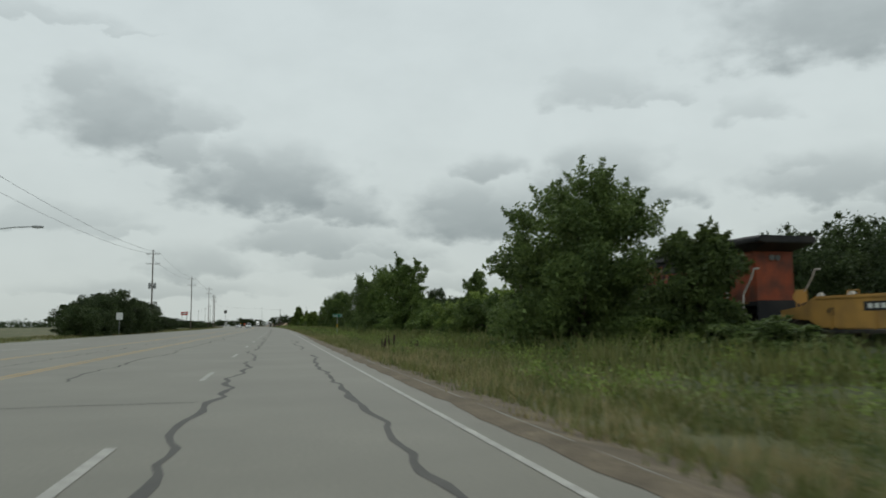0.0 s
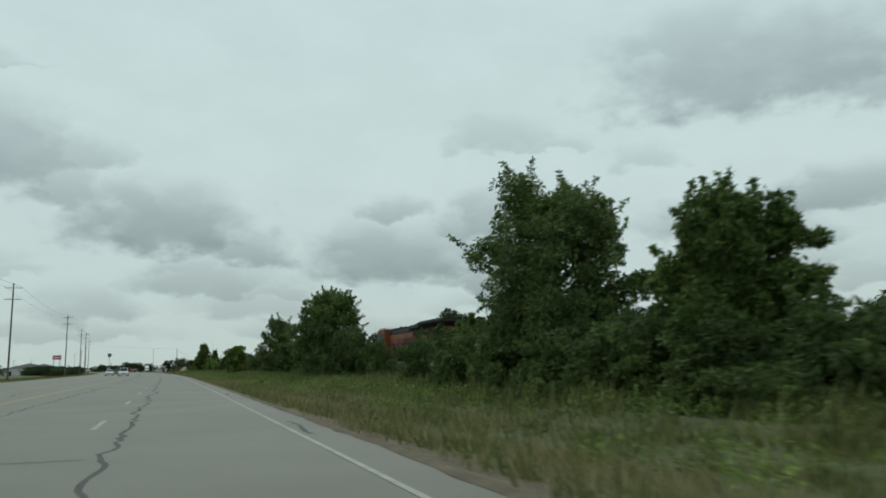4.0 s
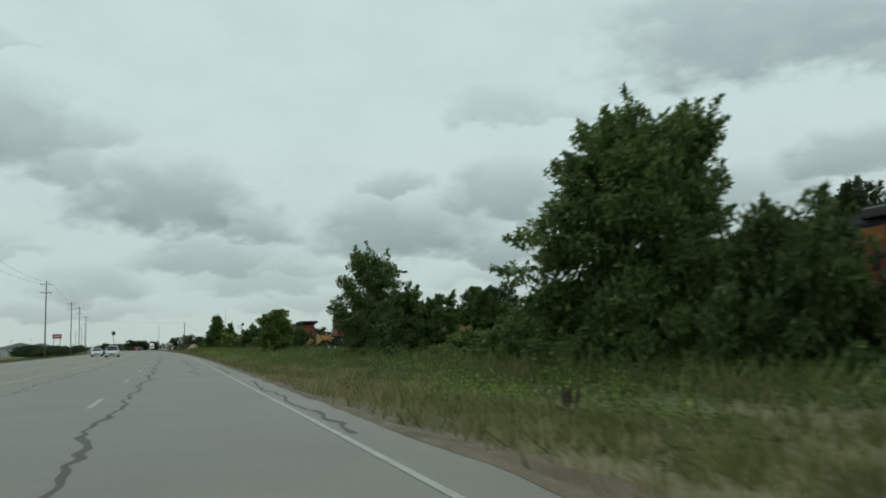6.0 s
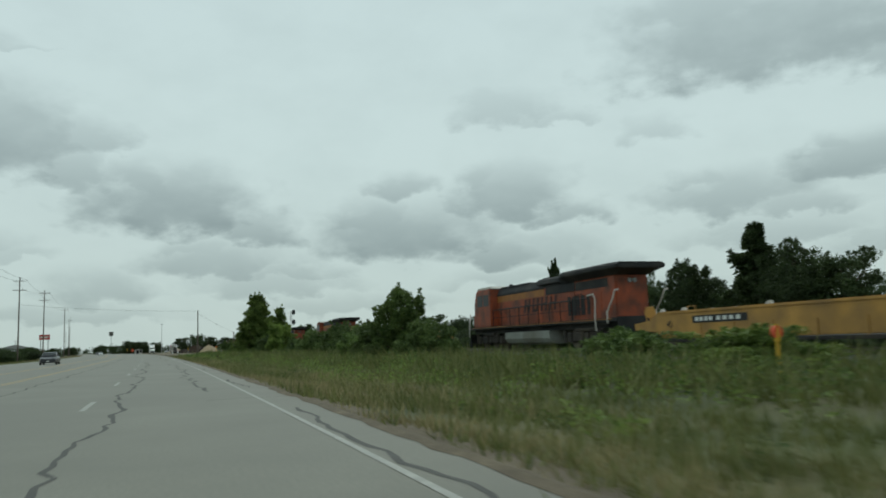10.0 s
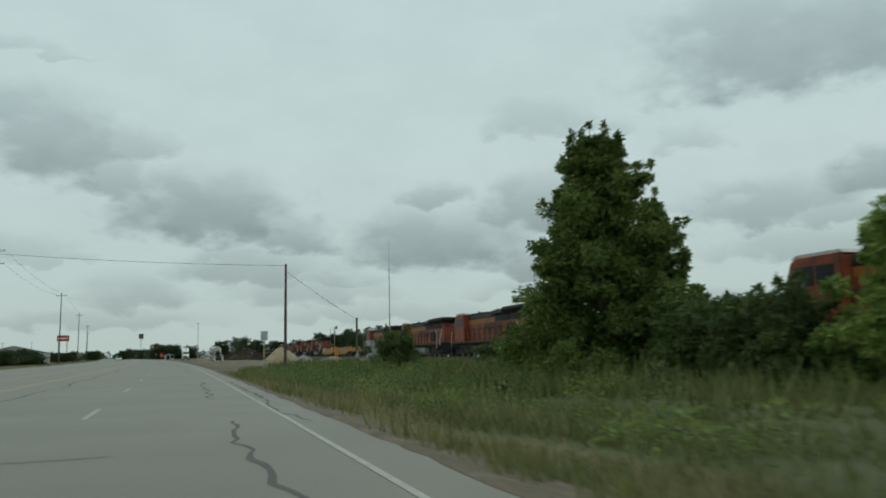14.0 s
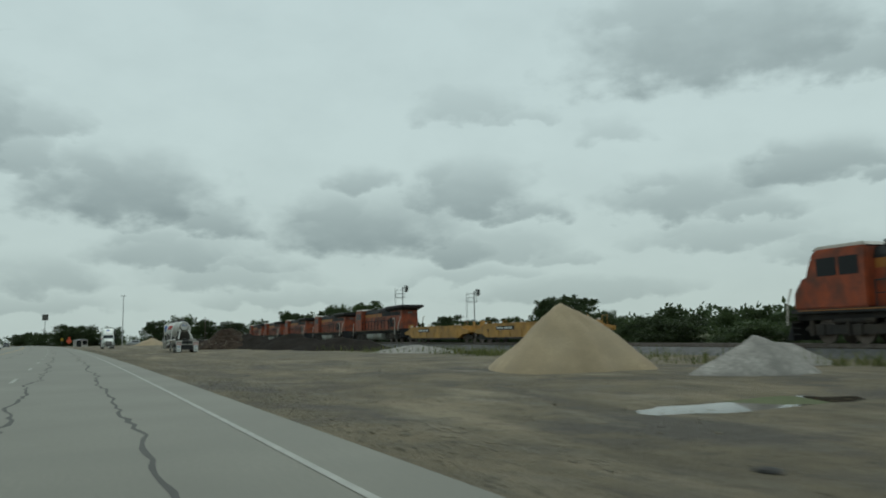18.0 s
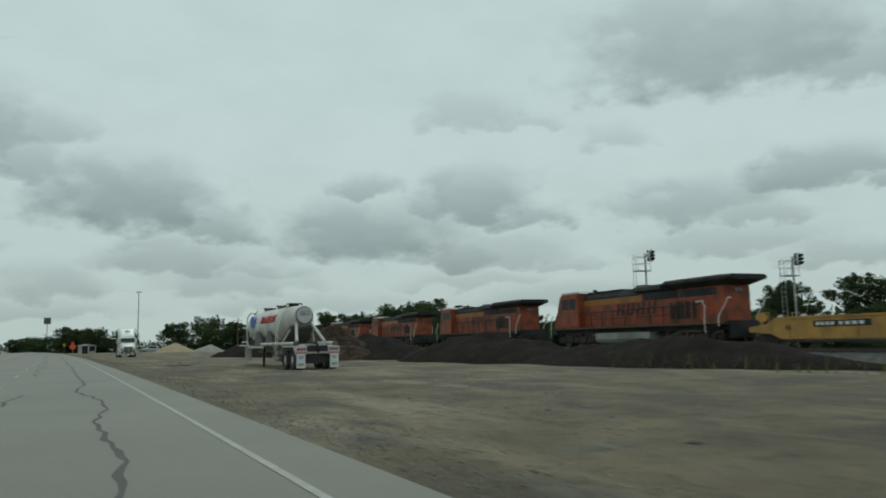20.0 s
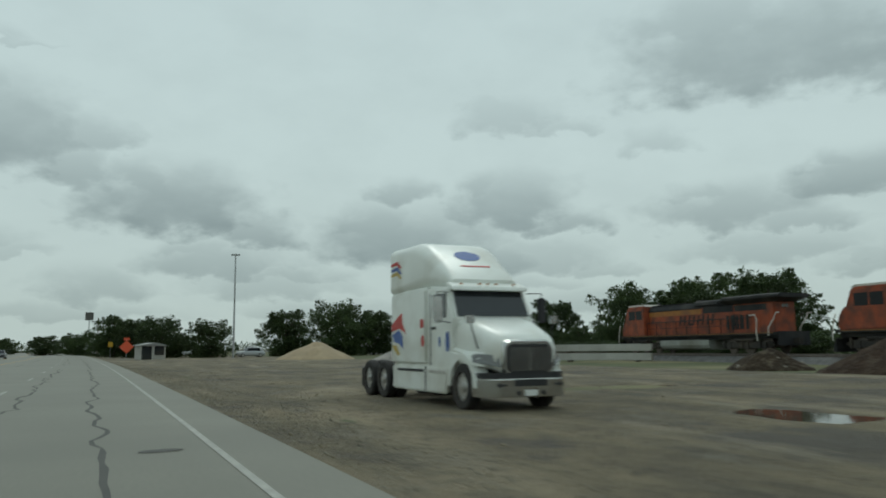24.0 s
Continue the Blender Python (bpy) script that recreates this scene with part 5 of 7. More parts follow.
    for y in (3.75, 4.15):
        lad.tube([(-1.26, y, 0.45), (-1.24, y, 2.2), (-1.0, y, 3.1), (-0.6, y, 3.6)], 0.025, 6)
    part("ladder", lad, ALU, tl)
    for k in range(9):
        z = 0.55 + 0.33 * k
        x = -1.25 if z < 2.2 else -1.25 + (z - 2.2) * 0.36
        part("ladder_rung", Geo().cyl((x, 3.75, z), (x, 4.15, z), 0.018, n=6), ALU, tl)
    ty, rm = wheel_mesh(0.52, 0.28, 0.3)
    for y in (0.85, 2.3):
        for x in (-1.05, -0.72, 0.72, 1.05):
            w = part("wheel", rm, ALU, tl, at=Matrix.Translation((x, y, 0.52)))
            part("tyre", ty, RUBBER, w)
        part("axle", Geo().cyl((-1.0, y, 0.52), (1.0, y, 0.52), 0.075, n=10), UNDER, tl)
        part("leaf_spring", Geo().box(-0.5, -0.4, y - 0.6, y + 0.6, 0.66, 0.74).box(0.4, 0.5, y - 0.6, y + 0.6, 0.66, 0.74), UNDER, tl)
    return tl


bulk_trailer(Matrix.Translation(P(530.6, 12.05, -0.2)) @ Matrix.Rotation(radians(heading(537)), 4, "Z"))
road_tractor(Matrix.Translation(P(606.1, 8.62, -0.2)) @ Matrix.Rotation(radians(heading(606) + 180 - 1), 4, "Z"))


# ---- road cracks ----
def crack(name, d0, s0, s1, amp, w0, seed, gap=0.0):
    rng = random.Random(seed)
    ss = np.arange(s0, s1, 0.45)
    v, f = [], []
    k = 0
    prev = False
    for s in ss:
        on = noise.noise((s * 0.045, seed, 1)) > gap
        d = d0 + amp * (noise.noise((s * 0.16, seed, 0)) * 1.3 + 0.55 * noise.noise((s * 0.7, seed, 5)) + 0.35 * noise.noise((s * 1.9, seed, 8)))
        w = w0 * (0.35 + 1.0 * abs(noise.noise((s * 0.6, seed, 3))) + rng.random() * 0.35)
        if on:
            for e in (-w / 2, w / 2):
                p = P(s, d + e + road_shift(s))
                v.append((p.x, p.y, 0.003))
            if prev:
                f.append((k - 2, k - 1, k + 1, k))
            k += 2
        prev = on
    me = bpy.data.meshes.new(name)
    me.from_pydata(v, [], f)
    me.materials.append(TAR)
    tagged(new(name, me), "dark meandering tar-sealed crack in the concrete", "road crack", kind="structure")


crack("road_crack", -0.95, -20, 330, 0.42, 0.13, 3, -0.6)
crack("road_crack", 1.2, -20, 60, 0.3, 0.13, 7, -0.5)
crack("road_crack", 1.1, 180, 420, 0.5, 0.12, 8, -0.05)
crack("road_crack", 2.35, 60, 420, 0.3, 0.11, 18, 0.0)
crack("road_crack", -4.6, -20, 420, 0.35, 0.12, 9, -0.35)
crack("road_crack", -8.0, -20, 420, 0.5, 0.1, 12, 0.0)
crack("road_crack", 0.8, 430, 720, 0.3, 0.1, 14, -0.5)
crack("road_crack", -0.9, 440, 720, 0.45, 0.11, 15, -0.15)
crack("road_crack", -4.4, 430, 720, 0.4, 0.1, 16, -0.1)
for i, s0 in enumerate((12.4, 45, 73, 109, 148, 187, 196.5, 228, 262, 305, 352, 402, 470, 520, 588)):
    g = Geo()
    pts = []
    d0, d1 = ((-7.5, -1.2), (-5.4, -0.6), (0.9, 2.9))[i % 3]
    nn = 12
    for k in range(nn + 1):
        d = d0 + (d1 - d0) * k / nn
        p = P(s0 + 0.3 * noise.noise((d * 0.9, i, 2)), d + road_shift(s0), 0.003)
        pts.append(p)
    vs = [(p.x, p.y - 0.025, 0.003) for p in pts] + [(p.x, p.y + 0.025 + 0.02 * (k % 2), 0.003) for k, p in enumerate(pts)]
    g.add(vs, [(k, k + 1, nn + 2 + k, nn + 1 + k) for k in range(nn)])
    tagged(part("road_crack", g, TAR), "dark sealed crack running across the concrete", "road crack", kind="structure")

for x, y, turn in ((-15.6, 550.2, 4), (-21.2, 600.2, 12)):
    n = 18
    rim = [(0.27 * math.cos(2 * math.pi * i / n) * (1 + 0.25 * noise.noise((i * 0.9, y, 0))), 0.14 * math.sin(2 * math.pi * i / n) * (1 + 0.3 * noise.noise((i * 0.7, x, 4))), 0.0) for i in range(n)]
    ob = part("tar_patch", Geo().add(rim, [tuple(range(n))]), TAR, at=pose(x, y, 0.007, 0, 0, turn))
    tagged(ob, "small dark tar patch on the concrete", "road patch", kind="structure")

# ---- heaps ----
SAND = mat("tan_sand", (0.36, 0.28, 0.175), 0.95, var=0.25, scale=0.9, fine=16, bump=0.04, dirt=(0.3, 0.24, 0.16))
GRAVEL = mat("grey_gravel", (0.3, 0.28, 0.25), 0.95, var=0.4, scale=1.5, fine=9, bump=0.06)
MULCH = mat("dark_mulch", (0.022, 0.017, 0.013), 1.0, var=0.5, scale=1.2, fine=6, bump=0.12, spec=0.1)
RUBBLE = mat("brown_rubble", (0.046, 0.033, 0.021), 1.0, var=0.55, scale=1.3, fine=5, bump=0.16, dirt=(0.1, 0.082, 0.058), dirt_scale=2.8, dirt_amount=0.25, spec=0.15)
SOIL_HEAP = mat("reddish_brown_soil", (0.042, 0.027, 0.018), 1.0, var=0.5, scale=1.1, fine=6, bump=0.12, dirt=(0.075, 0.056, 0.04), dirt_scale=1.8, dirt_amount=0.3, spec=0.15)
CALICHE = mat("pale_caliche", (0.4, 0.345, 0.25), 0.95, var=0.2, scale=0.8, fine=14, bump=0.04)
STONE = mat("broken_concrete", (0.23, 0.205, 0.165), 0.9, var=0.35, scale=3)


def heap(name, x, y, rx, ry, h, material, label, seed, rough=0.16, turn=0.0, peak=1.15, z=-0.25, stones=0, category="heap"):
    """A slumped heap: radial sheet with gullies and lumps."""
    g = Geo()
    nr, na = 14, 40
    vs = [(0, 0, h)]
    for i in range(1, nr + 1):
        k = i / nr
        for j in range(na):
            a = 2 * math.pi * j / na
            q = 1 + 0.2 * noise.noise((math.cos(a) * 1.4, math.sin(a) * 1.4, seed)) + 0.1 * noise.noise((math.cos(a) * 4, math.sin(a) * 4, seed))
            px, py = math.cos(a) * rx * k * q, math.sin(a) * ry * k * q
            zz = h * max(0, (1 - k ** peak)) * (1 + rough * 1.6 * noise.noise((px * 0.5, py * 0.5, seed + 3)))
            zz += h * rough * 0.4 * noise.noise((px * 1.7, py * 1.7, seed)) * (1 - k) + (0.0 if i < nr else -0.1)
            vs.append((px, py, zz))
    fs = [(0, 1 + j, 1 + (j + 1) % na) for j in range(na)]
    for i in range(nr - 1):
        for j in range(na):
            a, b = 1 + i * na + j, 1 + i * na + (j + 1) % na
            fs.append((a, a + na, b + na, b))
    g.add(vs, fs)
    me = mesh_of(name, g, flat=False, angle=80)
    me.materials.append(material)
    ob = new(name, me)
    ob.matrix_basis = Matrix.Translation((x, y, z)) @ Matrix.Rotation(radians(turn), 4, "Z")
    tagged(ob, label, category)
    rng = random.Random(seed)
    lumps = [mesh_of("rubble_lump", Geo().loft([[(math.cos(t) * rng.uniform(0.7, 1.2), math.sin(t) * rng.uniform(0.7, 1.2), dz) for t in (0, 1.2, 2.4, 3.8, 5.1)] for dz in (-0.5, 0.4)])) for _ in range(6 if stones else 0)]
    for i in range(stones):
        k, a = rng.random() ** 0.5 * 0.95, rng.random() * 6.283
        r = 0.03 + 0.15 * rng.random() ** 2.6
        px, py = math.cos(a) * rx * k, math.sin(a) * ry * k
        part("rubble_lump", lumps[i % 6], STONE, ob, at=Matrix.Translation((px, py, h * (1 - k ** peak) * 0.9 + 0.02)) @ Matrix.Rotation(rng.random() * 3, 4, "Z") @ Matrix.Rotation(rng.random() * 1.2, 4, "X") @ Matrix.Scale(r, 4))
    return ob


heap("sand_heap", 6.0, 466.3, 3.4, 3.4, 2.5, SAND, "tan cone-shaped heap of sand on the dirt lot", 31, 0.17, peak=1.2)
heap("gravel_heap", 8.6, 459.5, 2.2, 1.8, 1.25, GRAVEL, "small grey heap of gravel beside the sand", 32, 0.2)
heap("gravel_heap", 13.5, 463.5, 3.0, 1.8, 0.9, GRAVEL, "low grey heap of gravel on the lot", 33, 0.25)
heap("caliche_pad", 17.4, 443.3, 6.0, 4.4, 0.55, CALICHE, "low pale caliche pad under the equipment hut", 34, 0.1, peak=3.2, category="ground pad")
heap("mulch_heap", 11.2, 521.0, 3.6, 11.0, 1.5, MULCH, "long low dark-brown heap of mulch along the lot", 35, 0.2, turn=14)
heap("mulch_heap", 9.2, 538.0, 4.4, 11.0, 1.75, MULCH, "long dark-brown heap of mulch along the lot", 36, 0.18, turn=8, peak=1.7)
heap("mulch_heap", 6.6, 556.0, 4.6, 11.0, 2.2, MULCH, "long dark-brown heap of mulch with an uneven crest", 37, 0.2, turn=10)
heap("mulch_heap", 0.3, 581.5, 3.6, 10.8, 1.6, MULCH, "long dark-brown heap of mulch with an uneven crest", 38, 0.2, turn=20, peak=2.0)
heap("rubble_heap", 4.7, 562.6, 5.0, 5.8, 2.9, RUBBLE, "steep brown heap of soil and broken rubble", 39, 0.26, stones=290)
heap("rubble_heap", 3.2, 555.5, 5.0, 6.2, 2.75, SOIL_HEAP, "steep dark reddish-brown heap of soil with rubble lumps", 46, 0.24, stones=120)
heap("rubble_heap", 6.0, 572.0, 5.0, 5.5, 2.7, RUBBLE, "brown heap of soil and broken rubble", 45, 0.2, stones=50)
heap("rubble_heap", 11.3, 616.3, 4.2, 4.6, 1.95, SOIL_HEAP, "reddish-brown heap of soil beyond the truck", 40, 0.22, stones=30)
heap("rubble_heap", 9.5, 623.8, 2.2, 2.4, 1.2, RUBBLE, "small brown heap of soil beside a larger one", 44, 0.3, stones=25)
heap("sand_heap", -4.5, 688.0, 5.0, 5.0, 2.3, SAND, "orange-tan heap of sand far across the lot", 41, 0.12)
heap("gravel_heap", 2.0, 668.0, 4.0, 4.0, 1.7, GRAVEL, "grey heap of gravel beside the concrete beams", 42, 0.1)
heap("ballast_heap", 12.0, 500.0, 2.0, 7.0, 0.7, GRAVEL, "low grey windrow of ballast stone", 43, 0.25, turn=12)

# ---- litter on the lot ----
BAG = mat("white_plastic_film", (0.72, 0.73, 0.72), 0.4, var=0.08)
CHUNK = mat("broken_asphalt", (0.05, 0.047, 0.043), 0.9, var=0.4, scale=6)


def litter(name, x, y, r, flat, material, label, category, seed):
    """A crumpled lump: a coarse ball pushed in and out."""
    n = 9
    rings = []
    for k, t in enumerate((0.12, 0.3, 0.5, 0.7, 0.9)):
        q = [r * math.sin(math.pi * t) * (1 + 0.45 * noise.noise((i * 1.3, k * 1.1, seed))) for i in range(n)]
        rings.append([(q[i] * math.cos(2 * math.pi * i / n), q[i] * math.sin(2 * math.pi * i / n), r * flat * (1 - math.cos(math.pi * t)) / 2) for i in range(n)])
    ob = part(name, Geo().loft(rings), material, at=Matrix.Translation((x, y, -0.21)), flat=False)
    tagged(ob, label, category)


litter("plastic_bag", 14.7, 521.6, 0.24, 1.3, BAG, "crumpled white plastic bag at the foot of a mulch heap", "litter", 1)
for k, (x, y, r) in enumerate(((-2.7, 425.9, 0.16), (-1.2, 426.4, 0.12), (-3.6, 447.0, 0.14), (-5.4, 470.0, 0.13), (-6.0, 499.0, 0.12), (-9.5, 556.5, 0.13))):
    litter("asphalt_chunk", x, y, r, 0.6, CHUNK, "dark broken lump of asphalt on the dirt lot", "rubble", 5 + k)

# ---- puddles ----
WATER = bpy.data.materials.new("muddy_water")
WATER.use_nodes = True
_b = WATER.node_tree.nodes["Principled BSDF"]
_b.inputs["Base Color"].default_value = (0.06, 0.05, 0.036, 1)
_b.inputs["Roughness"].default_value = 0.05
_b.inputs["IOR"].default_value = 1.33
_b.inputs["Specular IOR Level"].default_value = 0.3


def puddle(s, d, rs, rd, seed):
    n = 36
    c = P(s, d + road_shift(s))
    vs = [(0, 0, 0)]
    for i in range(n):
        a = 2 * math.pi * i / n
        q = 1.1 + 0.1 * noise.noise((math.cos(a) * 1.3, math.sin(a) * 1.3, seed))
        vs.append((math.cos(a) * (rd + 0.5) * q, math.sin(a) * (rs + 0.5) * q, 0))
    g = Geo().add(vs, [(0, 1 + i, 1 + (i + 1) % n) for i in range(n)])
    ob = part("puddle", g, WATER, None, at=Matrix.Translation((c.x, c.y, -0.236)) @ Matrix.Rotation(radians(heading(s)), 4, "Z"))
    tagged(ob, "shallow muddy rain puddle on the dirt lot", "puddle", kind="structure")


for i, (s, d, rs, rd) in enumerate(PUDDLES):
    puddle(s, d, rs, rd, 60 + i)

# ---- equipment hut ----
HUT_GREY = mat("grey_painted_steel", (0.33, 0.34, 0.33), 0.5, 0.2, var=0.12, scale=1.2, dirt=(0.24, 0.24, 0.22), dirt_amount=0.3)


def hut():
    h = thing("equipment_hut", pose(15.7, 441.8, 0.16), "grey steel railway equipment hut on a pale caliche pad", "hut")
    part("shell", Geo().box(0, 2.5, 0, 3.2, 0.06, 2.55), HUT_GREY, h, bevel=0.02)
    part("skid", Geo().box(-0.03, 2.53, -0.03, 3.23, 0.0, 0.1), UNDER, h)
    part("roof_cap", Geo().prism_y([(-0.05, 2.55), (2.55, 2.55), (2.55, 2.6), (1.25, 2.68), (-0.05, 2.6)], -0.05, 3.25), HUT_GREY, h)
    d = part("door", Geo().box(0.35, 1.4, -0.03, 0.0, 0.2, 2.25), HUT_GREY, h, bevel=0.01)
    part("door_handle", Geo().box(0.45, 0.52, -0.08, -0.03, 1.18, 1.34), SIGN_WHITE, d, bevel=0.01)
    part("vent_hood", Geo().box(0.9, 1.7, -0.22, 0.02, 2.42, 2.66), SIGN_WHITE, h, "pale vent hood", bevel=0.02)
    for k in range(1, 4):
        part("panel_seam", Geo().box(-0.008, 0.0, 0.8 * k - 0.015, 0.8 * k + 0.015, 0.1, 2.5), HUT_GREY, h)
    part("notice", Geo().box(1.6, 1.9, -0.012, 0, 1.7, 1.85), SIGN_WHITE, h)


hut()

# ---- poles, wires, signs ----
POLE_WOOD = mat("weathered_pole_wood", (0.13, 0.105, 0.085), 0.9, var=0.3, scale=1.5, fine=25, bump=0.01)
GALV = mat("galvanised_steel", (0.36, 0.37, 0.37), 0.45, 0.6, var=0.15)
SIGN_GREEN = mat("green_sign_sheeting", (0.02, 0.16, 0.1), 0.45, var=0.08)
SIGN_ORANGE = mat("orange_red_sign_sheeting", (0.65, 0.1, 0.04), 0.5, var=0.08)
SIGN_RED = mat("red_sign_panel", (0.45, 0.05, 0.04), 0.5, var=0.1)
SIGN_YELLOW = mat("yellow_marker_plastic", (0.6, 0.36, 0.03), 0.5, var=0.1)
WIRE = mat("dark_wire", (0.05, 0.05, 0.05), 0.6, var=0.1)
TEAL = mat("pale_teal_plastic", (0.2, 0.45, 0.42), 0.5, var=0.1)


def power_pole(m, h, arms, label="tall wooden power pole with crossarms"):
    p = thing("power_pole", m, label, "power pole", "power poles")
    part("shaft", Geo().cyl((0, 0, -0.3), (0, 0, h), 0.17 if h > 12 else 0.15, 0.1, n=10), POLE_WOOD, p, flat=False)
    for k in range(arms):
        z = h - 0.8 - 1.9 * k
        a = part("crossarm", Geo().box(-1.2, 1.2, -0.05, 0.05, z - 0.05, z + 0.05), POLE_WOOD, p, bevel=0.01)
        for x in (-1.2, -0.5, 0.5, 1.2):
            part("insulator", Geo().cyl((x, 0, z + 0.07), (x, 0, z + 0.3), 0.06, 0.04, n=8), GALV, a)
    return p


def wire(a, b, sag, label="thin dark overhead wire", r=0.016):
    a, b = Vector(a), Vector(b)
    pts = []
    for i in range(13):
        k = i / 12
        pts.append(a.lerp(b, k) - Vector((0, 0, sag * 4 * k * (1 - k))))
    tagged(part("overhead_wire", Geo().tube(pts, r, 5), WIRE), label, "wire")


def local(s, d, z=None, turn=0.0):
    return Matrix.Translation(P(s, d, float(ground_z(s, d)) - 0.05 if z is None else z)) @ Matrix.Rotation(radians(heading(s) + turn), 4, "Z")


POLES = [(55, -23.5, 14.5), (150, -23.0, 15.6), (240, -24.5, 16.2), (340, -24.7, 17.6), (420, -25, 17.5), (470, -25, 18.5), (560, -25, 18.5), (650, -26, 18), (760, -26, 18), (880, -26, 18)]
prev = None
for i, (s, d, h) in enumerate(POLES):
    power_pole(local(s, d), h, 2 if i < 6 else 1)
    if i == 1:
        t = thing("transformer", local(s, d), "grey transformer cans on a power pole", "transformer")
        for x in (-0.45, 0.45):
            part("can", Geo().cyl((x, 0, 8.2), (x, 0, 9.3), 0.26, n=14), GALV, t)
        part("bracket", Geo().box(-0.7, 0.7, -0.05, 0.05, 8.6, 8.7), GALV, t)
    for off in (-1.2, 1.2):
        top = P(s, d + off, h - 0.75)
        if prev:
            wire(prev[0] if off < 0 else prev[1], top, 1.1)
        if off < 0:
            nxt = [top]
        else:
            nxt.append(top)
    prev = nxt
for s, d, h in ((760, 4, 8), (830, 14, 9), (905, 8, 9), (700, 46, 9), (820, 60, 11), (940, -60, 14), (905, -75, 13)):
    power_pole(local(s, d), h, 1, "distant wooden utility pole with a crossarm")

# pole beside the lot entrance, with wire over the road and guy wire
power_pole(Matrix.Translation((1.95, 411.2, -0.2)) @ Matrix.Rotation(radians(80), 4, "Z"), 9.55, 0, "tall dark wooden pole beside the lot entrance")
wire((1.95, 411.2, 9.2), P(420, -25, 11.6), 0.4)
wire((1.95, 411.2, 8.7), (9.7, 418.2, 4.55), 0.15, "thin guy wire between two poles")
sp = thing("service_pole", Matrix.Translation((9.7, 418.2, -0.15)), "short wooden service pole with a meter box", "power pole")
part("shaft", Geo().cyl((0, 0, -0.3), (0, 0, 4.85), 0.12, 0.1, n=10), POLE_WOOD, sp, flat=False)
part("meter_box", Geo().box(-0.2, 0.2, -0.26, -0.1, 0.7, 1.15).cyl((0, -0.18, 1.15), (0, -0.18, 1.5), 0.1, n=12), GALV, sp, "grey meter box", bevel=0.01)
part("bracket", Geo().cyl((-0.3, 0, 4.4), (0.1, 0, 4.55), 0.03, n=6), GALV, sp)

am = thing("antenna_mast", Matrix.Translation((16.3, 432.4, -0.1)), "tall thin grey antenna mast", "mast")
part("shaft", Geo().cyl((0, 0, 0), (0, 0, 6), 0.085, 0.075, n=10).cyl((0, 0, 6), (0, 0, 11.5), 0.055, 0.05, n=8), GALV, am, flat=False)
part("whip", Geo().cyl((0, 0, 11.5), (0, 0, 15.2), 0.025, 0.015, n=6), GALV, am)
part("base_collar", Geo().cyl((0, 0, 0), (0, 0, 0.9), 0.13, n=10), GALV, am)
mt = thing("light_mast", Matrix.Translation((-13.0, 716.0, -0.2)), "tall slim steel mast with a small top fitting", "mast")
part("shaft", Geo().cyl((0, 0, 0), (0, 0, 16.6), 0.16, 0.1, n=10), GALV, mt)
part("fitting", Geo().box(-0.7, 0.7, -0.15, 0.15, 16.5, 16.75), GALV, mt, bevel=0.03)


def sign_post(p, z0, z1):
    part("post", Geo().box(-0.035, 0.035, 0.02, 0.07, z0, z1), GALV, p)


def speed_sign():
    p = thing("speed_sign", local(409.2, 7.4, -0.2), "white speed limit sign on a grey steel post", "road sign")
    sign_post(p, -0.2, 3.3)
    pl = part("plate", Geo().box(-0.305, 0.305, 0.0, 0.015, 2.6, 3.4), SIGN_WHITE, p, bevel=0.004)
    rim = Geo()
    for x0, x1, z0, z1 in ((-0.28, 0.28, 3.36, 3.375), (-0.28, 0.28, 2.625, 2.64), (-0.285, -0.27, 2.625, 3.375), (0.27, 0.285, 2.625, 3.375)):
        rim.box(x0, x1, -0.004, 0.002, z0, z1)
    part("border", rim, SIGN_BLACK, pl)
    q = Matrix.Rotation(radians(90), 4, "X")
    words("lettering", "SPEED", 0.165, SIGN_BLACK, pl, Matrix.Translation((0, -0.004, 3.25)) @ q, 0.002)
    words("lettering", "LIMIT", 0.165, SIGN_BLACK, pl, Matrix.Translation((0, -0.004, 3.07)) @ q, 0.002)
    words("lettering", "50", 0.4, SIGN_BLACK, pl, Matrix.Translation((0, -0.004, 2.8)) @ q, 0.002)
    part("post_sleeve", Geo().box(-0.05, 0.05, 0.0, 0.085, 1.2, 1.9), SIGN_YELLOW, p, "yellow reflective sleeve")


speed_sign()


def town_sign():
    p = thing("distance_sign", local(102.4, 7.9, -0.2), "green distance sign with white lettering on one post", "road sign")
    sign_post(p, -0.3, 2.6)
    pl = part("plate", Geo().box(-0.64, 0.64, 0.0, 0.015, 2.36, 2.76), SIGN_GREEN, p, bevel=0.01)
    part("border", Geo().box(-0.62, 0.62, -0.003, 0.001, 2.735, 2.75).box(-0.62, 0.62, -0.003, 0.001, 2.37, 2.385).box(-0.625, -0.61, -0.003, 0.001, 2.37, 2.75).box(0.61, 0.625, -0.003, 0.001, 2.37, 2.75), SIGN_WHITE, pl)
    q = Matrix.Rotation(radians(90), 4, "X")
    words("lettering", "Sealy", 0.28, SIGN_WHITE, pl, Matrix.Translation((-0.22, -0.004, 2.55)) @ q, 0.002)
    words("lettering", "3", 0.28, SIGN_WHITE, pl, Matrix.Translation((0.48, -0.004, 2.55)) @ q, 0.002)
    part("post_sleeve", Geo().box(-0.05, 0.05, 0.0, 0.085, 1.0, 1.4), SIGN_YELLOW, p, "yellow reflective sleeve")


town_sign()


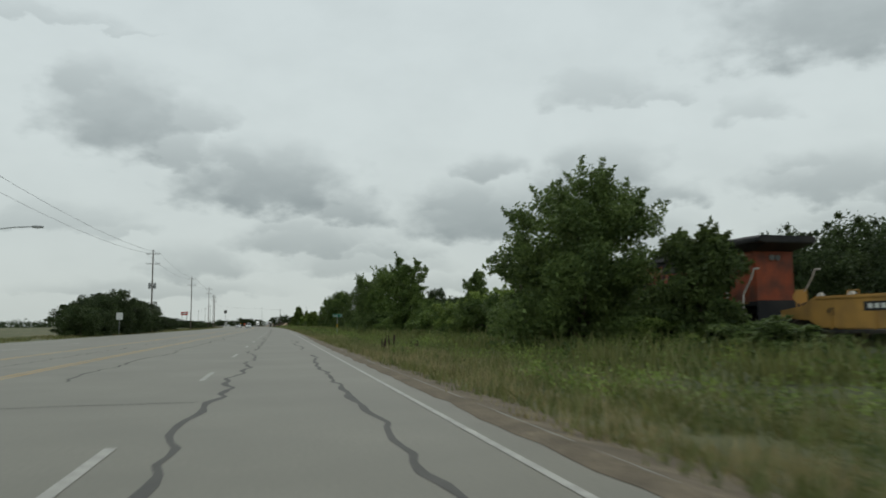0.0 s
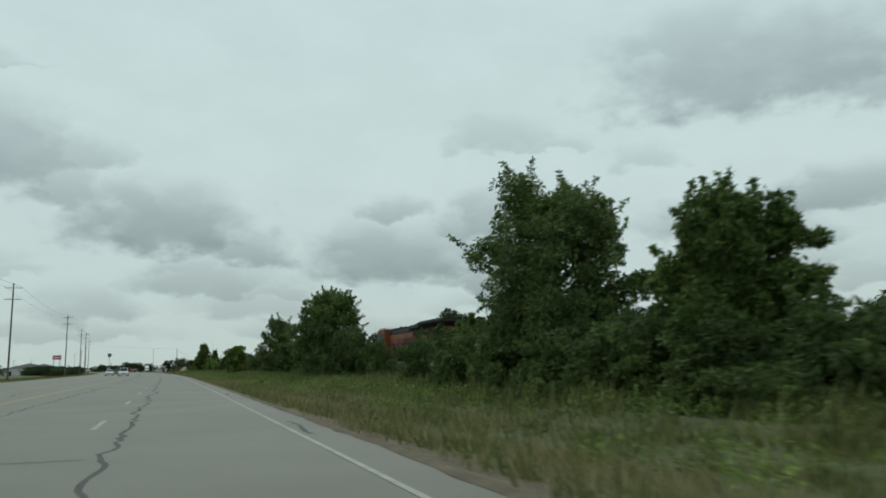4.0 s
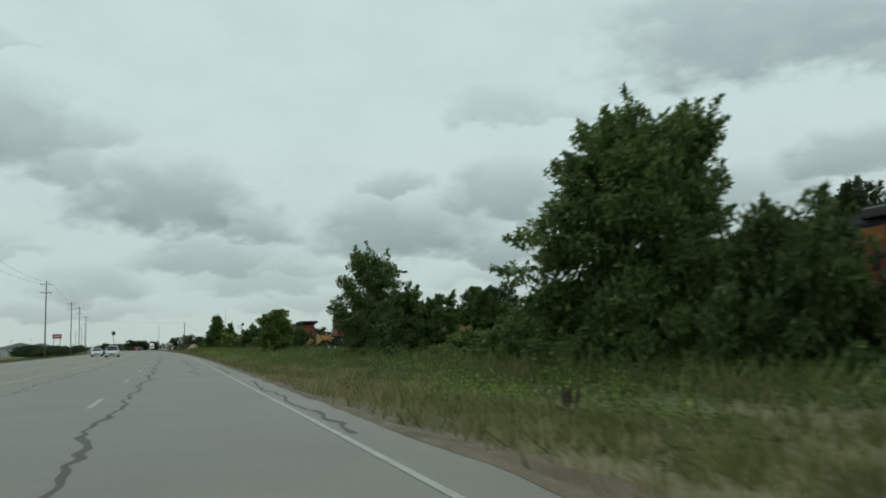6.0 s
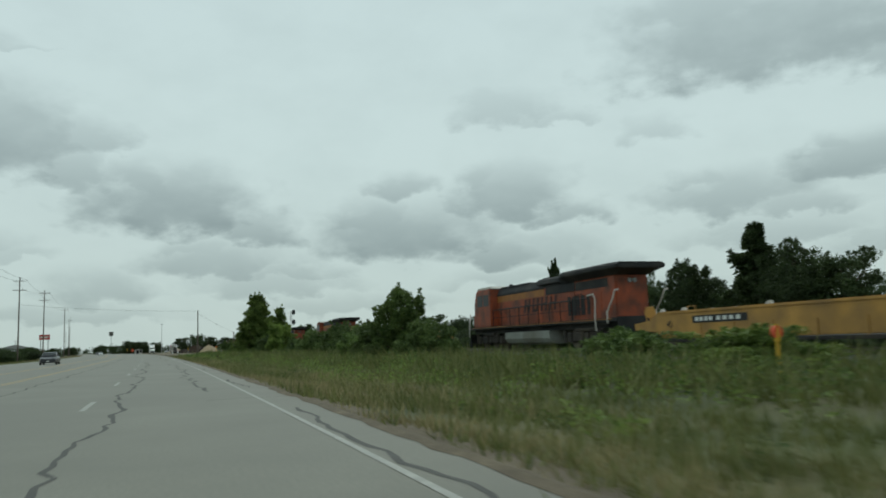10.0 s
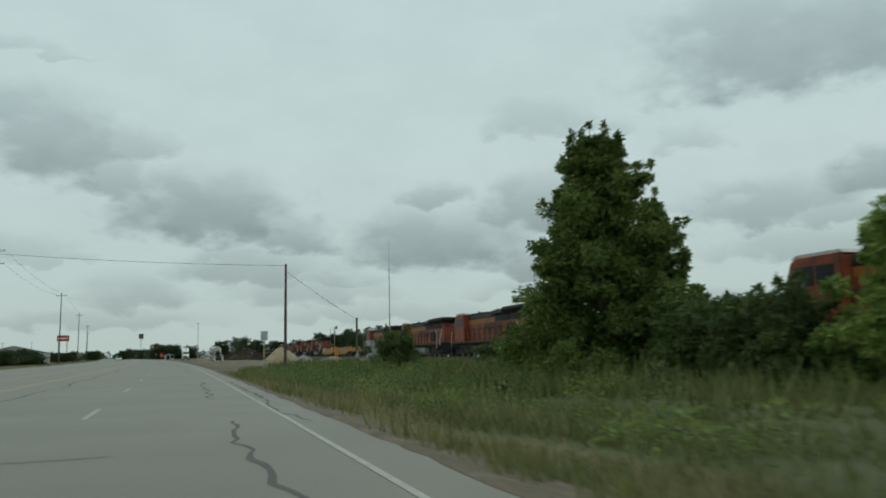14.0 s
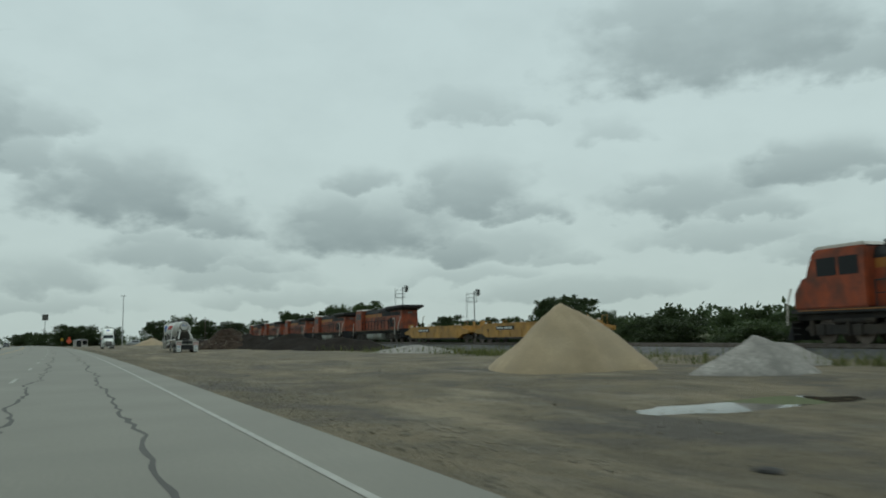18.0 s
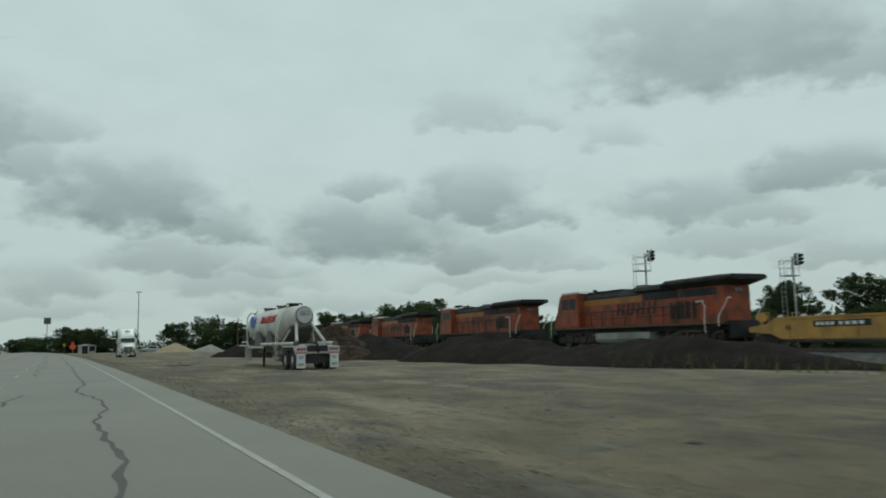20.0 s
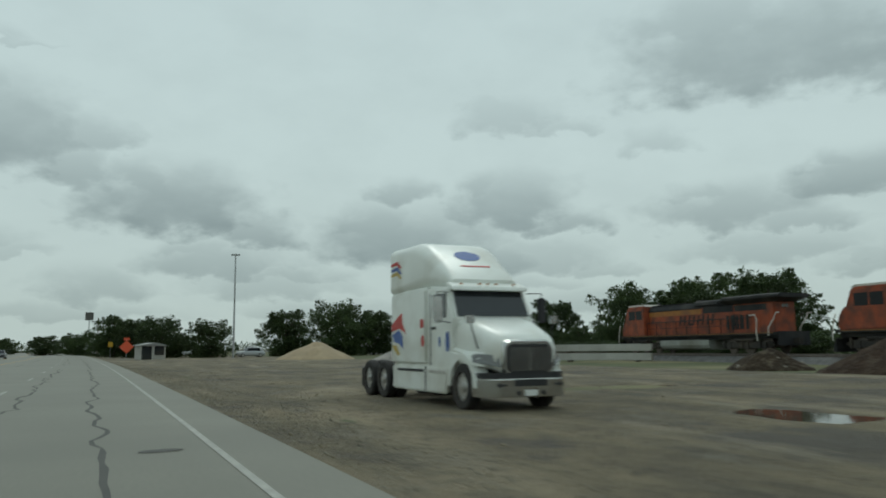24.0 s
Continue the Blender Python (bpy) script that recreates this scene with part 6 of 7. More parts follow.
def marker(x, y, h, head, label, name="marker_post", headc=None):
    p = thing(name, Matrix.Translation((x, y, -0.25)), label, "marker post", "marker posts")
    part("post", Geo().cyl((0, 0, 0), (0, 0, h), 0.045, n=10), head, p)
    if headc:
        part("warning_disc", Geo().cyl((0, -0.05, h), (0, 0.05, h), 0.17, n=20), headc, p, "orange-red round warning disc", bevel=0.01)
    part("cap", Geo().cyl((0, 0, h - 0.25), (0, 0, h + (0.2 if headc else 0.03)), 0.08, 0.055, n=10), head, p, bevel=0.01)


for x, y, h in ((5.4, 404.2, 1.75), (7.2, 415.0, 1.5), (13.5, 259.0, 1.35)):
    marker(x, y, h, SIGN_YELLOW, "yellow pipeline marker post in the grass", headc=SIGN_ORANGE)
for x, y, c in ((15.2, 226.5, TEAL), (15.0, 224.8, SIGN_WHITE), (15.2, 222.6, TEAL), (18.0, 413.6, SIGN_WHITE), (17.8, 404.0, SIGN_WHITE)):
    marker(x, y, 1.0, c, "pale utility marker post beside the railway")


def rail_signal(x, y, h, heads, side, label):
    p = thing("railway_signal", Matrix.Translation((x, y, -0.2)), label, "railway signal", "railway signals")
    part("mast", Geo().cyl((0, 0, 0), (0, 0, h), 0.075, n=10), GALV, p)
    part("platform", Geo().box(-1.0, 0.3, -0.35, 0.35, h - 1.5, h - 1.44), GALV, p)
    rl = Geo()
    for yy in (-0.35, 0.35):
        rl.tube([(-1.0, yy, h - 1.45), (-1.0, yy, h - 0.35), (0.2, yy, h - 0.35), (0.2, yy, h - 1.45)], 0.022, 6)
        rl.tube([(-1.0, yy, h - 0.9), (0.2, yy, h - 0.9)], 0.018, 6)
    part("railing", rl, GALV, p)
    ld = Geo()
    for yy in (-0.2, 0.2):
        ld.tube([(-1.1, yy, 0), (-1.1, yy, h - 0.3)], 0.02, 6)
    part("ladder", ld, GALV, p)
    for k in range(int(h / 0.35)):
        part("rung", Geo().cyl((-1.1, -0.2, 0.3 + 0.35 * k), (-1.1, 0.2, 0.3 + 0.35 * k), 0.014, n=5), GALV, p)
    for k in range(heads):
        z = h - 0.2 - 1.9 * k
        n = 20
        bk = Geo().prism_y([(0.5 + 0.34 * math.cos(2 * math.pi * i / n), z + 0.5 * math.sin(2 * math.pi * i / n)) for i in range(n)], -0.2, -0.16)
        hd = part("backboard", bk, BLACK_TRIM if side < 0 else SIGN_WHITE, p)
        part("head_case", Geo().box(0.3, 0.7, -0.16, 0.16, z - 0.45, z + 0.45), BLACK_TRIM, hd, bevel=0.03)
        for j in range(3):
            zz = z + 0.28 - 0.28 * j
            part("hood", Geo().cyl((0.5, -0.2, zz), (0.5, -0.5, zz), 0.12, 0.11, n=12, caps=False), BLACK_TRIM, hd)
        part("arm", Geo().cyl((0, 0, z), (0.4, 0, z), 0.04, n=8), GALV, p)


rail_signal(18.7, 390.7, 8.0, 2, -1, "two-headed railway signal on a steel mast with a ladder")
rail_signal(25.6, 541.5, 8.2, 1, 1, "single-headed railway signal on a steel mast with a platform")
rail_signal(33.0, 533.5, 7.2, 1, 1, "single-headed railway signal on a lower steel mast")

# work-zone sign, red pole sign, far signs
ws = thing("work_sign", Matrix.Translation((-27.7, 697.8, -0.1)) @ Matrix.Rotation(radians(8), 4, "Z"), "orange-red diamond work-zone sign on a low stand", "road sign")
part("plate", Geo().box(-0.62, 0.62, -0.01, 0.01, -0.62, 0.62, Matrix.Translation((0, 0, 1.75)) @ Matrix.Rotation(radians(45), 4, "Y")), SIGN_ORANGE, ws)
part("flag", Geo().box(-0.35, -0.02, -0.01, 0.01, 2.6, 2.95).box(0.02, 0.35, -0.01, 0.01, 2.62, 2.97), SIGN_ORANGE, ws)
part("stand", Geo().box(-0.03, 0.03, 0.02, 0.06, 0.1, 2.7).box(-0.7, 0.7, -0.05, 0.09, 0.08, 0.13), GALV, ws)
rs = thing("pole_sign", Matrix.Translation((-100, 880, -0.4)), "distant red roadside business sign on two poles", "business sign")
part("panel", Geo().box(-3.6, 3.6, -0.3, 0.3, 12.8, 16.6), SIGN_RED, rs, bevel=0.1)
part("lettering_bar", Geo().box(-2.8, 2.8, -0.34, -0.3, 14.2, 15.2), SIGN_WHITE, rs)
for x in (-2.5, 2.5):
    part("post", Geo().cyl((x, 0, 0), (x, 0, 12.6), 0.3, n=10), GALV, rs)
for x, y, h, w in ((-63, 990, 20, 3.6),):
    q = thing("pole_sign", Matrix.Translation((x, y, -0.4)), "distant dark business sign on a tall pole", "business sign")
    part("panel", Geo().box(-w / 2, w / 2, -0.2, 0.2, h - 3.8, h), HOPPER_GREY, q, bevel=0.05)
    part("post", Geo().cyl((0, 0, 0), (0, 0, h - 3.7), 0.22, n=8), GALV, q)
for s, d, c in ((742, 5.5, SIGN_YELLOW), (105.6, -20.2, SIGN_WHITE), (765, 9, SIGN_YELLOW)):
    q = thing("roadside_sign", local(s, d), "small roadside sign on a steel post", "road sign")
    part("post", Geo().box(-0.03, 0.03, 0.02, 0.06, 0, 2.4), GALV, q)
    part("plate", Geo().box(-0.4, 0.4, -0.01, 0.01, 2.1, 3.0), c, q, bevel=0.01)
sl = thing("street_lamp", Matrix.Translation((-22.5, 62.5, -0.3)), "grey street lamp with a curved arm", "street lamp")
part("pole", Geo().cyl((0, 0, 0), (0, 0, 8.6), 0.12, 0.08, n=10), GALV, sl)
part("arm", Geo().tube([(0, 0, 8.4), (1.2, 0, 8.8), (3.0, 0, 9.05), (4.2, 0, 9.1)], 0.045, 8), GALV, sl)
part("lamp_head", Geo().loft([ring(0, 0.1, -0.05, 0.1, 0.04), ring(0.35, 0.16, -0.1, 0.12, 0.05), ring(0.8, 0.08, -0.06, 0.08, 0.03)]), GALV, sl, at=Matrix.Translation((4.1, 0, 9.08)) @ Matrix.Rotation(radians(-90), 4, "Z"))

# ---- precast concrete beams ----
PRECAST = mat("pale_precast_concrete", (0.46, 0.45, 0.41), 0.9, var=0.15, scale=0.8, fine=14, bump=0.01, dirt=(0.32, 0.3, 0.27))
for k in range(2):
    b = thing("precast_beam", Matrix.Translation((7.0, 655.5 - 0.0, -0.22 + 0.78 * k)) @ Matrix.Rotation(radians(-47), 4, "Z"), "long pale precast concrete beam stacked on timber blocks", "concrete beam", "stacked concrete beams")
    part("web", Geo().box(-0.3 if k else 0.4, 14.2, -0.4, 0.4, 0.12, 0.72), PRECAST, b, bevel=0.03)
    for j in range(13):
        if k:
            part("rib", Geo().box(0.1 + 1.08 * j, 0.3 + 1.08 * j, -0.47, -0.4, 0.14, 0.7), PRECAST, b)
    for x in (1.0, 7.0, 13.0):
        part("timber_block", Geo().box(x - 0.15, x + 0.15, -0.4, 0.4, 0.0, 0.12), TIE, b)

# ---- cars ----
CAR_GLASS = GLASS_DARK


def car(m, paint, label, L=4.7, W=1.85, H=1.48, suv=False, category="car"):
    c = thing("car", m, label, category, "cars on and beside the highway")
    hw = W / 2
    b = Geo().loft([ring(-L / 2, hw * 0.86, 0.35, 0.85, 0.12), ring(-L / 2 + 0.25, hw * 0.97, 0.25, 0.98, 0.18), ring(-0.6, hw, 0.22, 1.0 if not suv else 1.08, 0.2),
                    ring(L / 2 - 1.2, hw, 0.22, 0.95 if not suv else 1.05, 0.2), ring(L / 2 - 0.3, hw * 0.95, 0.25, 0.8 if not suv else 0.98, 0.2), ring(L / 2, hw * 0.84, 0.35, 0.68, 0.12)])
    body = part("body", b, paint, c, flat=False)
    back = -L / 2 + (0.25 if suv else 0.75)
    gh = Geo().loft([ring(back, hw * 0.86, 0.9, 1.05, 0.05), ring(back + 0.5, hw * 0.8, 0.9, H - 0.06, 0.14), ring(0.2, hw * 0.8, 0.9, H, 0.16), ring(0.55, hw * 0.8, 0.9, H - 0.04, 0.14), ring(L / 2 - 1.25, hw * 0.86, 0.9, 1.02, 0.05)])
    part("cabin", gh, paint, c, flat=False)
    part("windshield", Geo().loft([[(-hw * 0.72, 0.62, H - 0.1), (hw * 0.72, 0.62, H - 0.1), (hw * 0.8, L / 2 - 1.32, 1.04), (-hw * 0.8, L / 2 - 1.32, 1.04)], [(-hw * 0.72, 0.68, H - 0.06), (hw * 0.72, 0.68, H - 0.06), (hw * 0.8, L / 2 - 1.22, 1.08), (-hw * 0.8, L / 2 - 1.22, 1.08)]]), CAR_GLASS, c)
    for sx in (-1, 1):
        part("side_window", Geo().prism([(back + 0.55, 1.04), (0.9, 1.04), (0.45, H - 0.14), (back + 0.75, H - 0.16)], sx * hw * 0.83 - 0.02, sx * hw * 0.83 + 0.02), CAR_GLASS, c)
        part("headlight", Geo().box(sx * hw * 0.66 - 0.17, sx * hw * 0.66 + 0.17, L / 2 - 0.16, L / 2 - 0.02, 0.6, 0.76), LAMP_GLASS, c, bevel=0.03)
        part("tail_light", Geo().box(sx * hw * 0.7 - 0.13, sx * hw * 0.7 + 0.13, -L / 2 + 0.0, -L / 2 + 0.12, 0.7, 0.88), RED_LENS, c, bevel=0.03)
        part("mirror", Geo().box(sx * (hw + 0.06) - 0.09, sx * (hw + 0.06) + 0.09, 0.75, 0.87, 1.0, 1.14), paint, c, bevel=0.03)
    part("grille", Geo().box(-hw * 0.42, hw * 0.42, L / 2 - 0.05, L / 2 + 0.01, 0.45, 0.66), BLACK_TRIM, c, bevel=0.02)
    part("bumper_plate", Geo().box(-0.16, 0.16, L / 2 + 0.005, L / 2 + 0.015, 0.38, 0.48), SIGN_WHITE, c)
    ty, rm = wheel_mesh(0.33, 0.2, 0.2)
    for x in (-hw + 0.1, hw - 0.1):
        for y in (-L / 2 + 0.85, L / 2 - 0.9):
            w = part("wheel", rm, ALU, c, at=Matrix.Translation((x, y, 0.33)))
            part("tyre", ty, RUBBER, w)
    return c


CAR_WHITE = mat("white_car_paint", (0.7, 0.71, 0.7), 0.3, var=0.05, coat=0.3)
CAR_DARK = mat("dark_car_paint", (0.04, 0.042, 0.05), 0.3, var=0.1, coat=0.3)
CAR_GREY = mat("silver_car_paint", (0.4, 0.41, 0.42), 0.3, 0.4, var=0.05, coat=0.3)
car(local(276, -8.0, 0, 180), CAR_WHITE, "white sport utility car in the centre turning lane", 4.9, 1.95, 1.8, True)
car(local(302, -11.8, 0, 180), CAR_WHITE, "white sedan in the oncoming lane of the highway")
car(local(345, -11.8, 0, 180), CAR_DARK, "dark sedan in the oncoming lane of the highway")
car(local(640, -12.0, 0, 180), CAR_WHITE, "white sedan far off in the oncoming lane")
car(local(735, -11.5, 0, 180), CAR_DARK, "dark sedan far off in the oncoming lane")
car(Matrix.Translation((-20, 760, -0.2)) @ Matrix.Rotation(radians(60), 4, "Z"), CAR_WHITE, "white sport utility car parked far across the lot", 4.9, 1.95, 1.8, True)
car(Matrix.Translation((-9.5, 726, -0.2)) @ Matrix.Rotation(radians(100), 4, "Z"), CAR_GREY, "silver car parked far across the lot", 4.8, 1.9, 1.75, True)

# ---- far buildings ----
SHED = mat("pale_metal_siding", (0.55, 0.55, 0.52), 0.6, var=0.1, scale=0.5)
SHED_ROOF = mat("grey_roof_sheet", (0.3, 0.3, 0.29), 0.6, var=0.2)


def shed(x, y, w, l, h, turn, label, wall=SHED):
    b = thing("building", Matrix.Translation((x, y, -0.45)) @ Matrix.Rotation(radians(turn), 4, "Z"), label, "building", "far buildings")
    part("outer_wall", Geo().box(-w / 2, w / 2, -l / 2, l / 2, 0, h), wall, b)
    part("roof", Geo().prism_y([(-w / 2 - 0.4, h), (w / 2 + 0.4, h), (0, h + w * 0.12)], -l / 2 - 0.4, l / 2 + 0.4), SHED_ROOF, b)
    for k in range(max(2, int(w / 5))):
        xx = -w / 2 + (k + 0.5) * w / max(2, int(w / 5))
        part("window" if k % 2 else "door", Geo().box(xx - 0.7, xx + 0.7, -l / 2 - 0.06, -l / 2, 0.9 if k % 2 else 0.0, 2.2), GLASS_DARK, b)


shed(27, 800, 22, 12, 5.5, 10, "white metal-sided building behind the trees")
shed(-72, 560, 24, 14, 3.6, 8, "low white building across the highway")
shed(-84, 690, 26, 14, 4.2, 10, "low pale building across the highway")
shed(-50, 930, 20, 12, 4.5, 15, "pale building far along the highway")
shed(-25.2, 709.5, 3.6, 2.6, 2.3, 20, "small derelict pale block shelter beside the highway", PRECAST)


# ---- trees and bushes ----
def leaves(rng, centres, radii, per, size, droop=0.3, long=1.6):
    """Small leaf blades thrown round the clump centres: verts and faces."""
    c = np.repeat(centres, per, axis=0)
    r = np.repeat(radii, per)
    n = len(c)
    g = rng.normal(size=(n, 3))
    g /= np.linalg.norm(g, axis=1)[:, None]
    p = c + g * (r * rng.random(n) ** 0.45)[:, None] * np.array([1, 1, 0.72])
    u = g * 0.7 + rng.normal(size=(n, 3)) * 0.7
    u[:, 2] -= droop
    u /= np.linalg.norm(u, axis=1)[:, None]
    w = np.cross(u, rng.normal(size=(n, 3)))
    w /= np.linalg.norm(w, axis=1)[:, None] + 1e-6
    ln = size * (0.6 + 0.8 * rng.random(n))[:, None]
    a, b = p - u * ln * 0.2, p + u * ln * long * 0.8
    mid = p + u * ln * 0.35
    q = w * ln * 0.36
    v = np.stack([a, mid + q, b, mid - q], 1).reshape(-1, 3)
    return v, np.arange(4 * n).reshape(n, 4)


def crown_points(rng, shape, h, w, n):
    """Centres and sizes of leaf clumps: an overall form swollen by several leafy masses."""
    def env(k):
        if shape == "cone":
            return ((1 - k) ** 0.92 * 0.98 + 0.05) * (0.62 + 0.38 * min(1, k / 0.15))
        if shape == "bush":
            return math.sqrt(max(0.0, 1 - k ** 2)) * 0.95 + 0.06
        if shape == "tall":
            return max(math.sin(math.pi * (k * 0.8 + 0.14)) ** 0.65, 0.8 * (1 - k))
        if shape == "high":
            return max(0.42, math.sin(math.pi * (0.06 + 0.82 * k))) ** 0.8
        if shape == "frond":
            return 0.35 + 0.65 * math.sin(math.pi * (k * 0.75 + 0.12))
        return max(math.sin(math.pi * (k * 0.82 + 0.15)) ** 0.55, 0.75 * (1 - k))
    masses = []
    m = 16 if shape in ("round", "tall") else 20
    for i in range(m):
        k = (i + rng.random()) / m * 0.9 + 0.02
        a = i * 2.4 + rng.normal() * 0.4
        r = env(k) * w / 2 * rng.uniform(*{"cone": (0.66, 0.95), "high": (0.3, 0.62)}.get(shape, (0.5, 0.84)))
        size = w * rng.uniform(0.12, 0.24) * ((0.18 + 0.85 * env(k)) if shape == "cone" else (0.55 + 0.6 * env(k)))
        masses.append((r * math.cos(a), r * math.sin(a), h * k, size))
    out, rad = [], []
    while len(out) < n:
        if rng.random() < 0.62:
            x, y, z, q = masses[rng.integers(m)]
            g = rng.normal(size=3)
            g *= q * rng.random() ** 0.4 / np.linalg.norm(g)
            p = (x + g[0], y + g[1], z + g[2] * 0.85)
        else:
            k, a = rng.random() * 0.95, rng.random() * 2 * math.pi
            rr = rng.random() ** 0.5 * env(k) * w / 2 * 0.86
            p = (rr * math.cos(a), rr * math.sin(a), h * k)
        if p[2] < 0.02 * h or p[2] > h * 1.04:
            continue
        out.append(p)
        slim = 0.35 + 0.5 * env(min(1.0, p[2] / h)) if shape == "cone" else 0.8 if shape == "frond" else 1.0
        rad.append(w * rng.uniform(0.06, 0.11) * slim)
    return np.array(out), np.array(rad)


def tree(name, shape, h, w, seed, leaf, n=70, per=90, size=0.22, label="", category="tree", at=None, group="", sprig=0.5):
    rng = np.random.default_rng(seed)
    ob = thing(name, at or Matrix(), label, category, group)
    c, r = crown_points(rng, shape, h * 0.93, w, n)
    v, f = leaves(rng, c, r, per, size, droop=0.25)
    # inner leaves fill the heart of the crown
    inner = c * np.array([0.62, 0.62, 0.9])
    vi, fi = leaves(rng, inner, r * 1.7, max(10, per // 8), size * 1.6, droop=0.25)
    # leafy sprigs that break the outline
    order = np.argsort(-np.linalg.norm((c - np.array([0, 0, h * 0.35])) * np.array([2 / w, 2 / w, 1.3 / h]), axis=1))
    top = c[order[: max(8, n // 2)]]
    out = top - np.array([0, 0, h * 0.42])
    out /= np.linalg.norm(out, axis=1)[:, None] + 1e-6
    out = out * 0.7 + rng.normal(size=out.shape) * 0.4 + np.array([0, 0, 0.15])
    step = w * 0.026 * sprig
    start = top + out * w * 0.05
    tips = np.concatenate([start + out * step * j for j in range(7)])
    v2, f2 = leaves(rng, tips, np.repeat(np.linspace(0.16, 0.05, 7), len(top)) * (w / 7) ** 0.5, 9, size * 0.9, droop=0.15, long=1.9)
    me = raw_mesh("crown", np.vstack([v, vi, v2]), np.vstack([f, fi + len(v), f2 + len(v) + len(vi)]))
    part("crown", me, leaf, ob)
    g = Geo()
    tr = max(0.05, 0.018 * h + 0.012 * w)
    sway = rng.uniform(-0.04, 0.04, 2) * h
    pts = [Vector((sway[0] * k, sway[1] * k, h * 0.8 * k - 0.15)) for k in (0, 0.25, 0.5, 0.75, 1)]
    for i in range(4):
        g.cyl(pts[i], pts[i + 1], tr * (1 - 0.22 * i), tr * (1 - 0.22 * (i + 1)), n=8)
    for k in rng.choice(len(c), min(12, len(c)), replace=False):
        t = min(0.95, max(0.12, c[k][2] / h - 0.18))
        base = Vector((sway[0] * t, sway[1] * t, h * 0.8 * t))
        tip = Vector(c[k]) * 0.92
        bend = base.lerp(tip, 0.55) + Vector((0, 0, -0.03 * h))
        g.cyl(base, bend, tr * 0.4, tr * 0.25, n=5).cyl(bend, tip, tr * 0.25, tr * 0.08, n=5)
    part("trunk", g, BARK, ob, flat=False)
    return ob


def stand(s, d, turn=0.0, z=None, scale=1.0):
    p = P(s, d, ground_z(s, d) - 0.08 if z is None else z)
    return Matrix.Translation(p) @ Matrix.Rotation(radians(turn), 4, "Z")


# near the verge: shape, along, right, height, width, leaf, clumps, label
VERGE_TREES = [
    ("tall", 32.5, 13.7, 8.6, 7.8, LEAF_DARK, 190, "tall dense dark-green roadside tree with feathery outer twigs"),
    ("tall", 27.4, 16.7, 5.5, 4.2, LEAF_DARK, 90, "squat dark-green tree merging with roadside bushes"),
    ("frond", 79.5, 13.4, 9.2, 5.4, LEAF_MID, 95, "green tree with upright feathery shoots above roadside bushes"),
    ("cone", 49.5, 16.6, 8.6, 3.8, LEAF_MID, 60, "slender dark-green tree rising from vine-covered bushes"),
    ("round", 72.0, 19.3, 7.3, 4.2, LEAF_DARK, 80, "round dark-green tree rising behind roadside bushes"),
    ("round", 93.0, 17.5, 4.8, 4.2, LEAF_MID, 60, "small round green tree among vine-covered bushes"),
    ("tall", 99.5, 15.6, 9.2, 7.4, LEAF_MID, 150, "large leafy tree with long overhanging branches beside the verge"),
    ("tall", 125.3, 14.8, 9.6, 7.6, LEAF_DARK, 210, "broad dark-green roadside tree with a ragged top"),
    ("tall", 114.8, 15.2, 6.8, 5.1, LEAF_MID, 150, "leafy green roadside tree with a ragged top"),
    ("round", 134.0, 14.2, 2.7, 4.2, LEAF_DARK, 90, "squat dark-green tree in dense roadside bushes"),
    ("round", 139.2, 15.6, 3.6, 4.0, LEAF_DARK, 70, "round dark-green tree behind roadside bushes"),
    ("frond", 140.4, 17.6, 4.7, 1.8, LEAF_MID, 40, "thin leafy sapling rising above dark bushes"),
    ("round", 143.7, 18.0, 4.5, 3.2, LEAF_DARK, 55, "small dark-green tree beside the railway bank"),
    ("tall", 165.7, 13.5, 8.9, 6.4, LEAF_DARK, 230, "tall dark-green tree with a lumpy rounded crown"),
    ("round", 163.2, 16.6, 3.3, 3.6, LEAF_DARK, 75, "dark dense tree with spiky twigs beside the railway bank"),
    ("round", 168.6, 17.6, 3.5, 4.0, LEAF_DARK, 75, "dark rounded tree beside the railway bank"),
    ("tall", 200.0, 14.0, 8.2, 6.3, LEAF_DARK, 150, "dark tree with horizontal airy branches beside the verge"),
    ("round", 189.3, 13.3, 4.5, 4.3, LEAF_DARK, 70, "rounded dark-green bushy tree beside the verge"),
    ("round", 194.0, 14.8, 3.4, 3.2, LEAF_DARK, 60, "squat dark-green bushy tree beside the verge"),
    ("round", 187.6, 14.2, 4.2, 2.6, LEAF_DARK, 50, "slim dark-green bushy tree beside the verge"),
    ("frond", 187.0, 17.4, 4.6, 2.8, LEAF_MID, 45, "green shrub with upright feathery shoots"),
    ("frond", 194.5, 18.2, 4.7, 2.2, LEAF_MID, 40, "slim pale-green shrub with upright shoots"),
    ("high", 234.6, 11.4, 5.7, 4.9, LEAF_LIGHT, 130, "round light-green young tree in the grass"),
    ("round", 293.5, 15.8, 5.3, 4.6, LEAF_MID, 80, "small round green tree among dense bushes"),
    ("cone", 367.2, 15.5, 10.6, 9.0, LEAF_LIGHT, 300, "tall cone-shaped bright-green tree at the verge"),
    ("cone", 369.2, 19.4, 8.6, 5.8, LEAF_LIGHT, 150, "narrow cone-shaped green tree beside a taller one"),
    ("round", 354.9, 17.0, 4.9, 4.4, LEAF_LIGHT, 90, "leafy bright-green tree rising from dense bushes"),
]
for i, (shape, s, d, h, w, leaf, n, label) in enumerate(VERGE_TREES):
    tree("tree", shape, h, w, 100 + i, leaf, n=int(n * 1.3), per=215, size=0.118, label=label, at=stand(s, d, i * 40.0), sprig={"cone": 0.15, "high": 0.12, "tall": 0.42, "frond": 0.6}.get(shape, 0.3))

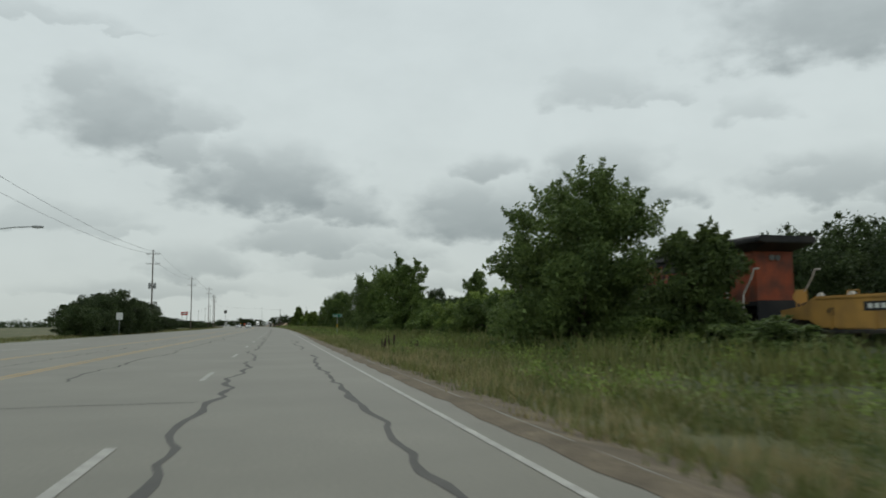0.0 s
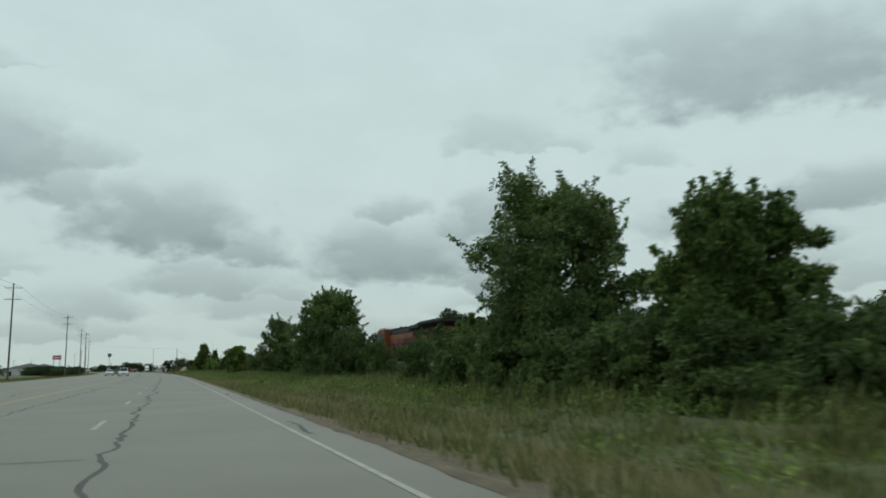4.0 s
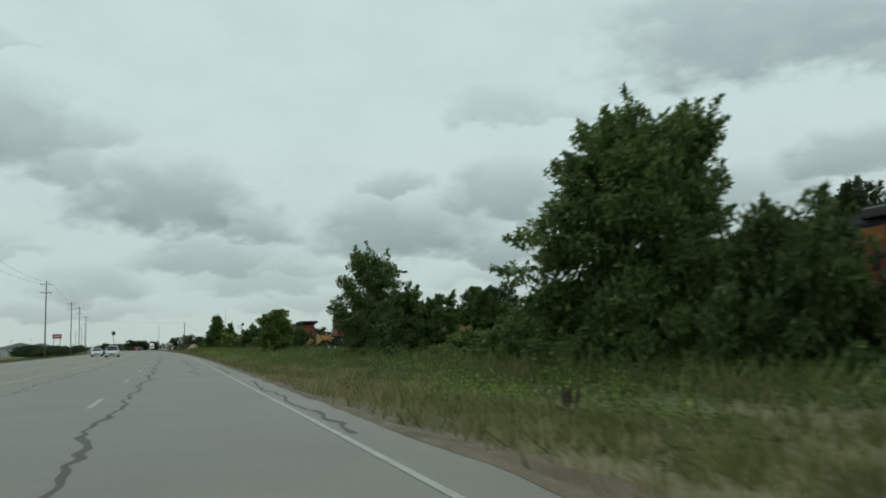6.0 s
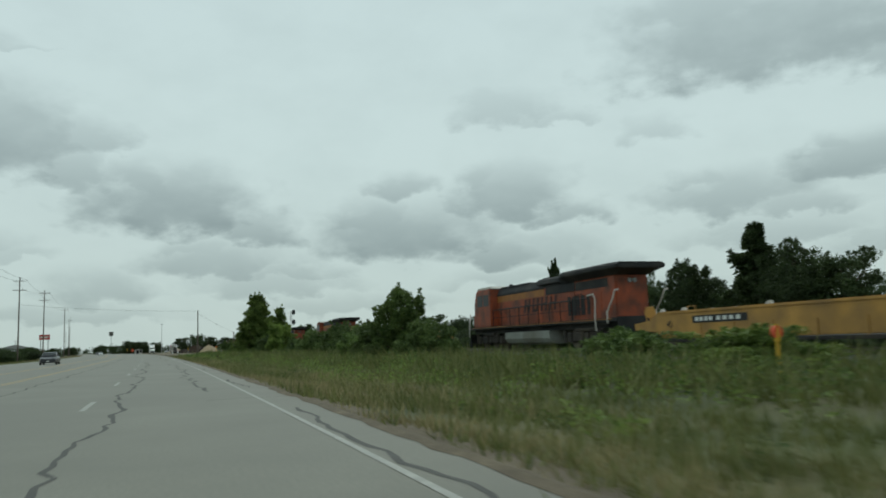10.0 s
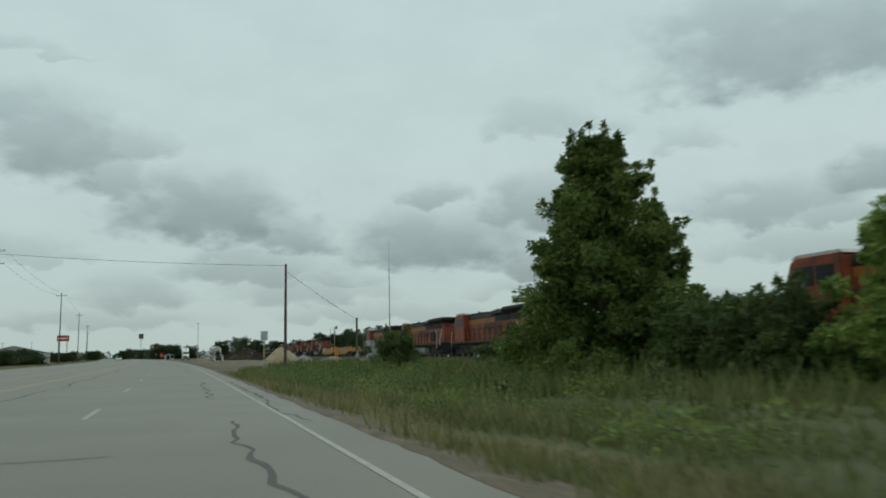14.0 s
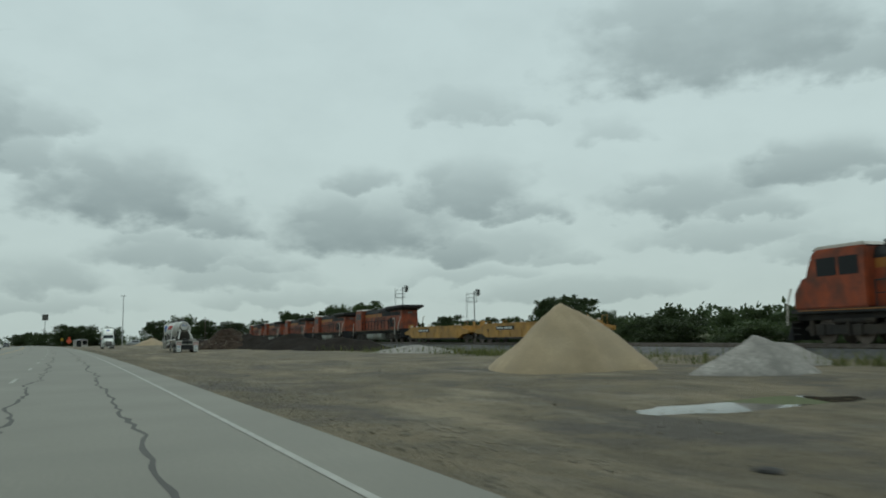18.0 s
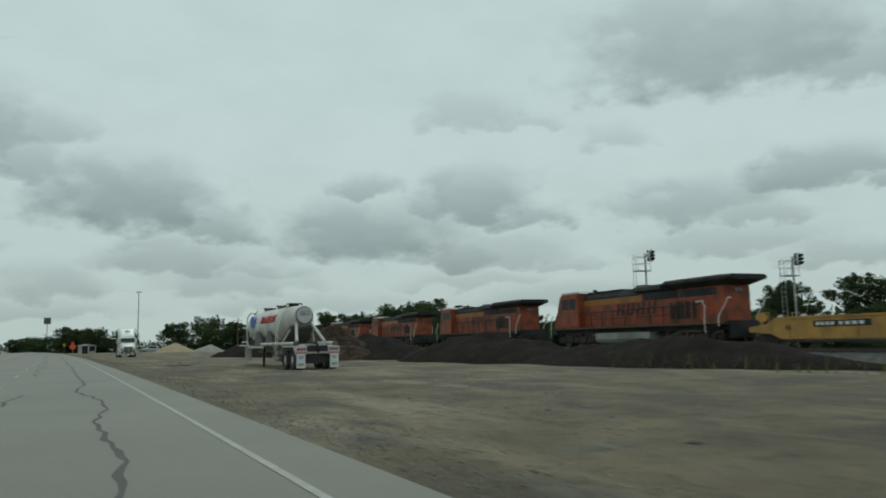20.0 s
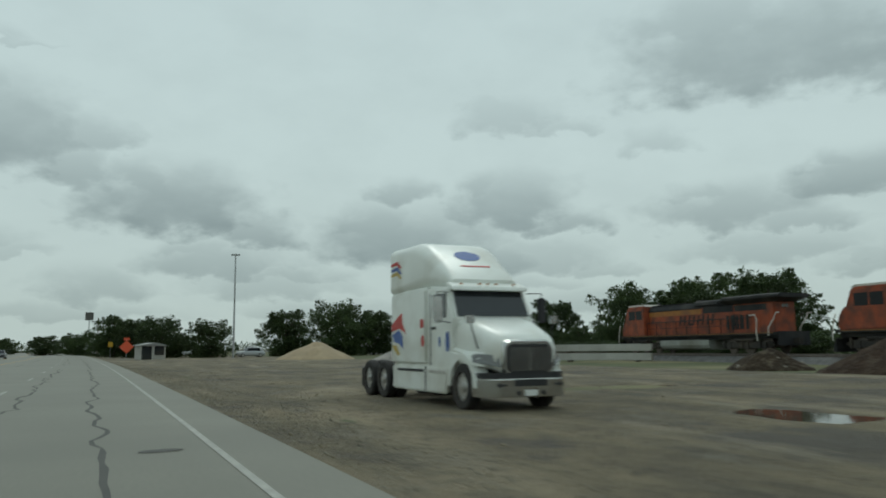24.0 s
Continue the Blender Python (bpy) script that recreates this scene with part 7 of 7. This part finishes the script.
# bushes: along, right, height, width
bush_kinds = []
for i in range(4):
    b = tree("bush", "bush", 2.75, 5.0, 300 + i, (LEAF_DARK, LEAF_MID, LEAF_DARK, LEAF_LIGHT)[i], n=80, per=190, size=0.105,
             label=("dense dark-green bush beside the highway verge", "dense green vine-covered bush", "dark-green tangled bush beside the verge", "light-green leafy bush beside the verge")[i],
             category="bush", group="roadside bushes", sprig=0.12, at=Matrix.Translation((0, -300 - 9 * i, 0)))
    bush_kinds.append(b)
VERGE_BUSHES = [
    (36, 18.6, 3.6, 6, 0), (32, 18.2, 3.2, 5, 2), (24, 17.5, 1.5, 6, 0), (28, 15.5, 1.6, 5, 3), (35, 12.6, 1.2, 4, 1),
    (44.5, 18.2, 5.6, 7, 0), (41.5, 18.6, 4.6, 6, 2), (43, 15.6, 3.8, 6, 0), (49, 16.5, 3.4, 6, 3), (57, 16, 3.6, 6, 1), (63, 15.5, 3.4, 6, 3), (69, 15, 3.2, 6, 1), (75, 15.5, 3.8, 6, 1),
    (46, 20, 4.2, 6, 2), (55, 20, 4.6, 6, 1), (65, 20, 4.8, 7, 3), (74, 19.5, 4.6, 6, 1), (84, 19, 4.2, 6, 2),
    (86, 14.6, 2.6, 5, 0), (92, 14, 2.4, 5, 1), (98, 13.2, 3.0, 5, 0), (105, 14.6, 2.5, 5, 2), (109.6, 14, 2.9, 5, 0), (113, 13.6, 2.6, 5, 0),
    (117.5, 13.4, 2.9, 5, 0), (121.5, 13.2, 3.0, 5, 2), (126, 13.2, 3.2, 5.5, 0), (130.5, 13.6, 3.0, 5, 2), (119, 17.5, 4.4, 6, 2), (128.5, 17.0, 4.2, 6, 0),
    (138.4, 13.9, 3.3, 4.2, 0), (142.0, 14.8, 2.4, 4.0, 2), (136, 19.6, 3.2, 5, 0), (160.2, 14.4, 4.7, 5, 2), (163.8, 14.0, 4.5, 5, 0), (157.4, 15.6, 3.6, 4, 2),
    (169, 13.8, 3.0, 5, 0), (173.8, 14.0, 2.7, 4.4, 2), (179, 15.2, 1.6, 5, 1), (184, 15.6, 1.8, 5, 3), (191, 14.6, 2.8, 5, 0), (197.4, 14.6, 3.0, 5.0, 2), (201, 14.8, 2.4, 4.4, 0),
    (241, 13.6, 3.0, 4.0, 2), (246, 15.6, 3.8, 4.6, 0), (254, 16.6, 2.2, 5, 3), (237.5, 12.6, 2.6, 4.4, 0), (262, 17, 1.5, 5, 3), (270, 18, 1.6, 5, 1), (290, 16.6, 2.9, 5, 2), (298, 15.8, 3.0, 6, 0), (304, 16, 2.6, 5, 1),
    (318, 18.5, 2.6, 5, 0), (325, 18.8, 3.8, 6.5, 0), (331, 17.6, 3.3, 6, 2), (337, 16.6, 2.4, 5, 0),
    (358.8, 16.2, 3.2, 5, 0), (362.5, 16.4, 3.2, 5, 2), (366.5, 16.8, 3.2, 5.5, 0), (370, 17.0, 3.0, 5, 2), (376, 16.6, 2.2, 4, 0), (377, 17.5, 2.4, 5, 1), (383, 18.5, 2.2, 4, 0), (387, 13.0, 2.9, 3.2, 0), (309, 17.5, 3.2, 6, 0), (314, 19, 3.4, 6, 2),
]
for i, (s, d, h, w, k) in enumerate(VERGE_BUSHES):
    src = bush_kinds[k]
    m = stand(s, d, i * 67.0)
    ob = copy_thing(src, m)
    ob.scale = (w / 5.0, w / 5.0, h / 3.0)
for b in bush_kinds:
    for o in (*b.children_recursive, b):
        bpy.data.objects.remove(o)


# ---- trees behind the railway, far woods, left side ----
far_kinds = []
for i, (shape, h, w, leaf) in enumerate((("round", 9.0, 9.0, LEAF_BACK), ("tall", 10.0, 8.0, LEAF_BACK), ("round", 8.0, 10.0, LEAF_BACK), ("cone", 10.0, 6.0, LEAF_BACK))):
    far_kinds.append(tree("tree", shape, h, w, 500 + i, leaf, n=170, per=120, size=0.16, sprig=0.1,
                          label=("broad dark-green tree beyond the railway", "tall ragged dark tree beyond the railway", "wide green tree beyond the railway", "pointed dark-green tree beyond the railway")[i],
                          group="trees beyond the railway", at=Matrix.Translation((0, -400 - 12 * i, 0))))
# world x, y, height, width, kind
BACK = []
rb = random.Random(11)
BACK_Y = [0, 30, 66, 80, 150, 180, 200, 216, 224, 240, 243, 284, 288, 300, 320, 345, 362, 385, 435, 460, 500, 640, 700, 800]
BACK_H = [8, 8.5, 9, 5.6, 6, 6.8, 7.8, 7.6, 6.4, 6, 2.2, 2.2, 6, 6.5, 5.4, 3.8, 5.8, 3.8, 5.4, 4.6, 4.2, 4.4, 5, 5]
y = 8.0
while y < 800:
    hh = float(np.interp(y, BACK_Y, BACK_H)) * rb.uniform(0.78, 1.1)
    BACK.append((39 + rb.uniform(-3, 6) + (4 if y > 420 else 0), y, hh, max(4.5, hh * rb.uniform(0.95, 1.3)), rb.choice((0, 1, 2))))
    y += rb.uniform(4.0, 6.5)
y = 15.0
while y < 800:
    BACK.append((32.5 + rb.uniform(-1, 3), y, rb.uniform(2.0, 3.2) * (0.75 if 240 < y < 290 else 1.0), rb.uniform(6, 9), 2))
    y += rb.uniform(6.5, 9.5)
BACK += [(38, 294.8, 7.9, 4.6, 1), (40, 289.2, 10.4, 6.6, 3), (41, 286.9, 8.3, 6.4, 0), (40, 281.2, 6.9, 6.0, 0), (38.5, 284, 6.0, 6, 2), (40, 321.7, 11.4, 3.4, 3), (38, 211.3, 6.0, 5.4, 0), (38, 206.4, 8.7, 7.4, 0), (37, 200.2, 6.8, 5, 2), (38, 179.5, 10.8, 7.0, 0), (38, 168, 7.9, 6.4, 0), (37, 157, 7.2, 9, 2), (40, 386.7, 5.9, 7, 0), (38, 362.5, 6.1, 7.2, 0), (38, 222.8, 4.2, 7, 0), (36, 91, 9.6, 8.4, 0), (34, 63.8, 7.7, 8, 2), (38, 241, 8.6, 6, 0), (38.5, 233.5, 8.8, 5, 1), (39.5, 319, 9.2, 5, 3), (45, 302, 7.4, 6, 1), (48, 298, 9.8, 7, 3), (29, 398, 6.4, 4.5, 1), (45, 662, 10.5, 12, 0), (53, 672, 11.5, 13, 2), (38, 668, 9, 10, 1),
         (36, 193, 9.4, 8, 0), (69, 705, 15.0, 18, 0), (58, 712, 13, 16, 2), (78, 700, 13, 15, 0), (50, 727, 11.5, 12, 0), (50, 757, 13.5, 11, 1),
         (7, 733, 10.6, 13, 2), (-2, 736, 9.5, 11, 0), (15, 736, 9.5, 12, 0), (26, 742, 9, 12, 1), (36, 745, 9, 12, 2), (95, 690, 9, 14, 0), (60, 560, 8.5, 8, 0), (56, 545, 8, 9, 1)]
for i, (x, y, h, w, k) in enumerate(BACK):
    ob = copy_thing(far_kinds[k], Matrix.Translation((x, y, -0.3)) @ Matrix.Rotation(i * 1.3, 4, "Z"))
    b = ((9, 9), (10, 8), (8, 10), (10, 6))[k]
    ob.scale = (w / b[1], w / b[1], h / b[0])
# left of the road: along, right, height, width, kind
LEFT = [(102, -24, 4.2, 6, 0), (110, -24, 5.6, 7, 2), (119.5, -24.2, 7.2, 7, 1), (140, -24.5, 6.2, 8, 2), (148, -25, 6.4, 8, 0), (156.8, -25.5, 6.2, 8, 2), (128, -23, 5.0, 7, 0), (116, -24.5, 5.4, 6, 0), (120, -27, 5.8, 6, 2), (126, -26, 6.4, 7, 1), (131, -29, 6.6, 8, 0), (136, -33, 6.2, 8, 1), (118, -22.5, 4.0, 5, 2)]
for s in range(250, 380, 26):
    LEFT.append((s + rb.uniform(-6, 6), -38 + rb.uniform(-16, 4), rb.uniform(3.2, 5.2), rb.uniform(8, 12), rb.choice((0, 2))))
for s in range(384, 470, 8):
    LEFT.append((s + rb.uniform(-3, 3), -29 + rb.uniform(-5, 2), rb.uniform(2.6, 3.8), rb.uniform(5, 8), rb.choice((0, 2))))
for s in range(474, 900, 14):
    LEFT.append((s + rb.uniform(-6, 6), -38 + rb.uniform(-16, 4), rb.uniform(3.2, 5.2), rb.uniform(8, 12), rb.choice((0, 2))))
for i, (s, d, h, w, k) in enumerate(LEFT):
    ob = copy_thing(far_kinds[k], stand(s, d, i * 50.0))
    b = ((9, 9), (10, 8), (8, 10), (10, 6))[k]
    ob.scale = (w / b[1], w / b[1], h / b[0])
    tagged(ob, "low dark-green tree across the highway", group="trees across the highway")
# trees far down the road
for i, (s, d, h, w, k) in enumerate([(748, 6.5, 8.6, 10, 0), (731, 13, 7.4, 9.5, 2), (742, 10.5, 7.8, 9, 0), (724, 20, 6.6, 9, 2), (800, 9, 6, 10, 0), (812, 2, 6, 10, 2), (830, -6, 6, 9, 0), (790, 24, 5, 10, 2), (850, -24, 6, 12, 0), (905, -34, 6.5, 14, 2), (940, -20, 7, 14, 0), (960, 4, 8, 14, 2), (985, -44, 7, 14, 0), (1010, 14, 8, 14, 0)]):
    ob = copy_thing(far_kinds[k], stand(s, d, i * 77.0))
    b = ((9, 9), (10, 8), (8, 10), (10, 6))[k]
    ob.scale = (w / b[1], w / b[1], h / b[0])
    tagged(ob, "round dark-green tree far along the highway", group="trees far along the highway")
for b in far_kinds:
    for o in (*b.children_recursive, b):
        bpy.data.objects.remove(o)


def far_woods(name, line, h, label, seed, per=14):
    """A low line of far woods as many leaf clumps."""
    rng = np.random.default_rng(seed)
    c = []
    for (x0, y0), (x1, y1) in zip(line, line[1:]):
        n = int(math.hypot(x1 - x0, y1 - y0) / 3.2)
        for i in range(n):
            k = i / n
            hh = h * (0.65 + 0.5 * noise.noise((x0 * 0.01 + i * 0.13, seed, 0)))
            for j in range(5):
                c.append((x0 + (x1 - x0) * k + rng.normal() * 5, y0 + (y1 - y0) * k + rng.normal() * 5, hh * (0.05 + 0.22 * j) + rng.normal() * 0.4))
    c = np.array(c)
    v, f = leaves(rng, c, rng.uniform(2.0, 3.4, len(c)), per, 1.3, droop=0.1)
    part(name, raw_mesh(name, v, f), LEAF_FAR, None, label)["kind"] = "stuff"


far_woods("far_woods", [(-420, 200), (-380, 700), (-300, 1100), (-190, 1250), (-70, 1300), (60, 1250), (150, 1050), (170, 700), (120, 480), (110, 250), (115, 0)], 9.0, "distant line of dark-green woods on the horizon", 5)


# ---- grass ----
def patch(s, d, seed):
    """Uneven growth, 0 to 1, in streaks along the verge."""
    q = np.sin(s * 0.31 + d * 0.9 + seed) + np.sin(s * 0.13 - d * 0.7 + seed * 2.1) + np.sin(s * 0.71 + d * 1.7 + seed * 0.7) + np.sin(s * 0.057 + d * 2.3 + seed * 1.3)
    return np.clip(0.5 + 0.3 * q, 0, 1)


def grass(name, s0, s1, d0, d1, count, h0, h1, material, label, seed, clump=0.6, power=1.0, avoid=True, width=0.016, lean=0.55, thin=1.0):
    rng = np.random.default_rng(seed)
    nc = max(1, int(count / 14))
    cs = rng.uniform(s0, s1, nc)
    cd = d0 + (d1 - d0) * rng.random(nc) ** power
    s = np.repeat(cs, 14) + rng.normal(size=nc * 14) * clump * 0.4
    d = np.repeat(cd, 14) + rng.normal(size=nc * 14) * clump * 0.4
    keep = (d > 3.0 + road_edge_wave(s) + 0.7 * rng.random(len(s)) ** 2) | (d < -19.6)
    if avoid:
        keep &= lot(s, d) < 0.35 + 0.2 * rng.random(len(s))
    keep &= patch(s, d, seed) > rng.random(len(s)) * thin
    s, d = s[keep], d[keep]
    n = len(s)
    a = np.radians(np.interp(s, _S, _A))
    x = np.interp(s, _S, _X) + d * np.cos(a)
    y = np.interp(s, _S, _Y) + d * np.sin(a)
    z = ground_z(s, d) - 0.1
    h = rng.uniform(h0, h1, n) * (0.6 + 0.8 * rng.random(n))
    an = rng.random(n) * 2 * np.pi
    tilt = rng.normal(size=n) * lean
    lx, ly = np.cos(an) * tilt * h, np.sin(an) * tilt * h
    w = width * (0.7 + rng.random(n))
    wx, wy = -np.sin(an + 0.6) * w, np.cos(an + 0.6) * w
    v = np.empty((n, 3, 3))
    v[:, 0] = np.stack([x - wx, y - wy, z], 1)
    v[:, 1] = np.stack([x + wx, y + wy, z], 1)
    v[:, 2] = np.stack([x + lx, y + ly, z + h], 1)
    ob = part(name, raw_mesh(name, v.reshape(-1, 3), np.arange(3 * n).reshape(n, 3)), material, None, label)
    ob["kind"] = "stuff"
    ob["category"] = "grass"
    return ob


def road_edge_wave(s):
    return 0.18 * np.sin(s * 0.9) + 0.14 * np.sin(s * 0.37 + 1) + 0.08 * np.sin(s * 2.3)


grass("verge_grass", -5, 425, 2.9, 6.2, 190000, 0.08, 0.28, BLADE_DRY, "short dry tan grass along the road edge", 21, power=0.8)
grass("verge_grass", -5, 425, 4.0, 7.8, 115000, 0.16, 0.42, BLADE_DRY, "tall pale seeding grass on the verge", 22, width=0.013)
grass("verge_grass", -5, 425, 3.3, 14, 330000, 0.16, 0.46, BLADE_GREEN, "tall green grass on the verge", 23, width=0.02)
grass("weeds", -5, 425, 9.5, 19, 100000, 0.4, 0.95, BLADE_GREEN, "tall green weeds below the railway", 24, width=0.035, clump=1.0)
grass("verge_grass", 0, 420, -36, -19.8, 50000, 0.15, 0.4, BLADE_GREEN, "grass across the highway", 25, width=0.03)
grass("verge_grass", 60, 800, -36, -19.8, 30000, 0.15, 0.4, BLADE_DRY, "dry grass across the highway", 26, width=0.03)


def leafy_weeds(name, count, s0, s1, d0, d1, material, label, seed, size=0.09, rad=0.3):
    rng = np.random.default_rng(seed)
    s, d = rng.uniform(s0, s1, count), rng.uniform(d0, d1, count)
    k = (lot(s, d) < 0.2) & (np.array([noise.noise((a * 0.12, b * 0.35, seed)) for a, b in zip(s, d)]) > -0.05)
    s, d = s[k], d[k]
    a = np.radians(np.interp(s, _S, _A))
    h = rng.uniform(0.15, 0.55, len(s))
    c = np.stack([np.interp(s, _S, _X) + d * np.cos(a), np.interp(s, _S, _Y) + d * np.sin(a), ground_z(s, d) + h * 0.6], 1)
    v, f = leaves(rng, c, h * 0.9 + rad * 0.4, 48, size * 0.66, droop=-0.3)
    ob = part(name, raw_mesh(name, v, f), material, None, label)
    ob["kind"] = "stuff"
    ob["category"] = "weeds"


leafy_weeds("weeds", 2500, 0, 402, 5.5, 13, LEAF_LIGHT, "low leafy green weeds in the verge", 51)
leafy_weeds("weeds", 3000, 0, 408, 10, 19, LEAF_MID, "leafy green weeds and brambles below the railway", 52, 0.12, 0.5)
leafy_weeds("weeds", 900, 0, 405, 4.6, 9, LEAF_DARK, "small dark-green weed clumps in the dry grass", 53, 0.07, 0.2)


leafy_weeds("weeds", 900, 365, 403, 5, 15, LEAF_DARK, "dark-green leafy weed clumps in the verge", 54, 0.1, 0.35)
leafy_weeds("weeds", 500, 130, 240, 7, 14, LEAF_DARK, "dark-green leafy weed clumps in the grass", 55, 0.1, 0.35)

grass("verge_grass", 396, 434, 5, 29, 65000, 0.12, 0.36, BLADE_GREEN, "dense short green grass beside the dirt lot", 58, width=0.02, thin=0.5)
grass("verge_grass", 396, 434, 5, 29, 60000, 0.14, 0.4, BLADE_DRY, "pale seeding grass beside the dirt lot", 59, width=0.013)
grass("weeds", 440, 520, 23.5, 27.6, 9000, 0.3, 0.7, BLADE_GREEN, "green weed tufts below the railway bank", 57, width=0.03, avoid=False, clump=1.2)


def dock_weed(s, d, h, seed):
    """Dark brown seed stalks of a dock plant."""
    rng = random.Random(seed)
    p = thing("dock_weed", stand(s, d), "dark-brown dried seed stalks of a tall verge weed", "weed", "dried weed stalks")
    for i in range(4):
        a, r = rng.random() * 6.28, rng.uniform(0.02, 0.12)
        top = Vector((math.cos(a) * r * 2, math.sin(a) * r * 2, h * rng.uniform(0.75, 1.05)))
        base = Vector((math.cos(a) * r, math.sin(a) * r, 0))
        st = part("stalk", Geo().cyl(base, top, 0.008, n=5), DOCK, p)
        rings = []
        for k in range(12):
            q = base.lerp(top, 0.42 + 0.58 * k / 11) + Vector((rng.uniform(-0.008, 0.008), rng.uniform(-0.008, 0.008), 0))
            w = (0.012 + 0.034 * math.sin(math.pi * (0.1 + 0.85 * k / 11))) * rng.uniform(0.6, 1.3)
            rings.append([q + Vector((math.cos(t) * w, math.sin(t) * w, 0)) for t in (0, 1.05, 2.1, 3.14, 4.2, 5.25)])
        g = Geo().loft(rings)
        part("seed_head", g, DOCK, st)


DOCK = mat("dried_dock", (0.06, 0.038, 0.026), 0.9, var=0.3)
for i, (s, d, h) in enumerate(((38.0, 5.2, 0.85), (38.4, 5.8, 0.95), (41, 7.4, 0.6), (347, 7.6, 0.6), (362, 9.0, 0.7), (158, 6.6, 0.6), (331, 6.5, 0.7))):
    dock_weed(s, d, h, i)


# ---- railway ----
RAIL_Z = 0.42


def railway():
    g = Geo()
    prof = [(-2.6, -0.35), (-1.5, RAIL_Z - 0.2), (1.5, RAIL_Z - 0.2), (2.6, -0.35)]
    ys = list(range(-200, 1001, 4)) + [1200, 1500, 1900]
    rings = []
    for y in ys:
        rings.append([(RAIL_X + x + 0.12 * noise.noise((x, y * 0.3, 2)), y, z + 0.04 * noise.noise((x * 2, y * 0.5, 7))) for x, z in prof])
    n = 4
    vs = [p for r in rings for p in r]
    fs = [(k * n + i, k * n + i + 1, (k + 1) * n + i + 1, (k + 1) * n + i) for k in range(len(rings) - 1) for i in range(n - 1)]
    g.add(vs, fs)
    tagged(part("railway_ballast", g, BALLAST), "grey crushed-stone ballast bed of the railway", "railway", kind="structure")
    track = thing("railway_track", Matrix.Translation((RAIL_X, 0, 0)), "single railway track on grey ballast", "railway", kind="structure")
    for x in (-0.7175, 0.7175):
        r = Geo()
        r.box(x - 0.035, x + 0.035, -200, 1900, RAIL_Z - 0.05, RAIL_Z)
        r.box(x - 0.012, x + 0.012, -200, 1900, RAIL_Z - 0.13, RAIL_Z - 0.05)
        r.box(x - 0.07, x + 0.07, -200, 1900, RAIL_Z - 0.16, RAIL_Z - 0.13)
        part("rail", r, STEEL, track)
    g = Geo()
    g.box(-1.3, 1.3, -0.11, 0.11, RAIL_Z - 0.32, RAIL_Z - 0.16)
    me = mesh_of("tie", g, 0.012)
    for i in range(300):
        part("tie", me, TIE, track, at=Matrix.Translation((0, 395 + i * 0.62, 0)))
    g = Geo()
    for i in range(-250, 1150):
        y = i * 0.62
        if not 394.5 < y < 582:
            g.box(-1.3, 1.3, y - 0.11, y + 0.11, RAIL_Z - 0.32, RAIL_Z - 0.16)
    part("tie_rest", g, TIE, track)["kind"] = "stuff"


railway()
